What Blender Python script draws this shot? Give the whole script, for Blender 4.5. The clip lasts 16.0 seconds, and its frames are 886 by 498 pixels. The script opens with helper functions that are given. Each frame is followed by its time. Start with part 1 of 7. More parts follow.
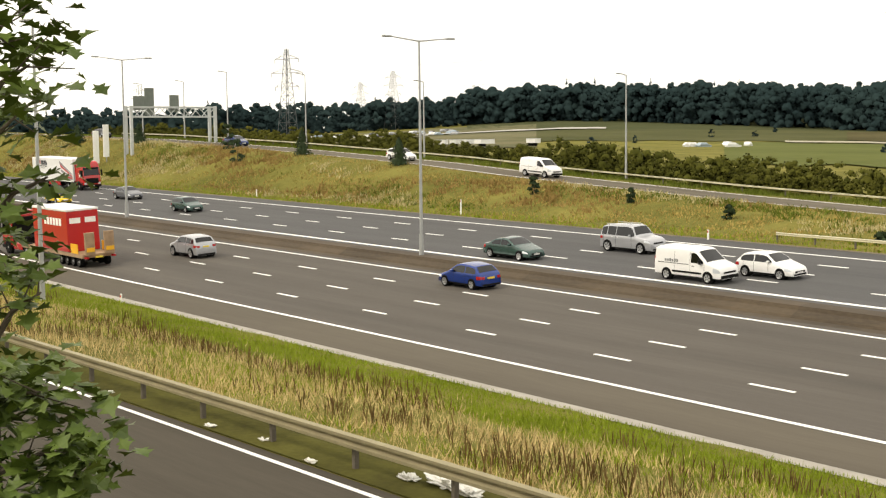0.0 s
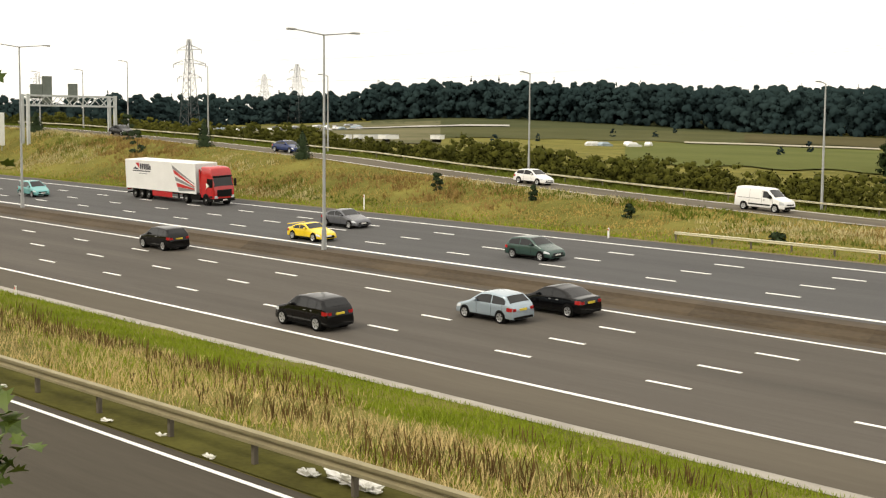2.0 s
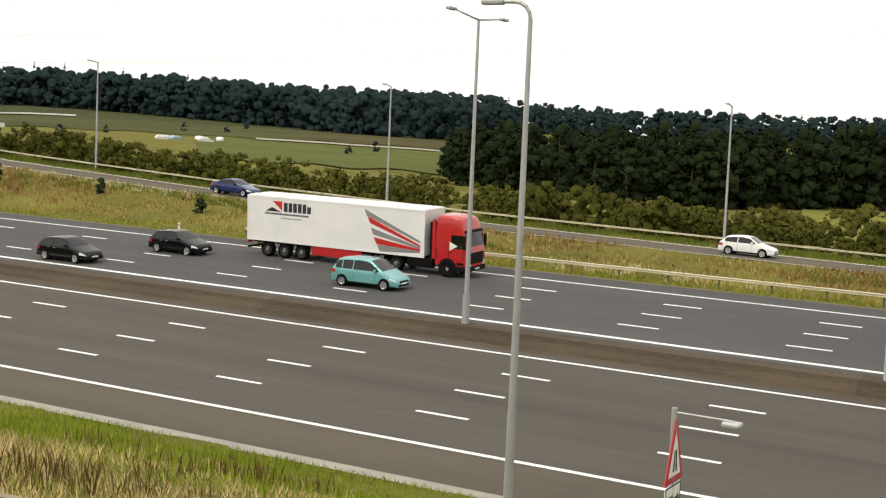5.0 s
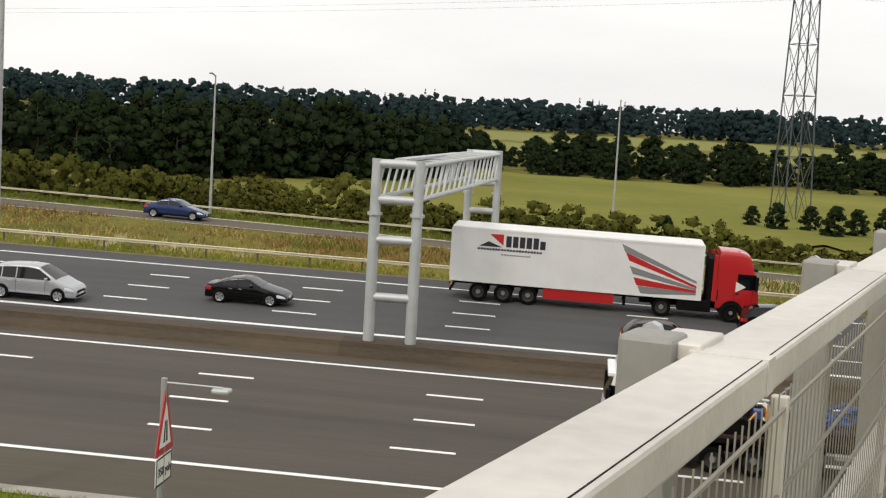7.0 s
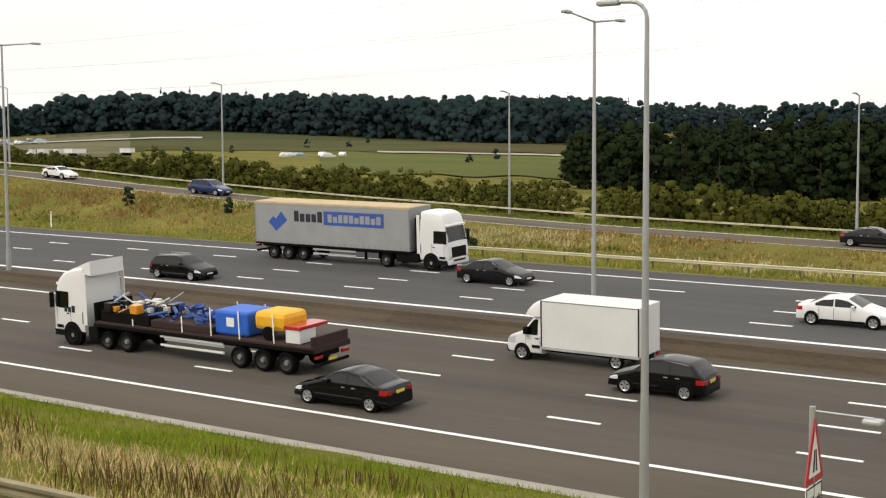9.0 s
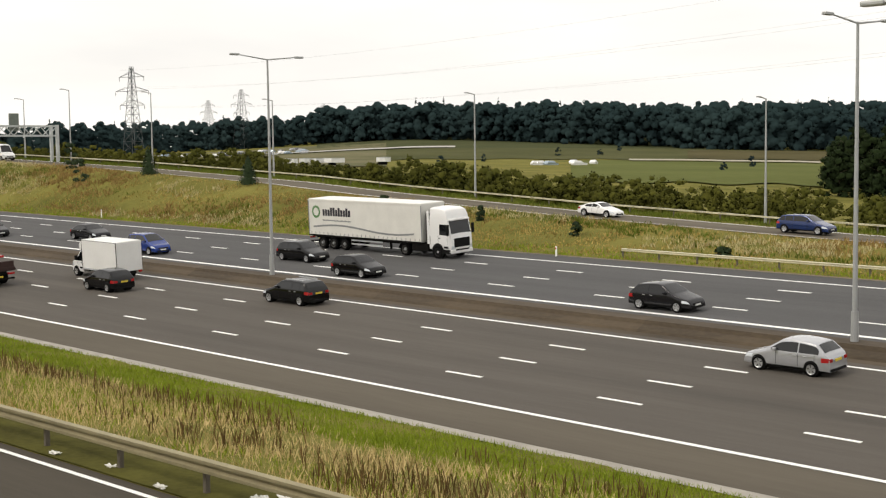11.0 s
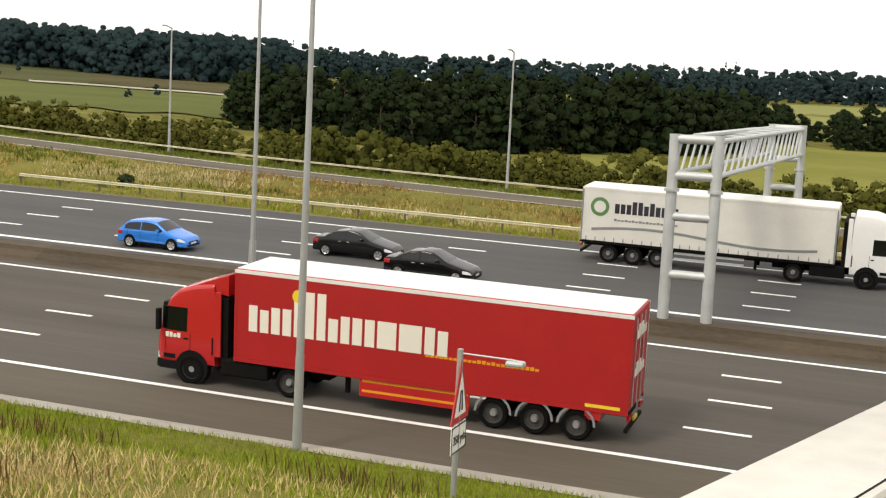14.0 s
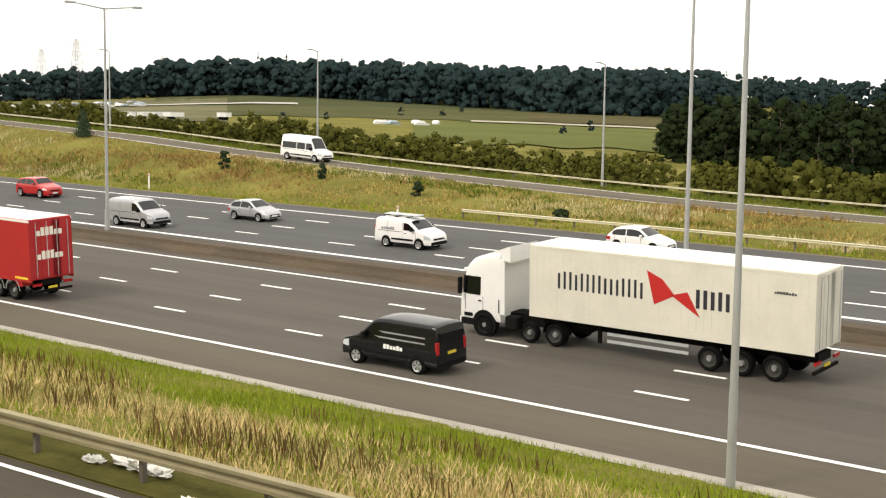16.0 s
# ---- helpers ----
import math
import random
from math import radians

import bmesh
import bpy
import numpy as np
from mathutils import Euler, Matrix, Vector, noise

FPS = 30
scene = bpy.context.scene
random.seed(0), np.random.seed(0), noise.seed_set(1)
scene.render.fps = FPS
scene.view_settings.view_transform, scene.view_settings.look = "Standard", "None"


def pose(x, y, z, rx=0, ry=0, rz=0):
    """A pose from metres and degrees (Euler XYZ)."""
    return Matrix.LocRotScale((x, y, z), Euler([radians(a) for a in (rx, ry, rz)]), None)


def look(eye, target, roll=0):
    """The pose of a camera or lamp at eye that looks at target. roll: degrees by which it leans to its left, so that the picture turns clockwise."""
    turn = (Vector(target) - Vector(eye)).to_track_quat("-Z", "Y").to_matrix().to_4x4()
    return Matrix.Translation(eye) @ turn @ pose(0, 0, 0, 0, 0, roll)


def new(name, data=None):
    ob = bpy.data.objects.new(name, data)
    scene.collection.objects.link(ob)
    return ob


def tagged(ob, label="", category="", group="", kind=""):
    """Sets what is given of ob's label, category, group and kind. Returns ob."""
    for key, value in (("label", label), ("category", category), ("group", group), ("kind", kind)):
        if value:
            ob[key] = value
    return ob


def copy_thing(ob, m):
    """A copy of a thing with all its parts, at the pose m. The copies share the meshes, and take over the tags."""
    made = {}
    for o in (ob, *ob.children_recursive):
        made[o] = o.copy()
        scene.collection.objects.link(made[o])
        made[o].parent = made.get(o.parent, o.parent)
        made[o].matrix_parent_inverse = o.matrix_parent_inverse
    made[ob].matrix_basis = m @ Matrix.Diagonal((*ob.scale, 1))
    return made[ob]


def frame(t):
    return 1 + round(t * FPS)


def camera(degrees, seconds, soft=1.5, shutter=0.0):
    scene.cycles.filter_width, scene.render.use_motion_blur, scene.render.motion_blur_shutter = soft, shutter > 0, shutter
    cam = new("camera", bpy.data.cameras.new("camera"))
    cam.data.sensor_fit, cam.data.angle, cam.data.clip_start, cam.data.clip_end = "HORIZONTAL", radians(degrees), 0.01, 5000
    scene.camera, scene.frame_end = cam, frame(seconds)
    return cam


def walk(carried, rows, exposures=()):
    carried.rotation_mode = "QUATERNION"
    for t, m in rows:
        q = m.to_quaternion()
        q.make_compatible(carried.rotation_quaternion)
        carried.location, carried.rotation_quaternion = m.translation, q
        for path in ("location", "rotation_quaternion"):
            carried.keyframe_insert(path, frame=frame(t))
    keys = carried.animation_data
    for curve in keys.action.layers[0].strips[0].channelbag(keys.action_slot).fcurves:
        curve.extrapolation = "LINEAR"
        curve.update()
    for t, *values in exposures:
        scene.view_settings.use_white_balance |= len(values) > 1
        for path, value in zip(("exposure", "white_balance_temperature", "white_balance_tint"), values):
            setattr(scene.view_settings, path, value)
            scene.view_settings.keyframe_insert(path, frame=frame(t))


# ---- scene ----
import itertools
cam = camera(37.3, 16.0, soft=1.25)

# The camera stands on a bridge footway and pans over the motorway.
# x runs along the motorway, y across it, away from the camera.
EYE = Vector((0.0, 0.0, 10.21))
GRADE, CANT = -0.01485, 0.05066      # the motorway's fall along x and rise along y

# seconds, turn to the left of +y, tilt down, roll (degrees)
RIDE = (
    (0, 51.11, 4.99, -0.63), (0.5, 51.46, 5.37, -0.87), (1, 50.16, 5.05, -0.70),
    (1.5, 48.13, 5.52, 0.32), (2, 46.85, 5.19, 0.44), (2.5, 44.70, 5.51, 0.46),
    (3, 42.67, 5.46, 0.96), (3.2, 41.24, 5.34, 1.00), (5.3, 24.75, 5.04, 2.60),
    (5.5, 22.14, 5.16, 2.66), (6, 16.50, 5.45, 2.70), (6.5, 10.44, 5.39, 3.05),
    (7, 5.97, 5.15, 3.31), (7.5, 4.77, 5.19, 3.19), (8, 11.19, 4.85, 2.68),
    (8.5, 22.96, 4.19, 1.35), (9, 33.67, 4.71, -0.36), (9.5, 40.01, 4.60, -0.67),
    (10, 44.07, 4.22, -0.85), (10.2, 44.80, 4.17, -0.85), (12.3, 41.00, 5.62, 1.10),
    (12.5, 37.06, 5.60, 1.25), (13, 29.13, 5.67, 2.11), (13.5, 20.41, 6.52, 2.79),
    (14, 18.78, 6.90, 2.83), (14.5, 28.18, 7.04, 1.55), (15, 36.63, 6.88, 0.84),
    (15.5, 38.86, 6.40, 0.71), (16, 37.64, 6.04, 0.74),
)


def aim(turn, tilt, roll):
    a, b = radians(turn), radians(tilt)
    way = Vector((-math.sin(a) * math.cos(b), math.cos(a) * math.cos(b), -math.sin(b)))
    return look(EYE, EYE + way, roll)


# seconds, stops, white balance: the clip's automatic exposure
LIGHTING = ((0, 0.49, 7500, 8.5), (1.5, 0.40, 7500, 8.5), (3, 0.37, 7450, 8.5), (5.5, 0.15, 6950, 9.5), (7, -0.03, 6750, 10.5), (8, -0.03, 6750, 10.5), (9, 0.12, 6950, 10.5),
            (10, 0.08, 6950, 10.5), (12.5, 0.1, 7050, 9.5), (13.5, 0.15, 6950, 9.5), (14.5, 0.60, 7150, 10), (15, 0.72, 7150, 9.5), (16, 0.58, 7250, 9.5))
walk(cam, [(t, aim(a, b, c)) for t, a, b, c in RIDE], LIGHTING)

# ---- light: a bright overcast afternoon ----
SUN_EL, SUN_AZ = 48, 205
world = bpy.data.worlds.new("overcast_sky")
scene.world = world
world.use_nodes = True
wn, wl = world.node_tree.nodes, world.node_tree.links
sky = wn.new("ShaderNodeTexSky")
sky.sky_type, sky.sun_disc = "NISHITA", False
sky.sun_elevation, sky.sun_rotation = radians(SUN_EL), radians(SUN_AZ)
sky.air_density, sky.dust_density = 1.0, 3.0
sky_dim = wn.new("ShaderNodeVectorMath")
sky_dim.operation = "SCALE"
sky_dim.inputs["Scale"].default_value = 0.10
wl.new(sky.outputs[0], sky_dim.inputs[0])
clouds = wn.new("ShaderNodeTexNoise")
clouds.inputs["Scale"].default_value, clouds.inputs["Detail"].default_value = 2.2, 7
tc = wn.new("ShaderNodeTexCoord")
stretch = wn.new("ShaderNodeMapping")
stretch.inputs["Scale"].default_value = (1, 1, 5)
wl.new(tc.outputs["Generated"], stretch.inputs[0])
wl.new(stretch.outputs[0], clouds.inputs["Vector"])
ramp = wn.new("ShaderNodeValToRGB")
ramp.color_ramp.elements[0].position, ramp.color_ramp.elements[0].color = 0.30, (0.97, 0.98, 1.0, 1)
ramp.color_ramp.elements[1].position, ramp.color_ramp.elements[1].color = 0.62, (1.18, 1.18, 1.18, 1)
wl.new(clouds.outputs["Fac"], ramp.inputs[0])
veil = wn.new("ShaderNodeMix")
veil.data_type = "RGBA"
veil.inputs["Factor"].default_value = 0.85
wl.new(sky_dim.outputs[0], veil.inputs["A"])
wl.new(ramp.outputs[0], veil.inputs["B"])
wl.new(veil.outputs["Result"], wn["Background"].inputs["Color"])
wn["Background"].inputs["Strength"].default_value = 1.0

sun = new("sun", bpy.data.lights.new("sun", "SUN"))
sun.data.energy, sun.data.angle, sun.data.color = 1.3, radians(14), (1.0, 0.96, 0.9)
sun.matrix_world = look((0, 0, 0), (-math.sin(radians(SUN_AZ)) * math.cos(radians(SUN_EL)), -math.cos(radians(SUN_AZ)) * math.cos(radians(SUN_EL)), -math.sin(radians(SUN_EL))))


# ---- materials ----
def material(name, colour, rough=0.6, metal=0.0, vary=0.0, scale=1.0, second=None, bump=0.0, bump_scale=20.0, spec=0.5, stretch_to=None, island=0.0, coat=0.0, random_object=0.0):
    """A procedural surface: colour broken by two scales of noise, towards a second colour, with fine relief."""
    m = bpy.data.materials.new(name)
    m.use_nodes = True
    n, l = m.node_tree.nodes, m.node_tree.links
    b = n["Principled BSDF"]
    b.inputs["Base Color"].default_value = (*colour, 1)
    b.inputs["Roughness"].default_value, b.inputs["Metallic"].default_value = rough, metal
    b.inputs["Specular IOR Level"].default_value = spec
    b.inputs["Coat Weight"].default_value = coat
    b.inputs["Coat Roughness"].default_value = 0.06
    if vary or bump or second:
        c = n.new("ShaderNodeTexCoord")
        mp = n.new("ShaderNodeMapping")
        if stretch_to:
            mp.inputs["Scale"].default_value = stretch_to
        l.new(c.outputs["Object"], mp.inputs[0])
    if vary or second:
        big, small = n.new("ShaderNodeTexNoise"), n.new("ShaderNodeTexNoise")
        big.inputs["Scale"].default_value, big.inputs["Detail"].default_value = scale, 5
        small.inputs["Scale"].default_value, small.inputs["Detail"].default_value = scale * 14, 4
        l.new(mp.outputs[0], big.inputs["Vector"])
        l.new(mp.outputs[0], small.inputs["Vector"])
        add = n.new("ShaderNodeMath")
        add.operation = "MULTIPLY_ADD"
        add.inputs[1].default_value = 0.45
        l.new(small.outputs["Fac"], add.inputs[0])
        l.new(big.outputs["Fac"], add.inputs[2])
        fac = add.outputs[0]
        if island or random_object:
            g = n.new("ShaderNodeNewGeometry") if island else n.new("ShaderNodeObjectInfo")
            more = n.new("ShaderNodeMath")
            more.operation = "MULTIPLY_ADD"
            more.inputs[1].default_value = island or random_object
            l.new(g.outputs["Random Per Island" if island else "Random"], more.inputs[0])
            l.new(fac, more.inputs[2])
            fac = more.outputs[0]
        r = n.new("ShaderNodeValToRGB")
        lo, hi = 0.5 - 0.2, 0.95 + (island or random_object) * 0.8
        r.color_ramp.elements[0].position, r.color_ramp.elements[1].position = lo, hi
        s = second or tuple(min(1, v * (1 + vary)) for v in colour)
        f = tuple(v * (1 - vary) for v in colour)
        r.color_ramp.elements[0].color, r.color_ramp.elements[1].color = (*f, 1), (*s, 1)
        l.new(fac, r.inputs[0])
        l.new(r.outputs[0], b.inputs["Base Color"])
    if bump:
        rn = n.new("ShaderNodeTexNoise")
        rn.inputs["Scale"].default_value, rn.inputs["Detail"].default_value = bump_scale, 4
        l.new(mp.outputs[0], rn.inputs["Vector"])
        bm_ = n.new("ShaderNodeBump")
        bm_.inputs["Strength"].default_value, bm_.inputs["Distance"].default_value = bump, 0.02
        l.new(rn.outputs["Fac"], bm_.inputs["Height"])
        l.new(bm_.outputs[0], b.inputs["Normal"])
    return m


MAT_ASPHALT = material("asphalt", (0.072, 0.063, 0.053), 0.9, vary=0.32, scale=0.35, bump=0.3, bump_scale=30, stretch_to=(0.06, 1.5, 1), spec=0.35)
MAT_ASPHALT_FAR = material("asphalt_grey", (0.075, 0.074, 0.074), 0.9, vary=0.2, scale=0.35, bump=0.3, bump_scale=30, stretch_to=(0.06, 1.5, 1), spec=0.25)
MAT_SHOULDER = material("shoulder_asphalt", (0.096, 0.083, 0.064), 0.95, vary=0.2, scale=0.3, bump=0.3, stretch_to=(0.1, 1.2, 1), spec=0.2)
MAT_SLIP = material("slip_asphalt", (0.068, 0.060, 0.048), 0.95, vary=0.25, scale=0.4, bump=0.3, stretch_to=(0.1, 1.2, 1), spec=0.06)
MAT_SLIP_FAR = material("pale_slip_asphalt", (0.120, 0.105, 0.082), 0.95, vary=0.25, scale=0.4, bump=0.3, stretch_to=(0.1, 1.2, 1), spec=0.06)
MAT_LINE = material("road_paint", (0.84, 0.84, 0.81), 0.7, vary=0.08, scale=2.0)
MAT_GROUND = material("verge_soil_grass", (0.085, 0.098, 0.020), 1.0, vary=0.4, scale=0.12, second=(0.20, 0.18, 0.050), bump=0.5, bump_scale=3, spec=0.03)
MAT_CONCRETE = material("stained_concrete", (0.115, 0.088, 0.058), 0.95, vary=0.45, scale=0.5, second=(0.21, 0.165, 0.11), bump=0.3, stretch_to=(0.4, 1, 1.5))
MAT_KERB = material("pale_concrete", (0.30, 0.28, 0.24), 0.95, vary=0.25, scale=0.8, bump=0.2)
MAT_STEEL = material("galvanised_steel", (0.48, 0.50, 0.50), 0.5, metal=0.35, vary=0.15, scale=1.5)
MAT_RAIL = material("weathered_rail_steel", (0.27, 0.235, 0.14), 0.5, metal=0.3, vary=0.25, scale=1.2)
MAT_POLE = material("lamp_post_steel", (0.36, 0.37, 0.37), 0.5, metal=0.3, vary=0.15, scale=1.0)


# ---- mesh helpers ----
def mesh_from(name, verts, faces, mat, smooth=False):
    me = bpy.data.meshes.new(name)
    me.from_pydata(verts, [], faces)
    me.materials.append(mat)
    if smooth:
        me.polygons.foreach_set("use_smooth", [True] * len(me.polygons))
    me.update()
    return me


def part(name, bm, mat, parent=None, label="", smooth=False):
    """Links a bmesh as one mesh object, under a thing or a part."""
    me = bpy.data.meshes.new(name)
    bm.normal_update()
    bm.to_mesh(me)
    bm.free()
    me.materials.append(mat)
    if smooth:
        me.polygons.foreach_set("use_smooth", [True] * len(me.polygons))
        me.set_sharp_from_angle(angle=radians(38))
    ob = new(name, me)
    if parent:
        ob.parent = parent
    if label:
        ob["label"] = label
    return ob


def thing(name, m=None):
    ob = new(name)
    ob.empty_display_size = 0.2
    if m is not None:
        ob.matrix_basis = m
    return ob


def add_box(bm, lo, hi, bevel=0.0):
    x0, y0, z0 = lo
    x1, y1, z1 = hi
    v = [bm.verts.new(p) for p in ((x0, y0, z0), (x1, y0, z0), (x1, y1, z0), (x0, y1, z0), (x0, y0, z1), (x1, y0, z1), (x1, y1, z1), (x0, y1, z1))]
    fs = [bm.faces.new([v[i] for i in q]) for q in ((3, 2, 1, 0), (4, 5, 6, 7), (0, 1, 5, 4), (1, 2, 6, 5), (2, 3, 7, 6), (3, 0, 4, 7))]
    if bevel:
        edges = {e for f in fs for e in f.edges}
        bmesh.ops.bevel(bm, geom=list(edges), offset=bevel, segments=2, affect="EDGES", profile=0.5)


def box(lo, hi, bevel=0.0):
    bm = bmesh.new()
    add_box(bm, lo, hi, bevel)
    return bm


def add_tube(bm, a, b, r0, r1=None, n=8, caps=True):
    a, b = Vector(a), Vector(b)
    r1 = r0 if r1 is None else r1
    q = (b - a).to_track_quat("Z", "Y")
    rings = []
    for p, r in ((a, r0), (b, r1)):
        rings.append([bm.verts.new(p + q @ Vector((r * math.cos(2 * math.pi * i / n), r * math.sin(2 * math.pi * i / n), 0))) for i in range(n)])
    for i in range(n):
        bm.faces.new((rings[0][i], rings[0][(i + 1) % n], rings[1][(i + 1) % n], rings[1][i]))
    if caps:
        bm.faces.new(rings[0][::-1])
        bm.faces.new(rings[1])


def pipe(pts, r, n=6):
    """One continuous tube along the points."""
    bm = bmesh.new()
    q = (Vector(pts[-1]) - Vector(pts[0])).to_track_quat("Z", "Y")
    rings = [[bm.verts.new(Vector(p) + q @ Vector((r * math.cos(2 * math.pi * i / n), r * math.sin(2 * math.pi * i / n), 0))) for i in range(n)] for p in pts]
    for u, w in zip(rings, rings[1:]):
        for i in range(n):
            bm.faces.new((u[i], u[(i + 1) % n], w[(i + 1) % n], w[i]))
    bm.faces.new(rings[0][::-1])
    bm.faces.new(rings[-1])
    return bm


def tube(a, b, r0, r1=None, n=8):
    bm = bmesh.new()
    add_tube(bm, a, b, r0, r1, n)
    return bm


# ---- the lie of the land ----
def road_z(x, y):
    return GRADE * x + CANT * (y - 50)


def blend(a, b, t):
    t = min(1, max(0, t))
    t = t * t * (3 - 2 * t)
    return a + (b - a) * t


SLIP_X = (-420, -193, -155, -120, -104, -78, -52, -30, 0, 13, 80, 300)
SLIP_H = (15, 9.9, 8.5, 6.8, 5.7, 4.25, 3.1, 2.45, 1.55, 1.1, -0.6, -4)
NEAR_SLIP_Z = 3.3


def slip_z(x):
    return float(np.interp(x, SLIP_X, SLIP_H))


def near_slip_z(x):
    return NEAR_SLIP_Z + max(0, -x - 60) * 0.004


def country_z(x, y):
    """Fields beyond the far slip road: low near it, rising to wooded hills."""
    r = math.hypot(x, y)
    a = math.degrees(math.atan2(-x, y))
    hill = float(np.interp(a, (-40, -5, 15, 26, 34, 40, 46, 54, 62, 80), (20, 20, 17, 20, 24, 26, 26, 16, 10, 10)))
    low = float(np.interp(a, (-40, 0, 20, 40, 60, 80), (-1.5, -0.5, 1.0, 3.0, 6.0, 9)))
    z = low + float(np.interp(r, (140, 260, 420, 700, 1000, 1500, 3000), (0, 0.05, 0.10, 0.35, 0.85, 1.1, 1.2))) * (hill - low)
    return z + 0.7 * math.sin(x / 71 + 1) * math.sin(y / 57) * min(1, r / 400)


def land(x, y):
    """Height of the finished ground or road surface."""
    if y < 1.0:
        base = blend(8.55, 8.55, 0)
        z = base
    elif y < 8.2:
        z = blend(8.55, near_slip_z(x), (y - 1.0) / 7.2)
    elif y < 16.0:
        z = near_slip_z(x)
    elif y < 34.6:
        t = (y - 16.0) / 18.6
        z = near_slip_z(x) + (road_z(x, 34.6) - near_slip_z(x)) * (t * 0.75 + 0.25 * t * t * (3 - 2 * t))
    elif y < 76.4:
        z = road_z(x, y)
    elif y < 92.5:
        z = blend(road_z(x, 76.4), slip_z(x), (y - 77.2) / 14.0)
    elif y < 100.5:
        z = slip_z(x)
    else:
        z = blend(slip_z(x), country_z(x, y), (y - 100.5) / 45)
    return z


def on_road(y):
    return 8.6 < y < 14.6 or 35.2 < y < 53.6 or 58.6 < y < 76.0 or 93.3 < y < 99.3


def spaced(fine_lo, fine_hi, step, far_lo, far_hi, grow=1.18):
    mid = list(np.arange(fine_lo, fine_hi + 0.01, step))
    up, s = [], step
    while not up or up[-1] < far_hi:
        s *= grow
        up.append((up[-1] if up else fine_hi) + s)
    down, s = [], step
    while not down or down[-1] > far_lo:
        s *= grow
        down.append((down[-1] if down else fine_lo) - s)
    return down[::-1] + mid + up


def ground_sheet():
    xs = spaced(-230, 60, 2.5, -4500, 3500)
    ys = spaced(-6, 112, 0.8, -900, 4500)
    verts, faces = [], []
    for y in ys:
        for x in xs:
            rough = 0.0 if on_road(y) or 7.5 < y < 16 or 34 < y < 77 else (0.32 if 78 < y < 92 else 0.12) * noise.noise((x * 0.3, y * 0.3, 0))
            verts.append((x, y, land(x, y) - (0.12 if on_road(y) else 0) + rough))
    w = len(xs)
    for j in range(len(ys) - 1):
        for i in range(w - 1):
            k = j * w + i
            faces.append((k, k + 1, k + w + 1, k + w))
    ob = new("ground", mesh_from("ground", verts, faces, MAT_GROUND, True))
    return tagged(ob, "rolling grass verges and fields reaching the horizon", "ground", kind="structure")


ground_sheet()


def strip(name, y0, y1, mat, lift=0.0, x0=-900.0, x1=560.0, step=5.0, cols=1, thick=0.0):
    """A road surface following the land between two lines along x."""
    verts, faces = [], []
    n = int((x1 - x0) / step)
    for i in range(n + 1):
        x = x0 + (x1 - x0) * i / n
        for c in range(cols + 1):
            y = y0 + (y1 - y0) * c / cols
            verts.append((x, y, land(x, min(max(y, y0 + 0.01), y1 - 0.01)) + lift))
    for i in range(n):
        for c in range(cols):
            k = i * (cols + 1) + c
            faces.append((k, k + cols + 1, k + cols + 2, k + 1))
    return new(name, mesh_from(name, verts, faces, mat))


tagged(strip("road_near", 38.3, 53.9, MAT_ASPHALT), "dark worn asphalt of the departing carriageway", "road", kind="structure")
tagged(strip("hard_shoulder_near", 35.0, 38.3, MAT_SHOULDER), "paler brown-grey asphalt hard shoulder", "road", kind="structure")
tagged(strip("road_far", 58.3, 76.2, MAT_ASPHALT_FAR), "grey asphalt of the oncoming carriageway", "road", kind="structure")
tagged(strip("slip_road_near", 8.4, 14.8, MAT_SLIP), "grey asphalt slip road beside the footway", "road", kind="structure")
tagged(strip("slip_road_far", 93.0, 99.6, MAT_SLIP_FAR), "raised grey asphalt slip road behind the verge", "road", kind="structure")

# ---- vehicles ----
def paint(name, c, metal=0.25, rough=0.22):
    dark = max(c) < 0.06
    return material("paint_" + name, c, 0.10 if dark else rough, metal=0.0 if dark else metal, vary=0.06, scale=0.6, coat=0.0 if dark else 0.4, spec=0.35 if dark else 0.5)


PAINT = {
    "black": paint("black", (0.003, 0.003, 0.0035)), "charcoal": paint("charcoal", (0.010, 0.010, 0.012)),
    "grey": paint("grey", (0.12, 0.125, 0.14)), "silver": paint("silver", (0.42, 0.43, 0.45), 0.4),
    "white": paint("white", (0.78, 0.78, 0.77), 0.0), "blue": paint("blue", (0.005, 0.032, 0.20)),
    "bright_blue": paint("bright_blue", (0.02, 0.20, 0.68)), "navy": paint("navy", (0.008, 0.026, 0.11)),
    "red": paint("red", (0.46, 0.018, 0.02), 0.0), "yellow": paint("yellow", (0.78, 0.55, 0.02), 0.0),
    "teal": paint("teal", (0.17, 0.44, 0.44), 0.3), "green": paint("green", (0.035, 0.075, 0.065)),
    "pale_blue": paint("pale_blue", (0.36, 0.44, 0.50), 0.4), "orange": paint("orange", (0.75, 0.30, 0.02), 0.0),
    "curtain_grey": material("curtain_grey", (0.30, 0.31, 0.31), 0.6, vary=0.12, scale=0.8, bump=0.15, bump_scale=3),
    "curtain_white": material("curtain_white", (0.66, 0.65, 0.60), 0.55, vary=0.1, scale=0.8, bump=0.15, bump_scale=3),
    "curtain_red": material("curtain_red", (0.38, 0.009, 0.011), 0.5, vary=0.12, scale=0.8, bump=0.15, bump_scale=3),
    "box_white": material("box_white", (0.74, 0.74, 0.72), 0.5, vary=0.07, scale=0.7),
    "container_cream": material("container_cream", (0.64, 0.62, 0.54), 0.55, vary=0.1, scale=0.7),
}
MAT_GLASS = material("tinted_glass", (0.004, 0.005, 0.006), 0.06, spec=0.5)
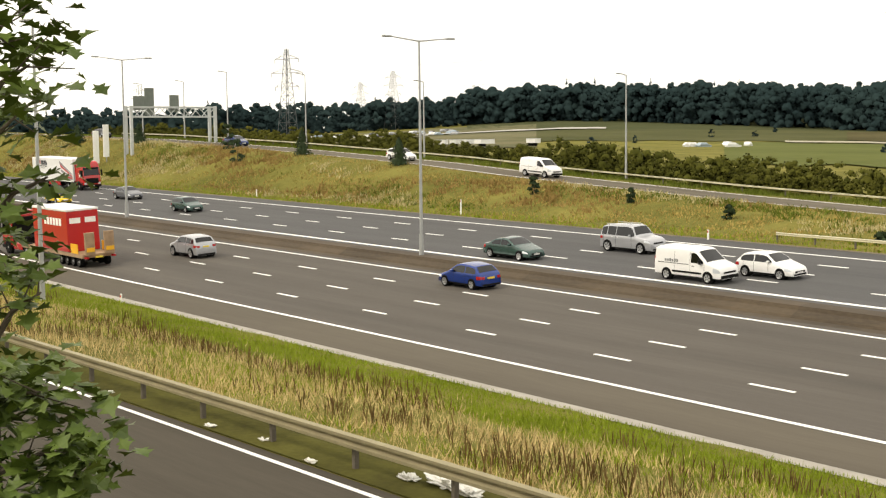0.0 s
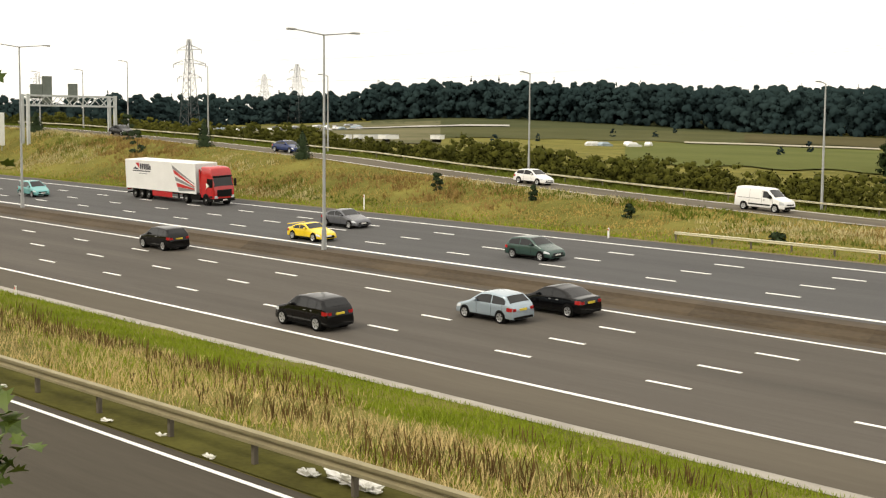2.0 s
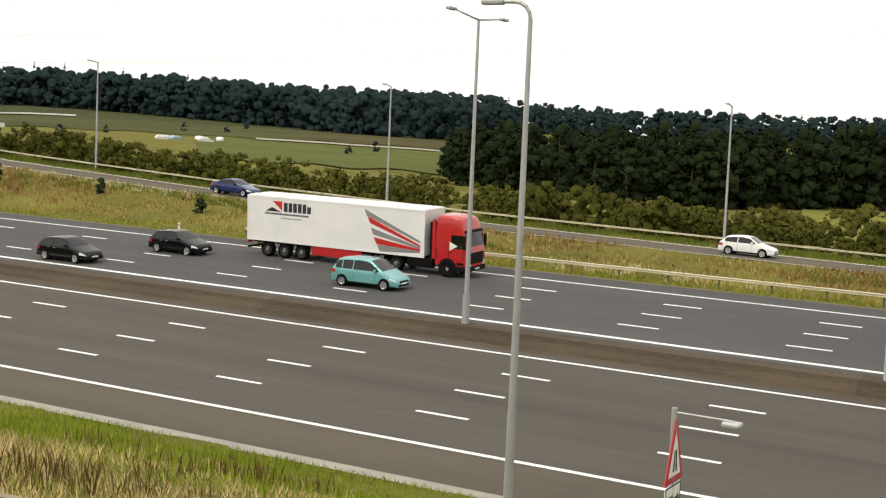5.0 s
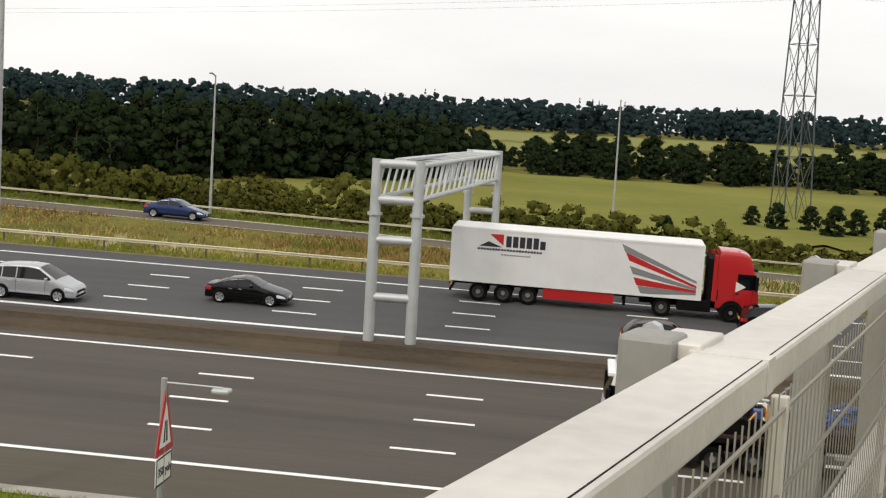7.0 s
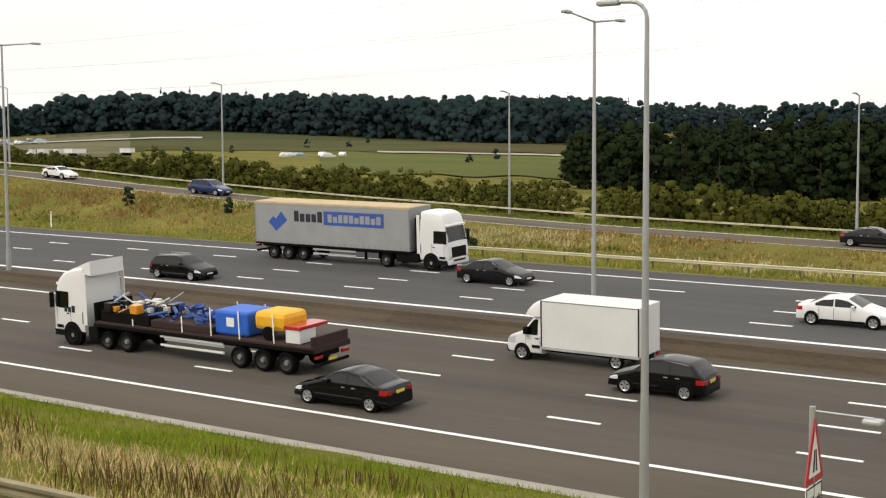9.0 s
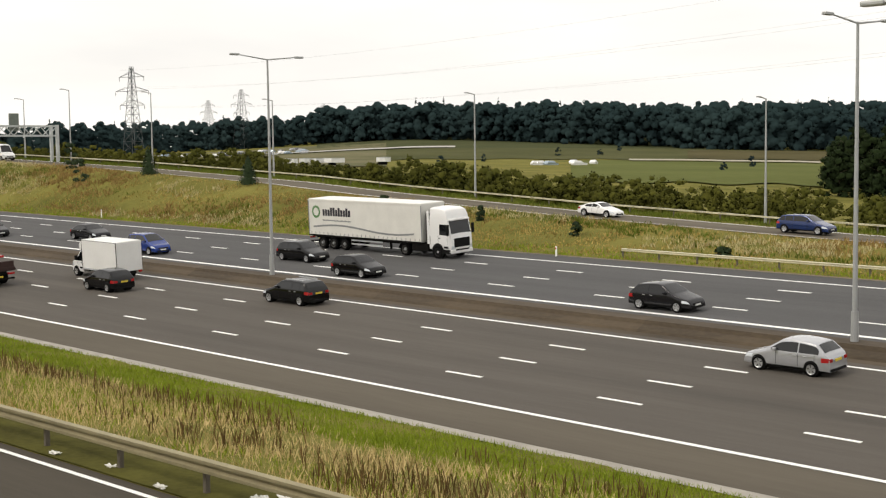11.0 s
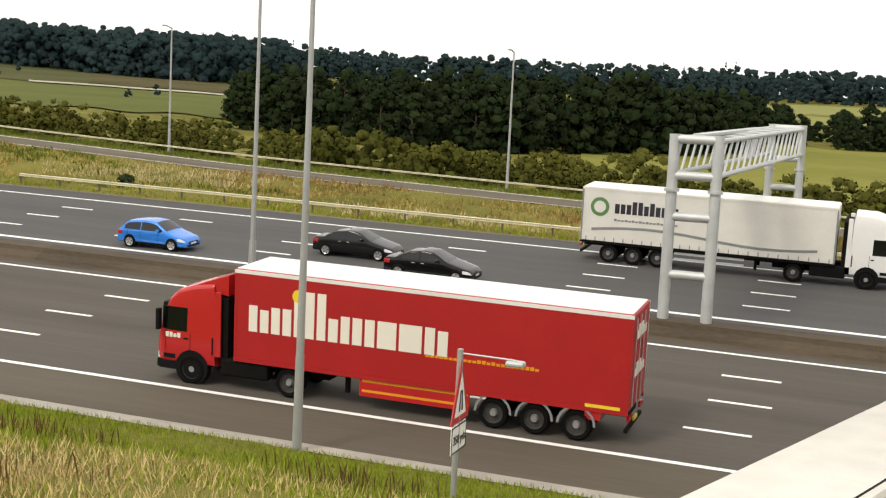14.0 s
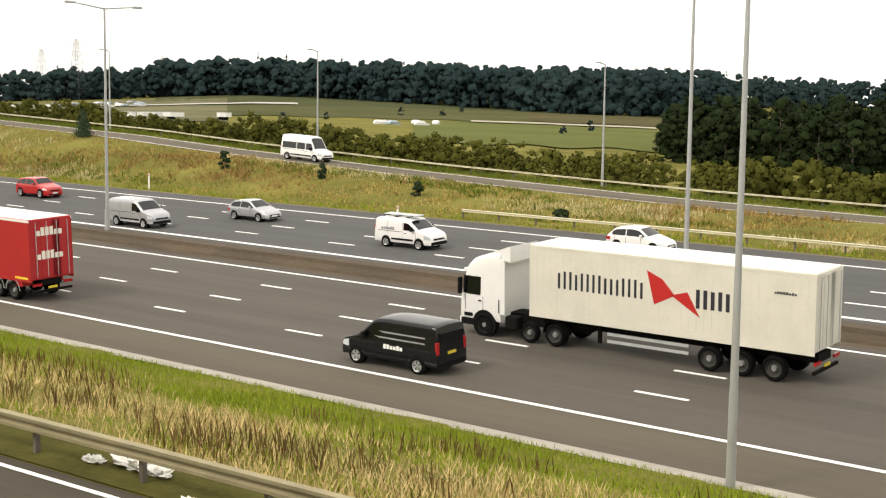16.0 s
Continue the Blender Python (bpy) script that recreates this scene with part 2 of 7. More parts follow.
MAT_TYRE = material("tyre_rubber", (0.005, 0.005, 0.005), 0.9, vary=0.2, scale=4, spec=0.1)
MAT_RIM = material("alloy_rim", (0.46, 0.47, 0.48), 0.35, metal=0.7)
MAT_DARK_RIM = material("dirty_steel_rim", (0.05, 0.048, 0.045), 0.6, metal=0.3, vary=0.3, scale=5, spec=0.2)
MAT_BLACK = material("black_plastic", (0.005, 0.005, 0.005), 0.7, vary=0.2, scale=3, spec=0.15)
# Chassis dirt; the same near-black also stands for shade behind lorry cabs.
MAT_CHASSIS = material("dirty_chassis_and_gap_shade", (0.007, 0.0065, 0.006), 0.9, vary=0.4, scale=2, spec=0.1)
MAT_LENS = material("clear_lens", (0.62, 0.66, 0.70), 0.12, metal=0.2)
MAT_TAIL = material("red_lens", (0.36, 0.012, 0.015), 0.15)
MAT_PLATE_Y = material("yellow_plate", (0.72, 0.55, 0.05), 0.4)
MAT_PLATE_W = material("white_plate", (0.75, 0.75, 0.72), 0.4)
MAT_RED = material("red_marking", (0.50, 0.02, 0.02), 0.4)
MAT_DARK_MARK = material("dark_marking", (0.02, 0.02, 0.03), 0.5)
MAT_WHITE_MARK = material("cream_marking", (0.80, 0.77, 0.68), 0.5)
MAT_BLUE_MARK = material("blue_marking", (0.03, 0.09, 0.36), 0.5)
MAT_GREY_MARK = material("grey_marking", (0.22, 0.23, 0.23), 0.5)
MAT_YELLOW_MARK = material("yellow_marking", (0.78, 0.60, 0.04), 0.5)
MAT_WOOD = material("old_deck_planks", (0.30, 0.20, 0.12), 0.8, vary=0.35, scale=2)


def disc_wheel(parent, x, y, r, w, name="wheel"):
    """A wheel on its side of the thing: a tyre with a rounded shoulder, an alloy rim with spokes or a dished lorry rim."""
    s = 1 if y > 0 else -1
    bm = bmesh.new()
    n = 20
    prof = ((0.66 * r, 0.02), (0.9 * r, 0.0), (r, 0.18 * w), (r, 0.82 * w), (0.9 * r, w), (0.62 * r, w))
    rings = [[bm.verts.new((x + a * math.cos(2 * math.pi * i / n), y - s * d, r + a * math.sin(2 * math.pi * i / n))) for i in range(n)] for a, d in prof]
    for a, b in zip(rings, rings[1:]):
        for i in range(n):
            bm.faces.new((a[i], a[(i + 1) % n], b[(i + 1) % n], b[i]))
    bm.faces.new(rings[-1])
    bmesh.ops.recalc_face_normals(bm, faces=bm.faces)
    tyre = part(name, bm, MAT_TYRE, parent)

    def ring(bm, a, d):
        return [bm.verts.new((x + a * r * math.cos(2 * math.pi * i / n), y - s * d, r + a * r * math.sin(2 * math.pi * i / n))) for i in range(n)]

    def join(bm, p, q, every=0):
        for i in range(n):
            if not every or i % every:
                bm.faces.new((p[i], p[(i + 1) % n], q[(i + 1) % n], q[i]))
    bm = bmesh.new()
    if r < 0.39:
        lip, inner, cap = ring(bm, 0.70, 0.006), ring(bm, 0.62, 0.022), ring(bm, 0.17, 0.030)
        join(bm, lip, inner)
        join(bm, inner, cap, 4)
        bm.faces.new(cap)
        part("rim", bm, MAT_RIM, tyre, "alloy rim")
    else:
        lip, dish, floor_ = ring(bm, 0.67, 0.015), ring(bm, 0.58, 0.10), ring(bm, 0.26, 0.13)
        join(bm, lip, dish)
        join(bm, dish, floor_)
        part("rim", bm, MAT_DARK_RIM, tyre, "dirty dished steel rim")
        bm = bmesh.new()
        a, b = ring(bm, 0.27, 0.125), ring(bm, 0.20, 0.03)
        join(bm, a, b)
        bm.faces.new(b)
        part("hub", bm, MAT_RIM, tyre)
    return tyre


def shell(profile, half, belt, a_i, c_i, lean, end_narrow=0.9, bevel=0.05):
    """A body from its side outline (front low point round over the roof to the rear low point). Above the belt, from outline
    point a_i to c_i, the sides lean in by lean per metre."""
    def hw(k, z):
        w = half - max(0, z - belt) * lean
        return w * (end_narrow if k in (0, 1, 2, len(profile) - 1, len(profile) - 2) else 1)
    bm = bmesh.new()
    left = [bm.verts.new((x, hw(k, z), z)) for k, (x, z) in enumerate(profile)]
    right = [bm.verts.new((x, -hw(k, z), z)) for k, (x, z) in enumerate(profile)]
    n = len(profile)
    for k in range(n):
        bm.faces.new((left[k], right[k], right[(k + 1) % n], left[(k + 1) % n]))
    for side in (left, right):
        bm.faces.new(side[a_i:c_i + 1])
        bm.faces.new(side[:a_i + 1] + side[c_i:])
    bmesh.ops.recalc_face_normals(bm, faces=bm.faces)
    if bevel:
        rim = [e for e in bm.edges if (e.verts[0].co.y > 0) == (e.verts[1].co.y > 0) and e.calc_face_angle(0) > 0.5]
        bmesh.ops.bevel(bm, geom=rim, offset=bevel, segments=2, affect="EDGES", profile=0.6)
    return bm


def slab(points, normal, depth=0.02):
    """A thin pane: a polygon given a thickness."""
    bm = bmesh.new()
    nrm = Vector(normal).normalized()
    a = [bm.verts.new(Vector(p) + nrm * 0.008) for p in points]
    b = [bm.verts.new(Vector(p) - nrm * depth) for p in points]
    bm.faces.new(a)
    bm.faces.new(b[::-1])
    for i in range(len(a)):
        bm.faces.new((a[i], b[i], b[(i + 1) % len(a)], a[(i + 1) % len(a)]))
    bmesh.ops.recalc_face_normals(bm, faces=bm.faces)
    return bm


def pane_across(name, parent, p, q, half, belt, lean, inset=0.08, mat=None):
    """A windscreen or rear window along the outline's segment p to q."""
    d = Vector((q[0] - p[0], 0, q[1] - p[1]))
    u = d.normalized()
    nrm = Vector((u.z, 0, -u.x))
    if nrm.z < 0:
        nrm = -nrm
    lo, hi = Vector((p[0], 0, p[1])) + u * inset, Vector((q[0], 0, q[1])) - u * inset * 0.8
    w0, w1 = half - max(0, lo.z - belt) * lean - 0.10, half - max(0, hi.z - belt) * lean - 0.10
    return part(name, slab([(lo.x, w0, lo.z), (lo.x, -w0, lo.z), (hi.x, -w1, hi.z), (hi.x, w1, hi.z)], nrm), mat or MAT_GLASS, parent)


class Form:
    """A rounded vehicle body: lengthwise outline of its top, width in plan, and a section with a shoulder and a leaning glasshouse."""
    def __init__(self, top, half, belt, lean, low=0.22, nose=0.75, tail=0.5, shoulder=0.97, corner=0.09, crown=0.03, taper=(0.17, 0.10)):
        self.xs, self.zs = [p[0] for p in top[::-1]], [p[1] for p in top[::-1]]
        self.f, self.b, self.half, self.belt, self.lean, self.low = top[0][0], top[-1][0], half, belt, lean, low
        self.nose, self.tail, self.shoulder, self.corner, self.crown, self.taper = nose, tail, shoulder, corner, crown, taper

    def roof(self, x):
        return float(0.25 * np.interp(x - 0.06, self.xs, self.zs) + 0.5 * np.interp(x, self.xs, self.zs) + 0.25 * np.interp(x + 0.06, self.xs, self.zs))

    def width(self, x):
        a, b = max(0, 1 - (self.f - x) / self.nose), max(0, 1 - (x - self.b) / self.tail)
        return self.half * (1 - self.taper[0] * a ** 2.2 - self.taper[1] * b ** 2.2)

    def waist(self, x):
        return min(self.belt, self.roof(x) - 0.10)

    def side(self, x, z):
        w, zb = self.width(x), self.waist(x)
        if z <= zb:
            u = max(0, (z - self.low) / (zb - self.low))
            return w * (1 - 0.06 * max(0, 1 - u * 2.6) ** 2 - (1 - self.shoulder) * max(0, (u - 0.6) / 0.4) ** 2)
        return w * self.shoulder - self.lean * (z - zb)

    def edge(self, x):
        t = self.roof(x)
        c = min(self.corner, 0.5 * (t - self.waist(x)))
        return self.side(x, t - c) - c

    def over(self, x, y):
        return self.roof(x) + self.crown * (1 - (y / max(0.1, self.edge(x))) ** 2)

    def section(self, x):
        t, zb, low, w = self.roof(x), self.waist(x), self.low, self.width(x)
        c = min(self.corner, 0.5 * (t - zb))
        pts = [(0, low), (0.82 * w, low)] + [(self.side(x, z), z) for z in [low + (zb - low) * k for k in (0.08, 0.25, 0.5, 0.75, 1)]]
        pts += [(self.side(x, z), z) for z in [zb + (t - c - zb) * k for k in (0.33, 0.66, 1)]]
        ys = pts[-1][0]
        pts += [(ys - 0.15 * c, t - 0.45 * c), (ys - 0.5 * c, t - 0.12 * c)]
        return pts + [((ys - c) * k, t + self.crown * (1 - k * k)) for k in (1, 0.66, 0.33, 0)]

    def body(self):
        bm = bmesh.new()
        f, b = self.f, self.b
        xs = sorted(set([round(x, 3) for x in self.xs + list(np.arange(b + 0.25, f - 0.2, 0.24)) + [f - 0.02, f - 0.09, f - 0.2, b + 0.03, b + 0.1, b + 0.2]]), reverse=True)
        rings = []
        for x in xs:
            p = self.section(x)
            rings.append([bm.verts.new((x, y, z)) for y, z in p] + [bm.verts.new((x, -y, z)) for y, z in p[-2:0:-1]])
        n = len(rings[0])
        for u, v in zip(rings, rings[1:]):
            for i in range(n):
                bm.faces.new((u[i], u[(i + 1) % n], v[(i + 1) % n], v[i]))
        bm.faces.new(rings[0])
        bm.faces.new(rings[-1][::-1])
        bmesh.ops.recalc_face_normals(bm, faces=bm.faces)
        return bm

    def side_patch(self, s, x0, x1, lo, hi, lift=0.007, cols=6, rows=3):
        """A thin panel or pane lying on the side of the body; lo and hi are heights along x."""
        bm = bmesh.new()
        grid = []
        for i in range(cols + 1):
            x = x0 + (x1 - x0) * i / cols
            a = lo(x) if callable(lo) else lo
            h = hi(x) if callable(hi) else hi
            h = max(h, a + 0.006)
            grid.append([bm.verts.new((x, s * (self.side(x, a + (h - a) * j / rows) + lift), a + (h - a) * j / rows)) for j in range(rows + 1)])
        for p, q in zip(grid, grid[1:]):
            for j in range(rows):
                bm.faces.new((p[j], q[j], q[j + 1], p[j + 1]))
        bmesh.ops.recalc_face_normals(bm, faces=bm.faces)
        return bm

    def top_patch(self, x0, x1, inset, lift=0.009, cols=5, rows=6):
        """A pane lying on the sloping top between two places along the body."""
        bm = bmesh.new()
        dz, dx = self.roof(x1) - self.roof(x0), x1 - x0
        k = math.hypot(dx, dz)
        nx, nz = -dz / k * (1 if dx > 0 else -1), abs(dx) / k
        grid = []
        for i in range(cols + 1):
            x = x0 + dx * i / cols
            w = self.edge(x) - inset
            grid.append([bm.verts.new((x + nx * lift, w * (2 * j / rows - 1), self.over(x, w * (2 * j / rows - 1)) + nz * lift)) for j in range(rows + 1)])
        for p, q in zip(grid, grid[1:]):
            for j in range(rows):
                bm.faces.new((p[j], p[j + 1], q[j + 1], q[j]))
        bmesh.ops.recalc_face_normals(bm, faces=bm.faces)
        return bm


# length, width, height, bonnet front, cowl back, screen top back, roof crest, rear top, rear belt, boot end height, belt, wheel radius
STYLE = {
    "hatchback": (4.15, 1.76, 1.47, 0.74, 1.12, 1.85, 2.35, 0.62, 0.18, 0.95, 0.93, 0.31),
    "saloon": (4.65, 1.82, 1.44, 0.72, 1.30, 2.10, 2.60, 1.30, 0.55, 1.00, 0.94, 0.32),
    "coupe": (4.20, 1.78, 1.30, 0.66, 1.30, 2.00, 2.35, 1.15, 0.40, 0.92, 0.86, 0.32),
    "estate": (4.60, 1.80, 1.48, 0.74, 1.20, 1.95, 2.45, 0.48, 0.14, 1.00, 0.95, 0.32),
    "suv": (4.40, 1.86, 1.63, 0.92, 1.18, 1.80, 2.30, 0.52, 0.14, 1.12, 1.08, 0.37),
    "offroader": (4.75, 1.92, 1.88, 1.02, 1.25, 1.72, 2.10, 0.22, 0.10, 1.18, 1.14, 0.38),
    "minivan": (4.10, 1.70, 1.55, 0.78, 0.88, 1.70, 2.20, 0.42, 0.14, 1.02, 0.96, 0.31),
    "mpv": (4.45, 1.80, 1.66, 0.80, 0.90, 1.85, 2.40, 0.45, 0.14, 1.06, 1.00, 0.32),
}


def car(style, colour, roof_bars=False):
    L, W, H, hood, cowl, scr, crest, rtop, rbelt, boot, belt, wr = STYLE[style]
    f, b, half, lean = L / 2, -L / 2, W / 2, 0.34
    body_mat = PAINT[colour]
    top = [(f, hood - 0.30), (f - 0.05, hood - 0.15), (f - 0.17, hood - 0.05), (f - 0.48, hood + 0.03), (f - cowl, belt + 0.03), (f - scr, H - 0.06), (f - scr - 0.3, H - 0.02), (f - crest - 0.1, H),
           (b + rtop + 0.55, H - 0.035), (b + rtop, H - 0.10), (b + rbelt + 0.02, belt + 0.05), (b + 0.07, boot - 0.03), (b + 0.02, boot - 0.14), (b, 0.55)]
    form = Form(top, half, belt, lean)
    root = thing("car")
    part("body", form.body(), body_mat, root, smooth=True)
    part("windscreen", form.top_patch(f - cowl - 0.07, f - scr + 0.02, 0.03), MAT_GLASS, root, smooth=True)
    part("rear_window", form.top_patch(b + rbelt + 0.07, b + rtop - 0.03, 0.07), MAT_GLASS, root, smooth=True)
    z0 = belt + 0.03

    def head(x):
        return form.roof(x) - 0.095

    def meet(x, way):
        while head(x) < z0 + 0.05:
            x += way * 0.02
        return x
    front, rear = meet(f - cowl, -1), meet(b + rbelt, 1)
    rear += 0.05 if style in ("estate", "mpv", "minivan", "offroader", "suv") else 0.10
    mid = (f - scr + b + rtop) / 2 - 0.02
    cuts = [front - 0.02, mid, rear] if style in ("hatchback", "saloon", "coupe") else [front - 0.02, mid, rear + (mid - rear) * 0.40, rear]
    axf, axr = f - 0.82, b + 0.80
    for s in (1, -1):
        for a, c in zip(cuts, cuts[1:]):
            part("side_window", form.side_patch(s, c + 0.03, a - 0.03, z0, head, cols=8), MAT_GLASS, root, smooth=True)
        for x in (axf, axr):
            part("wheel_arch", tube((x, s * (half - 0.4), wr + 0.02), (x, s * (form.width(x) + 0.004), wr + 0.02), wr + 0.045, n=20), MAT_BLACK, root)
            disc_wheel(root, x, s * (half + 0.045), wr, 0.22)
        part("headlight", form.side_patch(s, f - 0.50, f - 0.05, lambda x: hood - 0.24 + (f - x) * 0.08, lambda x: min(hood - 0.10 + (f - x) * 0.10, form.waist(x) + 0.04), 0.008), MAT_LENS, root, smooth=True)
        bm = form.side_patch(s, b + 0.03, b + 0.34, boot - 0.30, lambda x: boot - 0.12 + (x - b) * 0.05, 0.008)
        y = form.side(b + 0.03, boot - 0.2)
        add_box(bm, (b - 0.012, min(s * (y - 0.24), s * (y - 0.01)), boot - 0.30), (b + 0.05, max(s * (y - 0.24), s * (y - 0.01)), boot - 0.15))
        part("taillight", bm, MAT_TAIL, root)
        part("door_mirror", box((f - cowl - 0.58, s * (half + 0.05) - 0.09, belt + 0.02), (f - cowl - 0.42, s * (half + 0.05) + 0.09, belt + 0.16), 0.04), body_mat, root)
        part("sill", form.side_patch(s, axr + wr + 0.07, axf - wr - 0.07, 0.225, 0.33, 0.012), MAT_BLACK, root)
        for x in (front - 0.30, mid, rear + 0.22):
            part("door_seam", form.side_patch(s, x - 0.009, x + 0.009, 0.36, belt, 0.004, 1, 4), MAT_BLACK, root)
        for x in (mid - 0.42, mid + 0.08):
            y = form.side(x, belt - 0.10)
            part("door_handle", box((x, s * y - 0.01, belt - 0.12), (x + 0.17, s * y + 0.025, belt - 0.09), 0.008), MAT_RIM if colour in ("black", "charcoal", "silver") else body_mat, root)
    part("grille", box((f - 0.10, -0.48, hood - 0.34), (f + 0.012, 0.48, hood - 0.22), 0.02), MAT_BLACK, root)
    part("air_intake", box((f - 0.10, -0.60, 0.25), (f + 0.010, 0.60, 0.36), 0.02), MAT_BLACK, root)
    part("bumper", box((b - 0.014, -half * 0.80, 0.22), (b + 0.14, half * 0.80, 0.36), 0.03), MAT_BLACK, root)
    part("rear_plate", box((b - 0.018, -0.26, boot - 0.30), (b + 0.05, 0.26, boot - 0.19)), MAT_PLATE_Y, root, "yellow plate")
    part("front_plate", box((f - 0.08, -0.26, 0.37), (f + 0.020, 0.26, 0.47)), MAT_PLATE_W, root, "white plate")
    if roof_bars:
        for s in (1, -1):
            part("roof_bar", tube((f - scr - 0.2, s * (half - 0.38), H + 0.05), (b + rtop + 0.2, s * (half - 0.38), H + 0.03), 0.02, n=6), MAT_RIM, root)
    return root


def marks(parent, side, x0, x1, z0, z1, y, mat, n, name="lettering", uneven=0.25, gap=0.22):
    """Lettering as a row of plain bars on a side panel, raised by a few millimetres. side: +1 left, -1 right, of the thing."""
    rnd = random.Random(int(abs(x0 * 97 + z0 * 31)) + n)
    w = (x1 - x0) / n
    for i in range(n):
        k = rnd.random()
        a, b = x0 + i * w + w * gap / 2, x0 + (i + 1) * w - w * gap / 2
        top = z1 - (z1 - z0) * uneven * (k > 0.5)
        part(name, box((a, side * y - 0.006, z0), (b, side * y + 0.006, top)), mat, parent)


def flat_mark(parent, side, pts, y, mat, name="emblem"):
    part(name, slab([(x, side * y, z) for x, z in pts], (0, side, 0), 0.006), mat, parent)


def van(colour, L=5.0, W=1.95, H=1.98, glass_rear=False, wr=0.33):
    """A panel van: short rounded bonnet, tall body, sliding-door seams."""
    root = thing("van")
    f, b, half, lean, belt = L / 2, -L / 2, W / 2, 0.10, 1.05
    mat = PAINT[colour]
    top = [(f, 0.62), (f - 0.05, 0.84), (f - 0.18, 0.97), (f - 0.50, 1.06), (f - 0.95, belt + 0.14), (f - 1.70, H - 0.12), (f - 1.95, H - 0.03), (f - 2.4, H),
           (b + 0.35, H), (b + 0.10, H - 0.05), (b + 0.04, H - 0.14), (b + 0.015, belt), (b, 0.5)]
    form = Form(top, half, belt, lean, low=0.28, shoulder=0.99, corner=0.14, crown=0.04, taper=(0.16, 0.03))
    part("body", form.body(), mat, root, smooth=True)
    part("windscreen", form.top_patch(f - 1.0, f - 1.66, 0.02), MAT_GLASS, root, smooth=True)
    z0, z1 = belt + 0.10, min(H - 0.24, 1.78)
    cut_off = lambda x: min(z1, form.roof(x) - 0.16)
    axf, axr = f - 0.88, b + 0.95
    for s in (1, -1):
        part("side_window", form.side_patch(s, f - 2.12, f - 1.20, z0, cut_off, cols=8), MAT_GLASS, root, smooth=True)
        if glass_rear:
            part("side_window", form.side_patch(s, f - 3.35, f - 2.25, z0, z1), MAT_GLASS, root)
            part("side_window", form.side_patch(s, b + 0.25, f - 3.45, z0, z1), MAT_GLASS, root)
        for x in (axf, axr):
            part("wheel_arch", tube((x, s * (half - 0.3), wr + 0.02), (x, s * (form.width(x) + 0.004), wr + 0.02), wr + 0.055, n=20), MAT_BLACK, root)
            disc_wheel(root, x, s * (half + 0.045), wr, 0.23)
        part("headlight", form.side_patch(s, f - 0.48, f - 0.05, 0.66, lambda x: min(0.84 + (f - x) * 0.22, form.waist(x) + 0.03), 0.008), MAT_LENS, root, smooth=True)
        part("taillight", box((b - 0.012, s * (half - 0.12) - 0.07, 0.85), (b + 0.10, s * (half - 0.12) + 0.09, 1.35), 0.02), MAT_TAIL, root)
        part("door_mirror", box((f - 1.45, s * (half + 0.10) - 0.10, 1.12), (f - 1.28, s * (half + 0.10) + 0.10, 1.40), 0.04), MAT_BLACK, root)
        part("side_moulding", form.side_patch(s, axr + 0.45, axf - 0.45, 0.50, 0.62, 0.02), MAT_BLACK, root)
        part("door_rail", form.side_patch(s, b + 0.3, f - 2.3, belt - 0.03, belt, 0.012), MAT_BLACK, root)
        for x in (f - 1.12, f - 2.20, f - 3.42):
            part("door_seam", form.side_patch(s, x - 0.009, x + 0.009, 0.45, belt if x > f - 2 else H - 0.2, 0.004, 1, 5), MAT_BLACK, root)
        part("door_handle", box((f - 2.08, s * (half * 0.99) - 0.01, belt - 0.12), (f - 1.88, s * (half * 0.99) + 0.03, belt - 0.07), 0.01), MAT_BLACK, root)
    part("rear_window", box((b - 0.004, -half + 0.25, belt + 0.12), (b + 0.08, half - 0.25, min(H - 0.28, 1.75)), 0.02), MAT_GLASS if (glass_rear or H < 2.1) else mat, root)
    part("grille", box((f - 0.12, -0.55, 0.60), (f + 0.012, 0.55, 0.72), 0.02), MAT_BLACK, root)
    part("bumper", box((f - 0.20, -half * 0.84, 0.28), (f + 0.02, half * 0.84, 0.52), 0.05), MAT_BLACK, root)
    part("rear_bumper", box((b - 0.05, -half * 0.9, 0.34), (b + 0.06, half * 0.9, 0.52), 0.02), MAT_BLACK, root)
    part("rear_plate", box((b - 0.02, -0.26, 0.80), (b + 0.05, 0.26, 0.91)), MAT_PLATE_Y, root, "yellow plate")
    return root


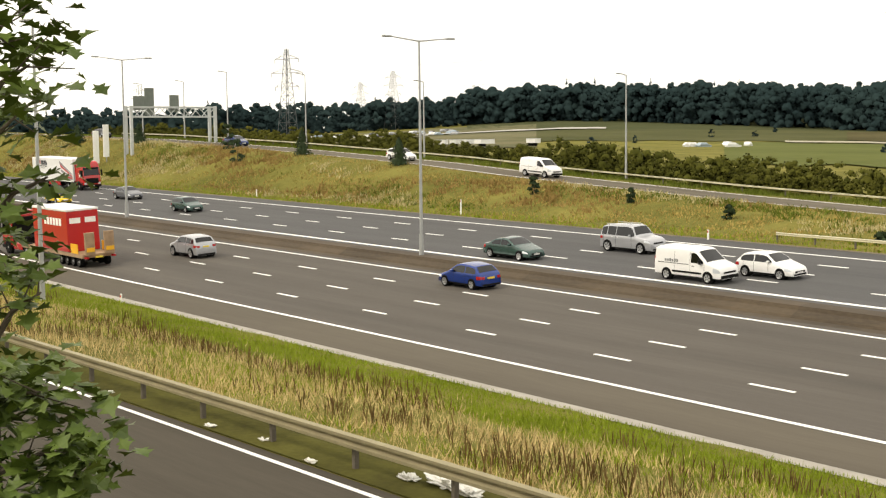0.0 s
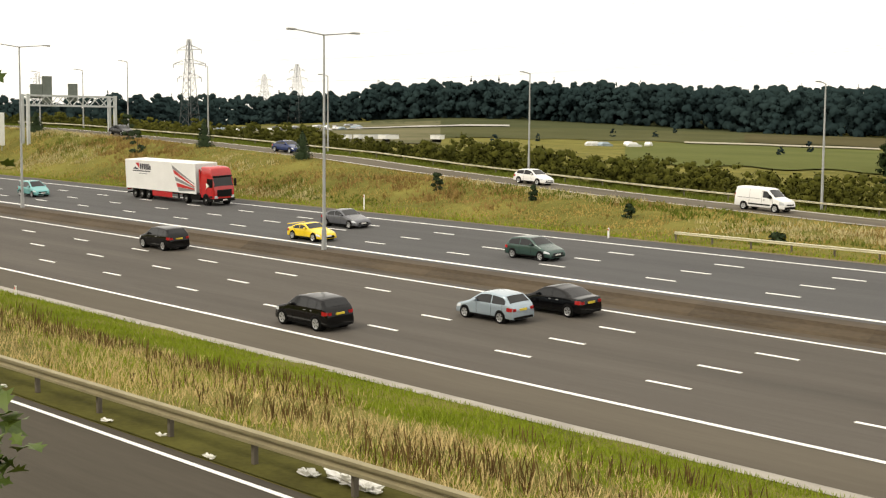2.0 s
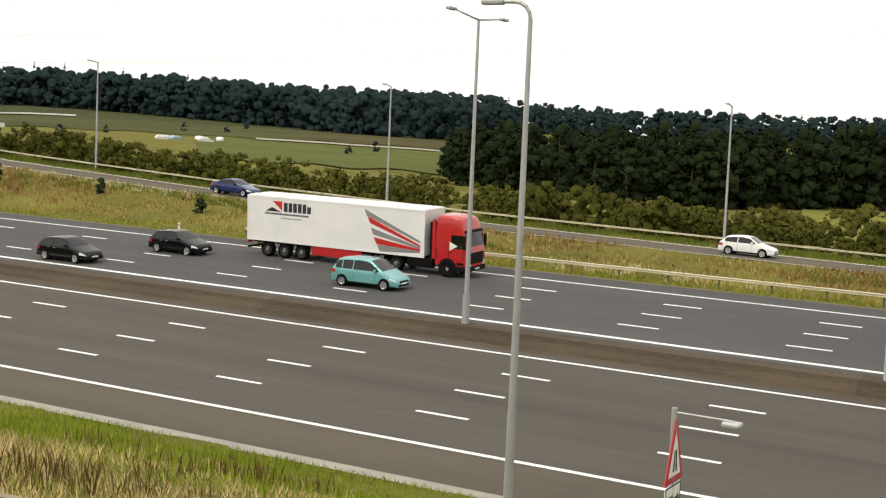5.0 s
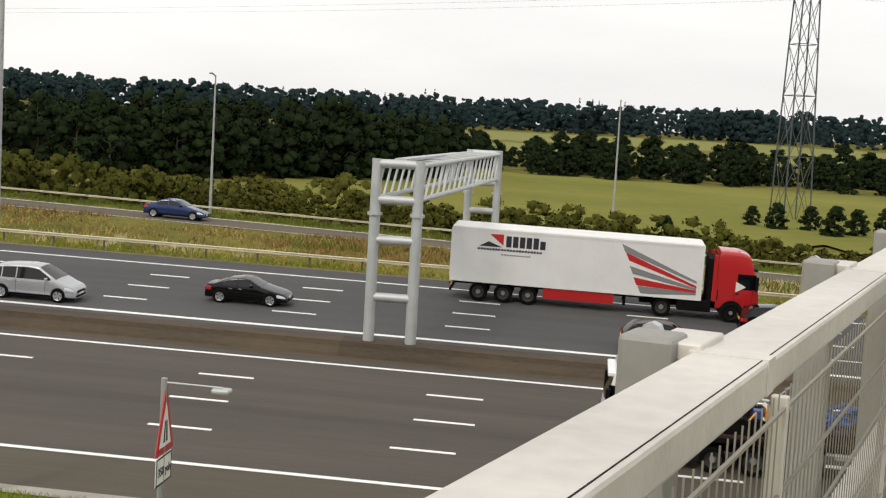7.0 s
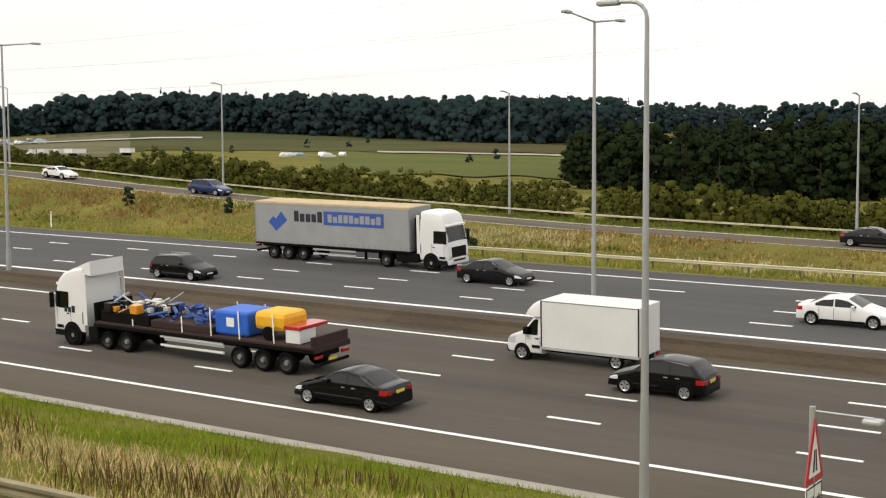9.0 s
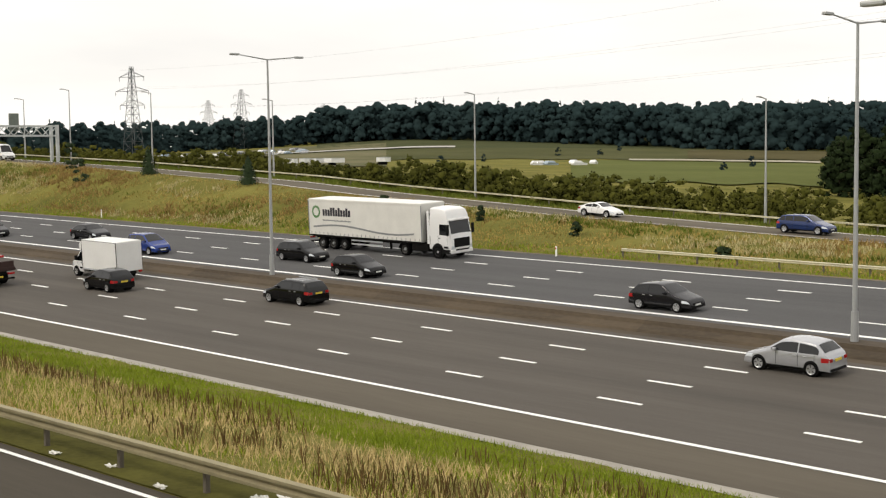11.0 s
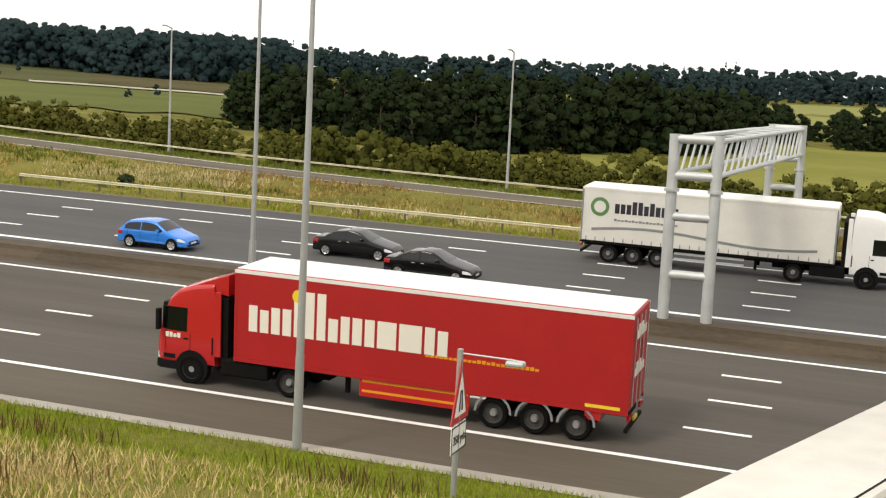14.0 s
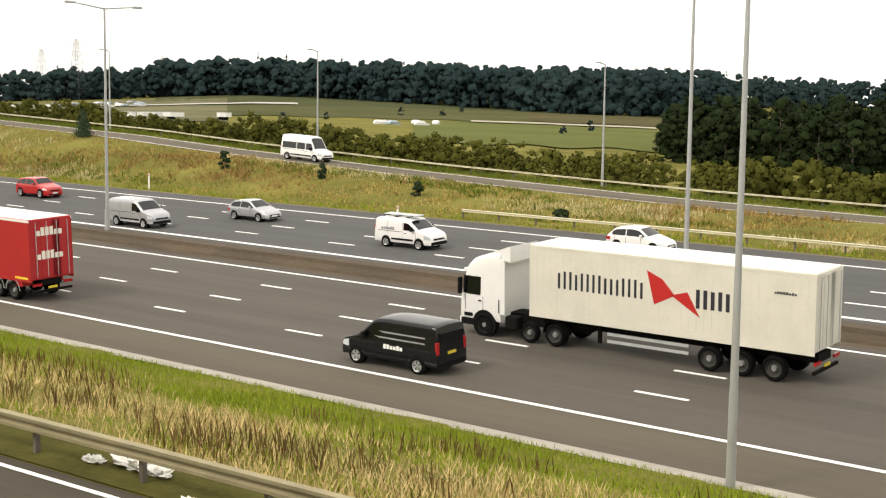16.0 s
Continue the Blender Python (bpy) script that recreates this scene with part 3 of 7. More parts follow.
def luton(box_h=3.05, box_l=4.1, lift=False, wind_box=True):
    """A box van: van cab with a separate tall box body behind it."""
    root = van_cab(root_name="box_van")
    half = 1.05
    x1, x0 = 1.15, 1.15 - box_l
    part("box_body", box((x0, -half, 0.62), (x1, half, box_h), 0.04), PAINT["box_white"], root, "white panel box body")
    if wind_box:
        bm = bmesh.new()
        rings = []
        for k in range(7):
            d = k / 6
            t, w, x = 2.10 + (box_h - 2.14) * (1 - d ** 1.8), half - 0.03 - 0.28 * d ** 2, x1 + 0.92 * d
            c = 0.22 * (1 - 0.5 * d)
            rings.append([bm.verts.new((x, y, z)) for y, z in ((-w, 2.0), (-w, t - c), (-w + 0.3 * c, t - 0.3 * c), (-w + c, t), (w - c, t), (w - 0.3 * c, t - 0.3 * c), (w, t - c), (w, 2.0))])
        for a, c in zip(rings, rings[1:]):
            for i in range(8):
                bm.faces.new((a[i], a[(i + 1) % 8], c[(i + 1) % 8], c[i]))
        bm.faces.new(rings[0])
        bm.faces.new(rings[-1])
        bmesh.ops.recalc_face_normals(bm, faces=bm.faces)
        part("wind_deflector", bm, PAINT["white"], root, smooth=True)
    for s in (1, -1):
        for x in (x0 + 0.01, x1 - 0.06):
            part("corner_trim", box((x, s * half - 0.01, 0.64), (x + 0.06, s * half + 0.012, box_h - 0.02)), MAT_BLACK, root)
        part("roof_trim", box((x0, s * half - 0.01, box_h - 0.07), (x1, s * half + 0.010, box_h - 0.03)), MAT_GREY_MARK, root)
        part("box_rail", box((x0, s * half - 0.01, 0.58), (x1, s * half + 0.015, 0.70)), MAT_STEEL, root)
    part("rear_door", box((x0 - 0.02, -half + 0.1, 0.95), (x0 + 0.02, half - 0.1, box_h - 0.12)), PAINT["box_white"], root)
    if lift:
        part("tail_lift", box((x0 - 0.22, -half + 0.05, 0.55), (x0 - 0.10, half - 0.05, 1.75), 0.02), MAT_STEEL, root, "folded steel tail lift")
    for s in (1, -1):
        part("taillight", box((x0 - 0.03, s * 0.85 - 0.12, 0.48), (x0 + 0.05, s * 0.85 + 0.12, 0.60)), MAT_TAIL, root)
        disc_wheel(root, x0 + 1.15, s * 0.98, 0.34, 0.24)
    part("chassis", box((x0 + 0.05, -0.55, 0.38), (2.0, 0.55, 0.66)), MAT_CHASSIS, root)
    return root


def van_cab(root_name):
    root = thing(root_name)
    f, half, belt = 3.0, 0.98, 1.10
    top = [(f, 0.66), (f - 0.05, 0.90), (f - 0.20, 1.05), (f - 0.48, 1.14), (f - 0.80, 1.24), (f - 1.42, 2.0), (f - 1.62, 2.10), (1.25, 2.13), (1.18, 2.12), (1.16, 2.0)]
    form = Form(top, half, belt, 0.11, low=0.30, shoulder=0.99, corner=0.13, crown=0.03, taper=(0.16, 0.0))
    part("cab", form.body(), PAINT["white"], root, smooth=True)
    part("windscreen", form.top_patch(f - 0.86, f - 1.40, 0.02), MAT_GLASS, root, smooth=True)
    for s in (1, -1):
        part("side_window", form.side_patch(s, 1.36, f - 0.98, belt + 0.06, lambda x: min(1.86, form.roof(x) - 0.17), cols=8), MAT_GLASS, root, smooth=True)
        part("wheel_arch", tube((f - 0.85, s * (half - 0.3), 0.36), (f - 0.85, s * (form.width(f - 0.85) + 0.004), 0.36), 0.41, n=20), MAT_BLACK, root)
        disc_wheel(root, f - 0.85, s * (half + 0.045), 0.34, 0.22)
        part("headlight", form.side_patch(s, f - 0.50, f - 0.06, 0.72, lambda x: min(0.92 + (f - x) * 0.2, form.waist(x) + 0.03), 0.008), MAT_LENS, root, smooth=True)
        part("door_mirror", box((f - 1.2, s * (half + 0.12) - 0.12, 1.2), (f - 1.02, s * (half + 0.12) + 0.12, 1.55), 0.04), MAT_BLACK, root)
        part("door_moulding", form.side_patch(s, 1.25, f - 1.35, 0.58, 0.72, 0.014), MAT_BLACK, root)
        part("door_handle", form.side_patch(s, 1.30, 1.48, 0.98, 1.04, 0.02, 2, 1), MAT_BLACK, root)
        for x in (1.24, f - 1.04):
            part("door_seam", form.side_patch(s, x - 0.008, x + 0.008, 0.45, belt, 0.004, 1, 4), MAT_BLACK, root)
    part("grille", box((f - 0.12, -0.5, 0.62), (f + 0.012, 0.5, 0.78), 0.02), MAT_BLACK, root)
    part("bumper", box((f - 0.30, -half * 0.86, 0.28), (f + 0.03, half * 0.86, 0.58), 0.06), MAT_BLACK, root)
    return root


def tractor(root, colour, front, skirt=None, fairing=True, tall=3.75, lift_axle=False, gap=True, high=True):
    """An articulated lorry's tractor unit whose nose is at x = front."""
    mat = PAINT[colour]
    f, half, belt = front, 1.24, 1.75
    top = [(f, 1.15), (f - 0.03, 1.55), (f - 0.08, belt + 0.06), (f - 0.34, tall - 0.95), *(((f - 0.42, tall - 0.50), (f - 0.62, tall - 0.16), (f - 1.1, tall - 0.02)) if high else ((f - 0.48, tall - 0.62), (f - 0.80, tall - 0.32), (f - 1.4, tall - 0.12))), (f - 2.12, tall), (f - 2.23, tall - 0.04), (f - 2.25, 1.9)]
    form = Form(top, half, belt, 0.05, low=0.62, nose=0.45, tail=0.3, shoulder=0.995, corner=0.16, crown=0.04, taper=(0.11, 0.0))
    part("cab", form.body(), mat, root, smooth=True)
    part("windscreen", form.top_patch(f - 0.10, f - 0.33, -0.03, 0.012), MAT_GLASS, root, smooth=True)
    part("sun_visor", box((f - 0.42, -1.06, tall - 0.98), (f - 0.14, 1.06, tall - 0.84), 0.04), MAT_BLACK if colour == "red" else mat, root)
    if gap:
        # Solid black block put in as the shade between cab and trailer.
        part("cab_gap", box((f - 2.70, -1.12, 1.0), (f - 2.27, 1.12, tall - 0.45), 0.02), MAT_CHASSIS, root, "black block standing for the shade behind the cab")
    for s in (1, -1):
        part("side_window", form.side_patch(s, f - 1.18, f - 0.20, lambda x: belt + 0.04 + 0.10 * max(0, (x - f + 0.55)), belt + 0.86, cols=6), MAT_GLASS, root)
        part("quarter_panel", form.side_patch(s, f - 2.05, f - 1.45, belt + 0.15, belt + 0.70), mat, root)
        part("cab_vent", form.side_patch(s, f - 2.20, f - 2.14, 1.1, 1.7, 0.010, 1, 4), MAT_BLACK, root)
        part("door_handle", form.side_patch(s, f - 1.24, f - 1.06, 1.52, 1.58, 0.02, 2, 1), MAT_BLACK, root)
        part("front_door_seam", form.side_patch(s, f - 0.36, f - 0.34, 1.1, belt + 0.02, 0.005, 1, 4), MAT_BLACK, root)
        for z in (0.46, 0.80):
            part("step_well", box((f - 0.74, s * 1.215 - 0.03, z), (f - 0.28, s * 1.215 + 0.03, z + 0.16), 0.02), MAT_BLACK, root)
    for s in (1, -1):
        part("headlight", box((f - 0.26, s * 0.92 - 0.20, 0.72), (f + 0.01, s * 0.92 + 0.20, 1.00), 0.04), MAT_LENS, root)
        part("door_mirror", box((f - 0.25, s * 1.40 - 0.11, 1.80), (f - 0.10, s * 1.40 + 0.11, 2.55), 0.04), MAT_BLACK, root)
        part("wheel_arch", tube((f - 1.38, s * 0.95, 0.55), (f - 1.38, s * (half + 0.006), 0.55), 0.62, n=18), MAT_BLACK, root)
        disc_wheel(root, f - 1.38, s * (half + 0.045), 0.50, 0.32)
        disc_wheel(root, f - 5.05, s * 1.25, 0.50, 0.50)
        if lift_axle:
            disc_wheel(root, f - 3.75, s * 1.25, 0.44, 0.34)
        bm = bmesh.new()
        for i in range(9):
            a, c = math.pi * i / 9, math.pi * (i + 1) / 9
            q = [Vector((f - 5.05 + 0.58 * math.cos(k), 0, 0.52 + 0.58 * math.sin(k))) for k in (a, c)]
            o = [bm.verts.new((p.x, s * 1.27, p.z)) for p in q] + [bm.verts.new((p.x, s * 0.75, p.z)) for p in q[::-1]]
            bm.faces.new(o)
        part("mudguard", bm, MAT_BLACK, root)
        part("fuel_tank", box((f - (3.1 if lift_axle else 4.25), s * 0.95 - 0.26, 0.42), (f - 2.45, s * 0.95 + 0.26, 1.02), 0.08), MAT_CHASSIS if skirt is None else PAINT[skirt], root)
        part("cab_step", box((f - 0.95, s * half - 0.03, 0.42), (f - 0.12, s * half + 0.012, 0.72), 0.02), MAT_BLACK, root)
        if fairing:
            part("side_fairing", box((f - 2.48, s * 1.22 - 0.03, 1.05), (f - 2.25, s * 1.22 + 0.03, tall - 0.25), 0.02), mat, root)
        part("door_seam", box((f - 1.32, s * half - 0.006, 0.8), (f - 1.30, s * half + 0.006, belt)), MAT_BLACK, root)
    part("grille", box((f - 0.06, -0.85, 0.86), (f + 0.02, 0.85, 1.55), 0.03), MAT_BLACK, root)
    part("bumper", box((f - 0.18, -1.14, 0.40), (f + 0.05, 1.14, 0.72), 0.06), MAT_BLACK if colour == "red" else mat, root)
    part("lower_grille", box((f - 0.1, -0.7, 0.62), (f + 0.065, 0.7, 0.72)), MAT_BLACK, root)
    part("front_plate", box((f, -0.26, 0.50), (f + 0.07, 0.26, 0.61)), MAT_PLATE_W, root, "white plate")
    if fairing and not high:
        bm = bmesh.new()
        for y in (-1.05, 1.05):
            for x, z in ((f - 1.35, tall - 0.14), (f - 2.65, tall + 0.32), (f - 2.65, tall - 0.4)):
                bm.verts.new((x, y, z))
        bm.verts.ensure_lookup_table()
        v = bm.verts
        for q in ((0, 1, 2), (3, 5, 4), (0, 3, 4, 1), (1, 4, 5, 2), (0, 2, 5, 3)):
            bm.faces.new([v[i] for i in q])
        bmesh.ops.recalc_face_normals(bm, faces=bm.faces)
        part("roof_deflector", bm, mat, root)
    part("chassis", box((f - 6.2, -0.45, 0.55), (f - 1.0, 0.45, 1.05)), MAT_CHASSIS, root)


def trailer_gear(root, rear, skirt=None, axles=(1.6, 2.95, 4.3), bars=True):
    for d in axles:
        for s in (1, -1):
            disc_wheel(root, rear + d, s * 1.25, 0.50, 0.42)
    part("trailer_chassis", box((rear + 0.1, -0.6, 0.80), (rear + 12.2, 0.6, 1.14)), MAT_CHASSIS, root)
    part("underrun_bar", box((rear, -1.18, 0.45), (rear + 0.12, 1.18, 0.58), 0.02), MAT_CHASSIS, root)
    for s in (1, -1):
        part("taillight", box((rear - 0.03, s * 0.92 - 0.25, 0.80), (rear + 0.05, s * 0.92 + 0.25, 0.94)), MAT_TAIL, root)
        if skirt is not None:
            part("side_skirt", box((rear + 5.1, s * 1.20 - 0.02, 0.42), (rear + 8.9, s * 1.20 + 0.02, 1.10), 0.02), skirt, root)
        elif bars:
            for z in (0.52, 0.82):
                part("side_guard", box((rear + 5.2, s * 1.18 - 0.02, z), (rear + 8.9, s * 1.18 + 0.02, z + 0.12)), MAT_STEEL, root)
    for s in (1, -1):
        part("landing_leg", box((rear + 9.4, s * 0.8 - 0.06, 0.35), (rear + 9.55, s * 0.8 + 0.06, 1.1)), MAT_CHASSIS, root)


def artic(cab, body, roof=None, skirt=None, tank=None, tall=3.75, height=4.0, curtain=False, body_name="trailer_body", fairing=True, deck_z=1.12, body_x0=0.0, body_len=13.5, lift_axle=False, high=True):
    """A 16.5 m articulated lorry; its middle is the origin, its nose points along +x."""
    root = thing("lorry")
    rear, front = -8.25, 8.25
    tractor(root, cab, front, tank, fairing, tall, lift_axle, not lift_axle, high)
    trailer_gear(root, rear, skirt)
    x0, x1 = rear + body_x0, rear + body_x0 + body_len
    part(body_name, box((x0, -1.27, deck_z), (x1, 1.27, height), 0.05), PAINT[body], root)
    part("trailer_roof", box((x0 + 0.06, -1.20, height - 0.02), (x1 - 0.06, 1.20, height + 0.025), 0.01), roof or PAINT["box_white"], root)
    for s in (1, -1):
        part("cant_rail", box((x0, s * 1.27 - 0.02, height - 0.14), (x1, s * 1.27 + 0.012, height - 0.02)), roof or PAINT[body], root)
        part("side_rail", box((x0, s * 1.27 - 0.02, deck_z - 0.10), (x1, s * 1.27 + 0.014, deck_z + 0.04)), MAT_CHASSIS if curtain else PAINT[body], root)
        for x in (x0 + 0.005, x1 - 0.085):
            part("corner_post", box((x, s * 1.27 - 0.02, deck_z), (x + 0.08, s * 1.27 + 0.012, height - 0.14)), MAT_GREY_MARK if curtain else PAINT[body], root)
        if curtain:
            n = 26
            for i in range(n):
                x = x0 + 0.3 + (body_len - 0.6) * i / (n - 1)
                part("curtain_strap", box((x, s * 1.275 - 0.01, deck_z - 0.06), (x + 0.05, s * 1.275 + 0.012, deck_z + 0.26)), MAT_GREY_MARK, root)
    for y in (-0.62, 0.02):
        part("rear_door", box((x0 - 0.025, y - 0.56, deck_z + 0.1), (x0 + 0.02, y + 0.56, height - 0.12), 0.01), PAINT[body], root)
    for y in (-1.0, -0.35, 0.25, 0.9):
        part("lock_rod", tube((x0 - 0.04, y, deck_z + 0.12), (x0 - 0.04, y, height - 0.15), 0.018, n=6), MAT_STEEL, root)
    part("rear_plate", box((rear - 0.03, -0.26, 0.62), (rear + 0.03, 0.26, 0.73)), MAT_PLATE_Y, root, "yellow plate")
    return root

# ---- road markings, kerbs, barriers ----
ROADS = {o.name: o for o in scene.objects if o.get("kind") == "structure"}
for road, y in (("road_near", 38.5), ("road_near", 53.05), ("road_far", 59.56), ("road_far", 73.58), ("slip_road_near", 14.40), ("slip_road_far", 93.4), ("slip_road_far", 99.1)):
    w = {14.40: 0.07, 59.56: 0.20}.get(y, 0.13)
    strip("edge_line", y - w, y + w, MAT_LINE, 0.012).parent = ROADS[road]

NEAR_DASHES = [42.22 + 3.65 * j for j in range(3)]
FAR_DASHES = [59.48 + 3.525 * (j + 1) for j in range(3)]
SHIFTED = {(0, 0): -0.33, (1, 0): -0.45, (1, 1): -0.30, (0, 2): 0.45, (0, 3): -0.3}   # dashes laid out of step


FAR_DRIFT = ((-95, -68, -48, -38, -22, -4), (0.95, 0.84, 0.35, -0.4, -0.9, -1.7))    # the far dashes' uneven spacing


def dash_mesh():
    s, c = math.atan(GRADE), math.atan(CANT)
    bm = box((0, -0.095, -0.01), (2.2, 0.095, 0.014), 0.0)
    for v in bm.verts:
        v.co.z += GRADE * v.co.x + CANT * v.co.y
    me = bpy.data.meshes.new("lane_dash")
    bm.to_mesh(me)
    bm.free()
    me.materials.append(MAT_LINE)
    return me


DASH = dash_mesh()
for road, lines, phase in (("road_near", NEAR_DASHES, -32.5), ("road_far", FAR_DASHES, -32.5 + 0.9)):
    for j, y in enumerate(lines):
        for k in range(-24, 8):
            x = phase + 9 * k
            x += SHIFTED.get((j, k), 0) if road == "road_near" else float(np.interp(x, FAR_DRIFT[0], FAR_DRIFT[1]))
            o = new("lane_dash", DASH)
            o.location = (x, y, road_z(x, y))
            o.parent = ROADS[road]

tagged(strip("kerb", 34.15, 35.05, MAT_KERB, 0.03), "pale worn concrete edge strip beside the hard shoulder", "kerb", kind="structure")
tagged(strip("drain_strip", 76.1, 76.6, MAT_CONCRETE, 0.02), "dark drainage strip at the carriageway edge", "kerb", kind="structure")


MAT_BARRIER = material("soiled_barrier_concrete", (0.028, 0.020, 0.012), 0.95, vary=0.4, scale=0.35, second=(0.090, 0.066, 0.040), bump=0.4, bump_scale=6, stretch_to=(0.5, 1, 1.6), random_object=0.12)


def central_reserve():
    """Soiled concrete barrier in cast sections, on a paved strip."""
    tagged(strip("median", 53.9, 58.3, MAT_BARRIER, 0.0), "dirty brown paved strip under the central barrier", "pavement", kind="structure")
    root = thing("central_barrier", pose(0, 0, 0))
    tagged(root, "long low brown-stained concrete barrier between the carriageways", "barrier")
    bm = bmesh.new()
    prof = ((54.55, -0.05), (54.75, 0.12), (55.25, 0.30), (55.40, 0.50), (56.50, 0.50), (56.75, 0.30), (57.3, 0.12), (57.45, -0.05))
    rings = []
    for x in (0.003, 9.997):
        rings.append([bm.verts.new((x, y, z + GRADE * x + CANT * (y - 50))) for y, z in prof])
    for i in range(len(prof) - 1):
        bm.faces.new((rings[0][i], rings[1][i], rings[1][i + 1], rings[0][i + 1]))
    bm.faces.new(rings[0])
    bm.faces.new(rings[1][::-1])
    bmesh.ops.recalc_face_normals(bm, faces=bm.faces)
    first = part("barrier_section", bm, MAT_BARRIER, root)
    first.location = (-230, 0, GRADE * -230)
    for k in range(1, 30):
        o = new("barrier_section", first.data)
        o.parent = root
        o.location = (-230 + 10 * k, 0, GRADE * (-230 + 10 * k))



central_reserve()
MAT_MOSS = material("mossy_edge_soil", (0.040, 0.036, 0.014), 1.0, vary=0.4, scale=0.5, second=(0.095, 0.090, 0.024), bump=0.5, bump_scale=8, spec=0.03)
tagged(strip("verge_edge", 14.8, 16.5, MAT_MOSS, 0.04, cols=8), "mossy brown soil under the guard rail", "ground", kind="structure")


def guard_rail(name, label, x0, x1, y, zf, spacing, mat, beams=(0.66,), tall=1.0):
    """W-beam safety fence: folded beam in lengths on posts."""
    root = tagged(thing(name), label, "guard rail")
    n = max(1, round((x1 - x0) / spacing))
    prof = ((0.0, -0.155), (0.08, -0.12), (0.08, -0.06), (0.0, -0.02), (0.0, 0.02), (0.08, 0.06), (0.08, 0.12), (0.0, 0.155))
    for i in range(n):
        a, b = x0 + (x1 - x0) * i / n, x0 + (x1 - x0) * (i + 1) / n
        za, zb = zf(a), zf(b)
        part("post", box((a - 0.05, y + 0.05, za - 0.3), (a + 0.05, y + 0.16, za + 0.70)), MAT_POST, root)
        for h in beams:
            bm = bmesh.new()
            for s, flip in ((-1, 1),):
                r = [[bm.verts.new((x, y + s * dy, z + h + dz * tall)) for dy, dz in prof] for x, z in ((a, za), (b, zb))]
                t = [[bm.verts.new((x, y + s * dy + 0.012, z + h + dz * tall)) for dy, dz in prof] for x, z in ((a, za), (b, zb))]
                for k in range(len(prof) - 1):
                    bm.faces.new((r[0][k], r[1][k], r[1][k + 1], r[0][k + 1]))
                    bm.faces.new((t[0][k], t[0][k + 1], t[1][k + 1], t[1][k]))
                bm.faces.new((r[0][-1], r[1][-1], t[1][-1], t[0][-1]))
                bm.faces.new((r[0][0], t[0][0], t[1][0], r[1][0]))
            part("rail_beam", bm, mat, root)
    return root


MAT_RAIL_PALE = material("pale_rail_steel", (0.62, 0.58, 0.42), 0.5, metal=0.2, vary=0.15, scale=1.0)
MAT_POST = material("rusty_post", (0.10, 0.085, 0.065), 0.8, vary=0.3, scale=3)
guard_rail("guard_rail", "weathered yellowish steel guard rail beside the slip road", -90, 4, 15.2, lambda x: land(x, 15.2) + 0.03, 3.2, MAT_RAIL, (0.60,), tall=1.05)
guard_rail("guard_rail", "galvanised guard rail along the foot of the far verge", -58, 45, 77.5, lambda x: land(x, 77.5), 3.2, MAT_RAIL_PALE, tall=0.7)
guard_rail("guard_rail", "pale guard rail behind the far slip road", -215, 40, 101.4, lambda x: land(x, 101.4), 5, MAT_RAIL_PALE, tall=0.5)
tagged(strip("slip_kerb", 92.5, 93.0, MAT_KERB, 0.06, -215, 40), "pale concrete kerb on the crest", "kerb", kind="structure")


# ---- lamp posts, gantries, pylons ----
def double_lamp(x, z_top):
    base = road_z(x, 56) + 0.50
    root = tagged(thing("street_lamp", pose(x, 56, base)), "tall grey double-arm motorway lamp on the central barrier", "street lamp", "central lamps")
    h = z_top - base
    part("pole", tube((0, 0, 0), (0, 0, h), 0.13, 0.065, 10), MAT_POLE, root, smooth=True)
    part("pole_base", tube((0, 0, 0), (0, 0, 1.4), 0.19, 0.17, 10), MAT_POLE, root)
    for s in (1, -1):
        part("arm", tube((0, 0, h - 0.05), (0, s * 2.6, h + 0.22), 0.05, 0.035, 8), MAT_POLE, root)
        part("lantern", box((-0.13, s * 2.75 - 0.35, h + 0.14), (0.13, s * 2.75 + 0.35, h + 0.28), 0.04), MAT_POLE, root)


for x, z in ((-118.2, 17.7), (-71.8, 16.65), (-28.65, 15.8), (-161, 18.6)):
    double_lamp(x, z)


def single_lamp(x, y, z_top, label, reach=1.5, side=-1, r=0.10, swan=False):
    base = land(x, y) - 0.1
    root = tagged(thing("street_lamp", pose(x, y, base)), label, "street lamp")
    h = z_top - base
    part("pole", tube((0, 0, 0), (0, 0, h * 0.2), r * 1.2, r * 1.1, 10), MAT_POLE, root, smooth=True)
    part("upper_pole", tube((0, 0, h * 0.2), (0, 0, h - (0.5 if swan else 0)), r, r * 0.55, 10), MAT_POLE, root, smooth=True)
    bm = bmesh.new()
    if swan:
        pts = [Vector((-0.5 * (1 - math.cos(a)), 0, h - 0.5 + 0.5 * math.sin(a))) for a in (0, 0.4, 0.8, 1.2, 1.57)] + [Vector((-reach, 0, h + 0.02))]
    else:
        pts = [Vector((0, 0, h - 0.05)), Vector((0, side * reach * 0.5, h + 0.08)), Vector((0, side * reach, h + 0.12))]
    for a, b in zip(pts, pts[1:]):
        add_tube(bm, a, b, r * 0.5, r * 0.45, 8)
    part("arm", bm, MAT_POLE, root)
    e = pts[-1]
    if swan:
        part("lantern", box((e.x - 0.45, -0.13, e.z - 0.10), (e.x + 0.25, 0.13, e.z + 0.06), 0.05), MAT_POLE, root)
    else:
        part("lantern", box((-0.12, e.y - 0.30, e.z - 0.05), (0.12, e.y + 0.25, e.z + 0.07), 0.04), MAT_POLE, root)


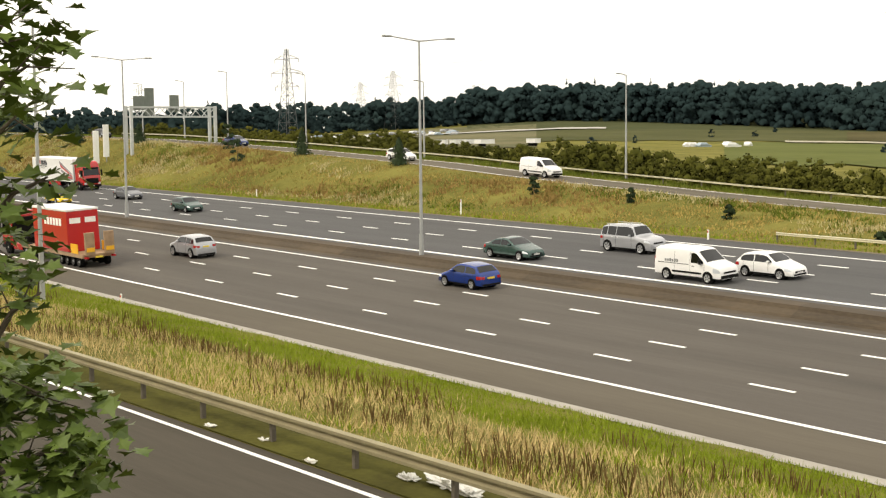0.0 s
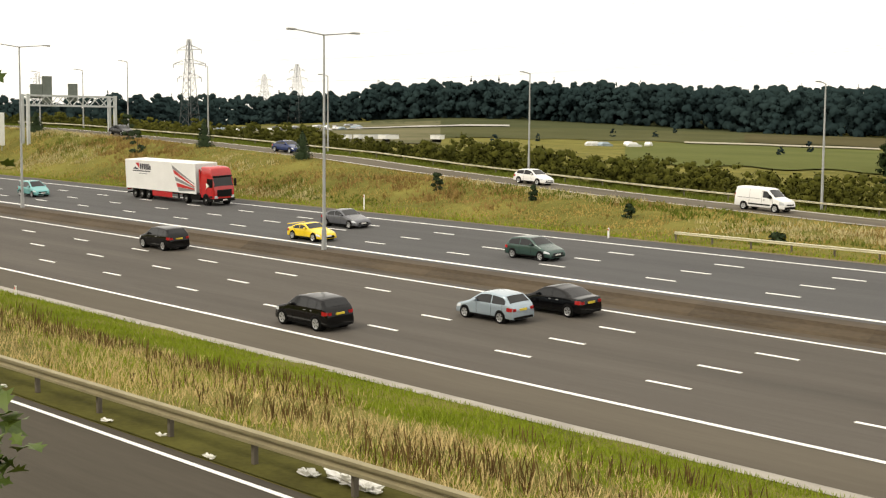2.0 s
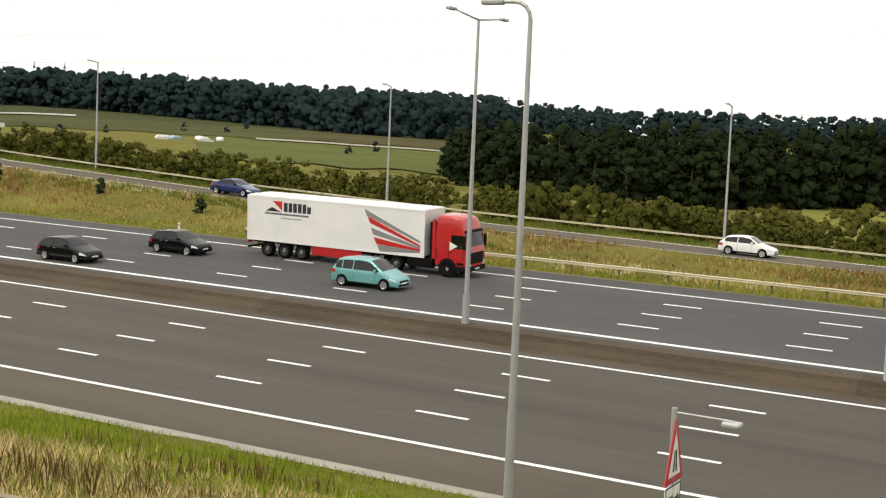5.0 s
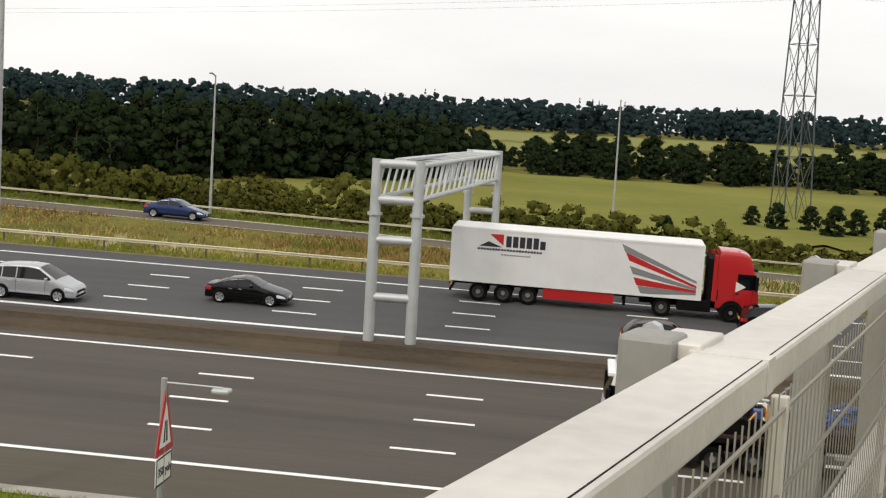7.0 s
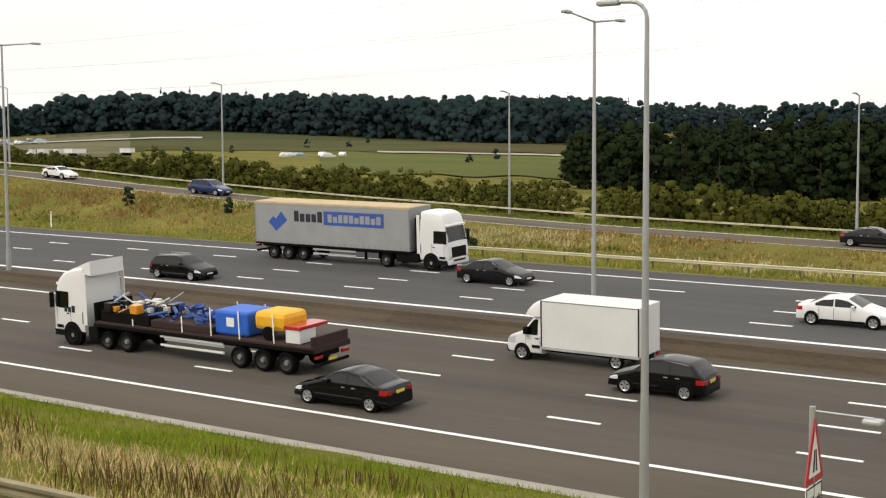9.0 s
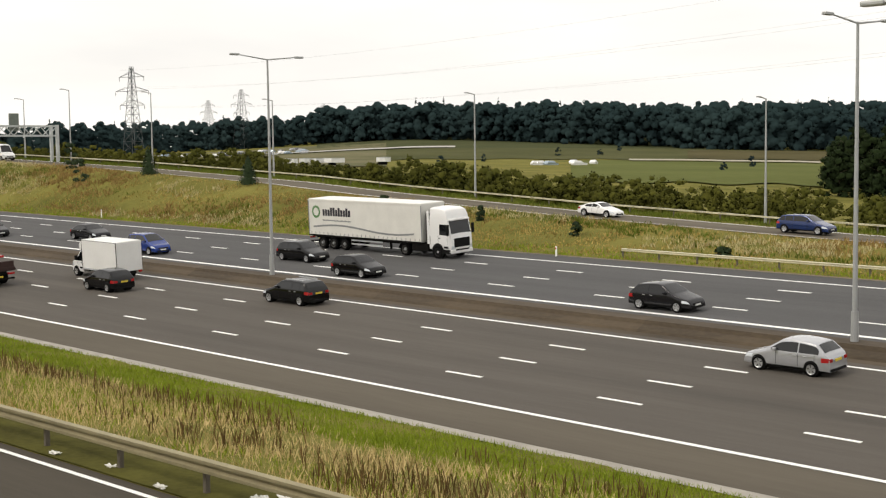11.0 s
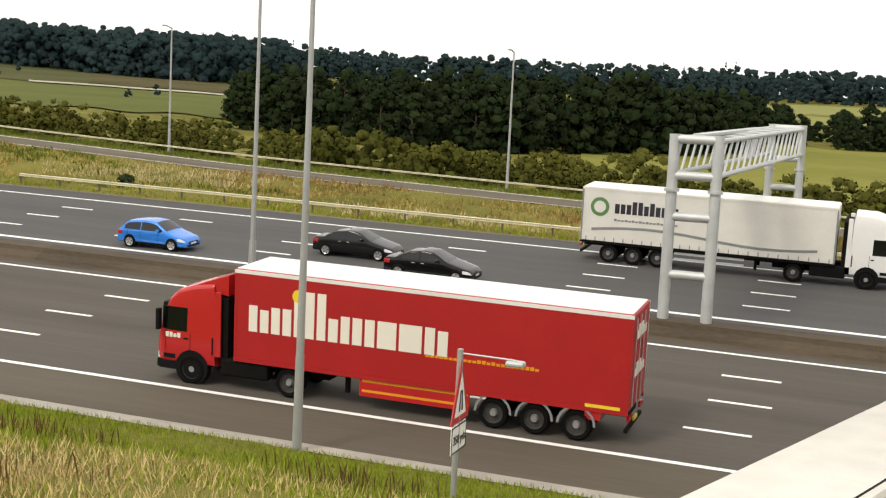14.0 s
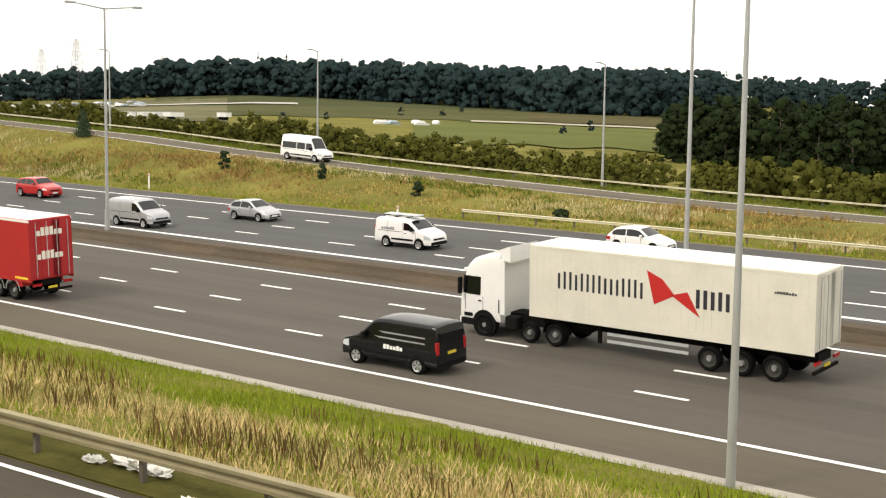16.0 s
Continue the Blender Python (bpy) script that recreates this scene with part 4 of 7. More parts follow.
single_lamp(-15.85, 34.2, 14.1, "tall grey swan-neck lamp post on the near verge", 1.1, swan=True, r=0.12)
single_lamp(-69.0, 27.6, 16.6, "tall grey swan-neck lamp post among the verge grass", 1.1, swan=True, r=0.12)
for x, z in ((-208, 19.3), (-193, 19.2), (-179, 20.1), (-157, 18.8), (-130, 16.8), (-95.6, 16.2), (-60.7, 14.45), (-29.5, 13.5)):
    single_lamp(x, 102, z, "slim pale single-arm lamp post behind the far slip road", 1.2, -1, 0.11)
single_lamp(3.8, 165, 15.0, "slim pale lamp post standing in the field", 1.2, -1, 0.14)


def near_gantry():
    """Portal gantry: two ladder legs and a latticed box beam across the far carriageway."""
    root = tagged(thing("gantry"), "galvanised tubular sign gantry spanning the far carriageway", "gantry")
    ya, yb = 56.0, 82.0
    for y, xs, z0, z1 in ((ya, (-8.9, -7.05), road_z(-8, 56) + 0.2, 8.85), (yb, (-7.2, -5.4), road_z(-6, 78) + 0.2, 9.15)):
        for x in xs:
            part("leg", tube((x, y, z0), (x, y, z1), 0.25, 0.23, 12), MAT_STEEL, root, smooth=True)
            part("flange", tube((x, y, 6.42), (x, y, 6.54), 0.33, n=12), MAT_STEEL, root)
            part("base_plate", box((x - 0.4, y - 0.4, z0 - 0.05), (x + 0.4, y + 0.4, z0 + 0.06)), MAT_STEEL, root)
        for z in (z1 - 0.2, 7.1, 5.35, 2.85):
            part("rung", tube((xs[0], y, z), (xs[1], y, z), 0.20, n=10), MAT_STEEL, root, smooth=True)
    for (xa, xb) in ((-8.9, -7.2), (-7.05, -5.4)):
        for za, zb in ((8.62, 8.92), (7.15, 7.4)):
            part("chord", tube((xa, ya, za), (xb, yb, zb), 0.12, n=8), MAT_STEEL, root)
        n = 17
        for i in range(n):
            t0, t1 = i / n, (i + 1) / n
            p = Vector((xa + (xb - xa) * t0, ya + (yb - ya) * t0, 7.15 + 0.25 * t0))
            q = Vector((xa + (xb - xa) * t1, ya + (yb - ya) * t1, 8.62 + 0.30 * t1))
            part("lattice_brace", tube(p, q, 0.06, n=6), MAT_STEEL, root)
    for i in range(14):
        t = (i + 0.5) / 14
        x, y, z = -8.9 + 1.7 * t, ya + 26 * t, 8.62 + 0.3 * t
        part("cross_brace", tube((x, y, z), (x + 1.85, y + (0.9 if i % 2 else -0.9), z), 0.05, n=6), MAT_STEEL, root)
    part("cable_tray", box((-8.2, 56.4, 8.78), (-7.7, 81.5, 8.9)), MAT_STEEL, root)
    cab = tagged(thing("control_cabinet", pose(-6.3, 82.2, road_z(-6, 78) + 0.2)), "grey-green steel control cabinet between the gantry legs", "cabinet")
    part("body", box((-0.62, -0.4, 0), (0.62, 0.4, 2.1), 0.03), MAT_CABINET, cab)
    part("door", box((-0.56, -0.43, 0.1), (0.56, -0.39, 2.0), 0.01), MAT_CABINET, cab)
    part("notice", box((0.05, -0.45, 1.45), (0.35, -0.43, 1.75)), MAT_LINE, cab)


MAT_CABINET = material("cabinet_green_grey", (0.13, 0.15, 0.13), 0.6, vary=0.2, scale=2)
near_gantry()


def far_gantry():
    root = tagged(thing("sign_gantry"), "distant grey lattice gantry carrying message signs", "gantry")
    x, y0, y1 = -180.0, 86.0, 99.9
    for y in (y0, y1):
        for dx in (-0.9, 0.9):
            part("leg", box((x + dx - 0.2, y - 0.2, 6), (x + dx + 0.2, y + 0.2, 14.9)), MAT_STEEL, root)
    for dx in (-0.9, 0.9):
        for z in (13.3, 14.7):
            part("chord", box((x + dx - 0.12, y0, z - 0.12), (x + dx + 0.12, y1, z + 0.12)), MAT_STEEL, root)
        for i in range(10):
            a, b = y0 + 1.39 * i, y0 + 1.39 * (i + 1)
            part("lattice_brace", tube((x + dx, a, 13.3 if i % 2 else 14.7), (x + dx, b, 14.7 if i % 2 else 13.3), 0.07, n=5), MAT_STEEL, root)
    for y, w, z0, z1 in ((90.0, 0.75, 13.6, 17.6), (88.3, 0.9, 14.3, 16.4), (94.1, 0.75, 14.0, 16.6)):
        part("message_sign", box((x - 1.3, y - w, z0), (x - 1.05, y + w, z1), 0.03), MAT_CABINET, root, "dark message panel")
    for y in (82.6, 84.2):
        sign = tagged(thing("marker_board", pose(-184, y, land(-184, y))), "tall white roadside board on the crest", "sign")
        part("board", box((-0.08, -0.45, 0.6), (0.08, 0.45, 5.4), 0.02), MAT_LINE, sign)
        part("post", box((-0.06, -0.06, -0.3), (0.06, 0.06, 0.7)), MAT_POLE, sign)


far_gantry()


def pylon(x, y, base, top, half, label, full=True):
    """Lattice transmission tower: four tapering legs, braces, three pairs of arms."""
    root = tagged(thing("pylon", pose(x, y, base, 0, 0, 20)), label, "pylon", "pylons")
    h = top - base
    r = 0.09
    waist = 0.16
    def w(t):
        return half * (1 - t) + half * waist * t if t < 0.75 else half * (0.25 + waist * 0.75) * (1 - (t - 0.75) / 0.25 * 0.55)
    ts = [0, 0.14, 0.26, 0.36, 0.45, 0.53, 0.60, 0.67, 0.74, 0.80, 0.86, 0.92, 1.0]
    sg = ((1, 1), (-1, 1), (-1, -1), (1, -1))
    for a, b in sg:
        part("leg", pipe([(a * w(t), b * w(t), h * t) for t in ts], r * 1.3), MAT_PYLON, root)
    for k in range(4):
        p, q = sg[k], sg[(k + 1) % 4]
        bm = bmesh.new()
        for t, u in zip(ts, ts[1:]):
            add_tube(bm, (p[0] * w(t), p[1] * w(t), h * t), (q[0] * w(u), q[1] * w(u), h * u), r * 0.6, n=4)
            add_tube(bm, (q[0] * w(t), q[1] * w(t), h * t), (p[0] * w(u), p[1] * w(u), h * u), r * 0.6, n=4)
            add_tube(bm, (p[0] * w(u), p[1] * w(u), h * u), (q[0] * w(u), q[1] * w(u), h * u), r * 0.6, n=4)
        part("lattice_face", bm, MAT_PYLON, root)
    for t, reach in ((0.62, 0.15), (0.76, 0.20), (0.90, 0.15)):
        for s in (1, -1):
            bm = bmesh.new()
            tip = Vector((s * h * reach, 0, h * t))
            for b in (1, -1):
                add_tube(bm, (s * w(t), b * w(t), h * t), tip, r * 0.7, n=4)
                add_tube(bm, (s * w(t), b * w(t), h * (t + 0.045)), tip, r * 0.7, n=4)
            arm = part("cross_arm", bm, MAT_PYLON, root)
            part("insulator", tube(tip, tip - Vector((0, 0, h * 0.04)), r * 1.2, n=6), MAT_PYLON, arm)
    return root


MAT_PYLON = material("pylon_steel", (0.075, 0.085, 0.09), 0.7, metal=0.2, vary=0.2, scale=1)


def polar(az, r):
    a = radians(az)
    return -r * math.sin(a), r * math.cos(a)


for az, r, el, half in ((57.76, 520, 3.72, 3.2), (54.6, 1000, 2.3, 5), (53.2, 900, 2.75, 5), (49.7, 1400, 2.1, 6), (64.0, 1100, 2.2, 5)):
    px_, py_ = polar(az, r)
    pylon(px_, py_, country_z(px_, py_) - 1, 10.21 + r * math.tan(radians(el)), half, "grey steel lattice pylon far beyond the fields")
pylon(30.7, 200, -1.2, 74, 2.2, "large grey lattice pylon standing at the field edge")


def wires():
    root = tagged(thing("power_line"), "thin dark sagging power cables between the pylons", "cable")
    for k, (z0, dx) in enumerate(((33, -7), (33, 7), (40, -10), (40, 10), (47, -7))):
        a, b = Vector((31.3 + dx, 200, z0)), Vector((-440 + dx, 277, z0 - 4))
        pts = [a.lerp(b, t / 24) - Vector((0, 0, 26 * (t / 24) * (1 - t / 24))) for t in range(25)]
        part("cable", pipe(pts, 0.011, 4), MAT_PYLON, root)
        a, b = Vector((31.3 + dx, 200, z0)), Vector((420 + dx, 130, z0 + 4))
        pts = [a.lerp(b, t / 24) - Vector((0, 0, 20 * (t / 24) * (1 - t / 24))) for t in range(25)]
        part("cable", pipe(pts, 0.011, 4), MAT_PYLON, root)


wires()


# ---- roadside signs and small things ----
def warning_sign():
    x, y = -9.4, 29.5
    g = land(x, y)
    root = tagged(thing("warning_sign", pose(x, y, g, 0, 0, 90)), "red-bordered warning triangle with distance plate on a grey post", "sign")
    top = 3.92 - g
    part("post", tube((0, 0.06, 0), (0, 0.06, top + 0.15), 0.075, n=10), MAT_POLE, root)
    part("second_post", box((0.2, 0.05, top - 2.0), (0.26, 0.12, top - 0.4)), MAT_POLE, root)
    part("red_border", slab([(-0.66, 0, top - 1.62), (0.66, 0, top - 1.62), (0, 0, top)], (0, -1, 0), 0.02), MAT_RED, root)
    part("triangle_face", slab([(-0.42, -0.012, top - 1.46), (0.42, -0.012, top - 1.46), (0, -0.012, top - 0.42)], (0, -1, 0), 0.006), MAT_LINE, root)
    for dx in (-0.1, 0.1):
        part("road_symbol", slab([(dx - 0.05, -0.02, top - 1.36), (dx + 0.05, -0.02, top - 1.36), (dx * 0.5 + 0.03, -0.02, top - 0.85), (dx * 0.5 - 0.03, -0.02, top - 0.85)], (0, -1, 0), 0.004), MAT_DARK_MARK, root)
    part("distance_plate", slab([(-0.55, 0, top - 2.35), (0.55, 0, top - 2.35), (0.55, 0, top - 1.68), (-0.55, 0, top - 1.68)], (0, -1, 0), 0.02), MAT_LINE, root, "white plate with dark border")
    for a in ((-0.55, -2.35, 0.55, -2.31), (-0.55, -1.72, 0.55, -1.68), (-0.55, -2.35, -0.51, -1.68), (0.51, -2.35, 0.55, -1.68)):
        part("plate_border", box((a[0], -0.014, top + a[1]), (a[2], -0.002, top + a[3])), MAT_DARK_MARK, root)
    txt = bpy.data.curves.new("plate_text", "FONT")
    txt.body, txt.size, txt.extrude, txt.align_x = "350 yds", 0.30, 0.004, "CENTER"
    o = new("plate_text", txt)
    txt.materials.append(MAT_DARK_MARK)
    o.parent = root
    o.matrix_basis = pose(0, -0.022, top - 2.13, 90, 0, 0)
    lamp = part("lamp_arm", tube((0, 0.06, top + 0.05), (0.0, -1.35, top + 0.02), 0.025, n=6), MAT_POLE, root)
    part("sign_lantern", box((-0.16, -1.55, top - 0.13), (0.16, -1.1, top + 0.01), 0.05), MAT_STEEL, lamp)


warning_sign()


def marker_post(x, y, h=1.0):
    root = tagged(thing("marker_post", pose(x, y, land(x, y) - 0.05)), "white plastic marker post on the verge", "marker post", "marker posts")
    part("post", box((-0.07, -0.04, 0), (0.07, 0.04, h), 0.015), MAT_LINE, root)
    part("reflector", box((-0.05, -0.05, h - 0.22), (0.05, -0.04, h - 0.08)), MAT_RED, root)


for x, y, h in ((-93.5, 77.6, 1.5), (-62.9, 75.9, 0.8), (-72.7, 33.9, 0.6), (-130, 77.6, 1.0)):
    marker_post(x, y, h)


def litter():
    rnd = random.Random(4)
    for k, (x, y, s) in enumerate(((-19.6, 15.9, 0.42), (-18.9, 15.8, 0.32), (-20.5, 15.6, 0.25), (-23.0, 14.9, 0.16), (-27.5, 15.0, 0.14), (-25.4, 15.2, 0.12), (-17.2, 15.1, 0.14), (-22, 16.4, 0.12), (-33, 15.0, 0.12))):
        bm = bmesh.new()
        bmesh.ops.create_icosphere(bm, subdivisions=4, radius=1)
        for v in bm.verts:
            n = noise.noise(v.co * 1.7 + Vector((k * 7, 0, 0))) * 1.1 + 0.7 * noise.noise(v.co * 4.5 + Vector((k * 3, 5, 0)))
            v.co = Vector((v.co.x * s * (1 + 0.9 * n), v.co.y * s * 0.5 * (1 + 1.0 * n), (v.co.z * 0.5 + 0.40) * s * 0.42 * (1 + 1.2 * n)))
        o = part("plastic_litter", bm, MAT_LITTER)
        o.location = (x, y, land(x, y) + 0.02)
        tagged(o, "crumpled white plastic sheet lying under the rail" if s > 0.3 else "small pale scrap of litter on the verge", "litter", "litter")


MAT_LITTER = material("dirty_plastic", (0.70, 0.69, 0.65), 0.5, vary=0.15, scale=3)
litter()


# ---- the bridge: deck and parapet beside the camera ----
U = Vector((1.29, 3.94, 0)).normalized()       # along the parapet, away from the camera
N = Vector((-U.y, U.x, 0))                     # outwards, over the motorway
P0 = Vector((-0.06, 1.245, 0))
RAIL_Z, DECK_Z = 9.86, 8.50
MAT_PARAPET = material("parapet_aluminium", (0.58, 0.555, 0.505), 0.5, metal=0.15, vary=0.22, scale=1.6, bump=0.1, bump_scale=60)
MAT_PARAPET_POST = material("parapet_post_grey", (0.30, 0.295, 0.27), 0.6, metal=0.2, vary=0.15, scale=3)
MAT_MESH = material("mesh_wire", (0.30, 0.285, 0.24), 0.5, metal=0.3, vary=0.1, scale=2)


def bridge():
    m = Matrix.Translation(P0) @ Matrix(((U.x, N.x, 0), (U.y, N.y, 0), (0, 0, 1))).to_4x4()
    deck = part("bridge_deck", box((-9.0, -9.0, DECK_Z - 1.0), (128, 0.22, DECK_Z)), MAT_DECK)
    deck.matrix_basis = m
    tagged(deck, "concrete bridge deck with a mossy grass edge", "bridge", kind="structure")
    root = tagged(thing("parapet", m), "pale metal bridge parapet with wire mesh infill", "parapet")
    for i in range(-3, 30):
        a, b = i * 1.95 + 1.06, (i + 1) * 1.95 + 1.05
        bm = bmesh.new()
        add_box(bm, (a, -0.066, RAIL_Z - 0.064), (b, 0.066, RAIL_Z), 0.008)
        part("top_rail", bm, MAT_PARAPET, root)
        part("lower_rail", box((a, -0.03, DECK_Z + 0.62), (b, 0.03, DECK_Z + 0.70), 0.008), MAT_PARAPET, root)
        part("bottom_rail", box((a, -0.03, DECK_Z + 0.10), (b, 0.03, DECK_Z + 0.17), 0.008), MAT_PARAPET, root)
        part("post", box((a - 0.05, 0.09, DECK_Z - 0.2), (a + 0.06, 0.19, RAIL_Z + 0.02), 0.01), MAT_PARAPET_POST, root)
        part("rail_bracket", box((a - 0.02, 0.05, RAIL_Z - 0.02), (a + 0.16, 0.14, RAIL_Z + 0.012), 0.004), MAT_PARAPET, root)
        part("rail_groove", box((a, -0.0575, RAIL_Z - 0.002), (b, -0.0555, RAIL_Z + 0.001)), MAT_BLACK, root)
        part("bolt", tube((a + 0.16, 0.18, RAIL_Z - 0.0), (a + 0.13, 0.18, RAIL_Z - 0.0), 0.02, n=8), MAT_STEEL, root)
        part("joint_plate", box((a - 0.035, -0.068, RAIL_Z - 0.06), (a + 0.025, 0.068, RAIL_Z + 0.002)), MAT_PARAPET, root)
        part("mesh_post", box((a - 0.008, -0.100, DECK_Z + 0.05), (a + 0.012, -0.070, RAIL_Z - 0.06), 0.003), MAT_PARAPET, root)
        bm = bmesh.new()
        n = 39 if i < 8 else 20
        for k in range(n):
            x = a + (b - a) * (k + 0.5) / n
            add_box(bm, (x - 0.0012, -0.0905, DECK_Z + 0.04), (x + 0.0012, -0.088, RAIL_Z - 0.05))
        for k in range(9):
            z = DECK_Z + 0.08 + (RAIL_Z - DECK_Z - 0.16) * k / 8
            add_box(bm, (a, -0.098, z - 0.003), (b, -0.092, z + 0.003))
        part("mesh_panel", bm, MAT_MESH, root, "welded wire mesh panel")


MAT_DECK = material("mossy_deck", (0.14, 0.13, 0.06), 0.95, vary=0.4, scale=2.5, second=(0.20, 0.19, 0.07), bump=0.5, bump_scale=12)
bridge()

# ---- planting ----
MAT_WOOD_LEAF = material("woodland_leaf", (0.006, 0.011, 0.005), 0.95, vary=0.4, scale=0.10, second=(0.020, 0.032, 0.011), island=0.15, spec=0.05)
# Distant woods: the blue of the aerial haze is mixed into the leaf colour.
MAT_HAZED_LEAF = material("hazed_woodland_leaf", (0.016, 0.030, 0.033), 0.95, vary=0.25, scale=0.02, second=(0.027, 0.045, 0.044), island=0.05, spec=0.0)
MAT_HEDGE = material("hedge_leaf", (0.014, 0.026, 0.005), 0.95, vary=0.45, scale=0.05, second=(0.085, 0.085, 0.016), island=0.15, spec=0.05)
MAT_CONIFER = material("conifer_needle", (0.020, 0.034, 0.012), 0.8, vary=0.3, scale=1, island=0.4, spec=0.2)
MAT_BARK = material("bark", (0.07, 0.055, 0.04), 0.9, vary=0.3, scale=4, bump=0.6, bump_scale=14)
MAT_GREEN_GRASS = material("green_grass", (0.125, 0.185, 0.008), 0.8, vary=0.35, scale=0.35, second=(0.23, 0.29, 0.022), island=0.4, spec=0.2)
MAT_DRY_GRASS = material("dry_grass", (0.25, 0.17, 0.055), 0.9, vary=0.4, scale=0.25, second=(0.60, 0.46, 0.22), island=0.6, spec=0.2)
MAT_WEED = material("trodden_weeds", (0.030, 0.040, 0.006), 0.9, vary=0.4, scale=0.5, second=(0.095, 0.10, 0.022), island=0.5, spec=0.2)
MAT_REED = material("dead_dock_stalk", (0.030, 0.020, 0.008), 0.95, vary=0.4, scale=1, second=(0.14, 0.085, 0.030), island=0.6, spec=0.2)
MAT_FAR_GRASS = material("far_verge_grass", (0.10, 0.115, 0.018), 0.9, vary=0.35, scale=0.16, second=(0.42, 0.31, 0.10), island=0.3, spec=0.2)
MAT_RUSSET = material("russet_grass", (0.22, 0.125, 0.035), 0.9, vary=0.35, scale=0.2, second=(0.30, 0.20, 0.07), island=0.4, spec=0.2)
MAT_FAR_GREEN = material("lush_bank_grass", (0.06, 0.10, 0.012), 0.9, vary=0.35, scale=0.2, second=(0.13, 0.16, 0.02), island=0.4, spec=0.2)
MAT_STRAW = material("bleached_straw", (0.44, 0.38, 0.20), 0.9, vary=0.2, scale=0.5, island=0.4, spec=0.2)
RNG = np.random.default_rng(11)


def leaf_faces(centres, size, spread=0.35):
    """Small four-cornered leaves at the centres, facing roughly outwards where a direction is given."""
    n = len(centres)
    a = RNG.normal(size=(n, 3))
    side = RNG.normal(size=(n, 3))
    if centres.shape[1] == 6:
        side = side * 0.55 + centres[:, 3:]
        a = np.cross(side, a)
        centres = centres[:, :3]
    a /= np.linalg.norm(a, axis=1, keepdims=True)
    b = np.cross(a, side)
    b /= np.linalg.norm(b, axis=1, keepdims=True)
    s = size * (1 + spread * RNG.uniform(-1, 1, (n, 1)))
    v = np.stack([centres - a * s, centres + b * s * 0.55, centres + a * s, centres - b * s * 0.55], 1).reshape(-1, 3)
    f = np.arange(4 * n).reshape(-1, 4)
    return v, f


def fast_mesh(name, v, f, mat):
    me = bpy.data.meshes.new(name)
    k = f.shape[1]
    me.vertices.add(len(v))
    me.vertices.foreach_set("co", np.asarray(v, dtype=np.float32).ravel())
    me.loops.add(f.size)
    me.loops.foreach_set("vertex_index", f.astype(np.int32).ravel())
    me.polygons.add(len(f))
    me.polygons.foreach_set("loop_start", np.arange(0, f.size, k, dtype=np.int32))
    me.polygons.foreach_set("loop_total", np.full(len(f), k, dtype=np.int32))
    me.materials.append(mat)
    me.update(calc_edges=True)
    me.validate()
    return me


def crown_points(n, height, radius, lumps, low=0.2, fat=(0.28, 0.5)):
    """Points over the lumpy shell of a crown."""
    cs = []
    for _ in range(lumps):
        t = RNG.uniform(low, 0.95)
        r = radius * math.sin(math.pi * min(1, 0.25 + 0.72 * t)) * RNG.uniform(0.35, 0.95)
        a = RNG.uniform(0, 2 * math.pi)
        cs.append((r * math.cos(a), r * math.sin(a), height * t, radius * RNG.uniform(*fat)))
    cs = np.array(cs)
    pick = RNG.integers(0, lumps, n)
    d = RNG.normal(size=(n, 3))
    d /= np.linalg.norm(d, axis=1, keepdims=True)
    d[:, 2] = np.abs(d[:, 2]) * 0.9 - 0.25
    return np.hstack([cs[pick, :3] + d * cs[pick, 3:4] * RNG.uniform(0.72, 1.22, (n, 1)), d]), cs


GOLD = (1 + 5 ** 0.5) / 2
CORE_V = np.array([(s * a, t * b, 0) for s in (-1, 1) for t in (-1, 1) for a, b in ((1, GOLD),)] + [(0, s, t * GOLD) for s in (-1, 1) for t in (-1, 1)] + [(s * GOLD, 0, t) for s in (-1, 1) for t in (-1, 1)]) / math.hypot(1, GOLD)
CORE_F = np.array([f for f in itertools.combinations(range(12), 3) if all(np.linalg.norm(CORE_V[a] - CORE_V[b]) < 1.2 for a, b in itertools.combinations(f, 2))])
CORE_F = np.array([f if np.dot(np.cross(CORE_V[f[1]] - CORE_V[f[0]], CORE_V[f[2]] - CORE_V[f[0]]), CORE_V[f[0]]) > 0 else f[::-1] for f in CORE_F])


def crown_mesh(name, pts, lumps, size, mat, fill=0.78, rise=0.58):
    """Leaves over the dense inner twigs of each lump, as one mesh."""
    v, f = leaf_faces(pts, size)
    f = np.concatenate([f[:, :3], f[:, (0, 2, 3)]])
    m = len(lumps)
    r = lumps[:, 3].reshape(m, 1, 1) * RNG.uniform(fill - 0.2, fill + 0.12, (m, 12, 1))
    cv = (lumps[:, None, :3] + CORE_V[None] * r * np.array((1, 1, 0.85))).reshape(-1, 3)
    cf = (CORE_F[None] + (12 * np.arange(m)).reshape(m, 1, 1)).reshape(-1, 3) + len(v)
    me = fast_mesh(name, np.concatenate([v, cv]), np.concatenate([f, cf]), mat)
    me.polygons.foreach_set("use_smooth", np.ones(len(me.polygons), dtype=bool))
    out = np.concatenate([np.repeat(pts[:, 3:], 4, 0), np.tile(CORE_V, (m, 1))]) * (1 - rise) + np.array((0, 0, rise))
    out /= np.linalg.norm(out, axis=1, keepdims=True) + 1e-6
    me.normals_split_custom_set_from_vertices(out.tolist())
    return me


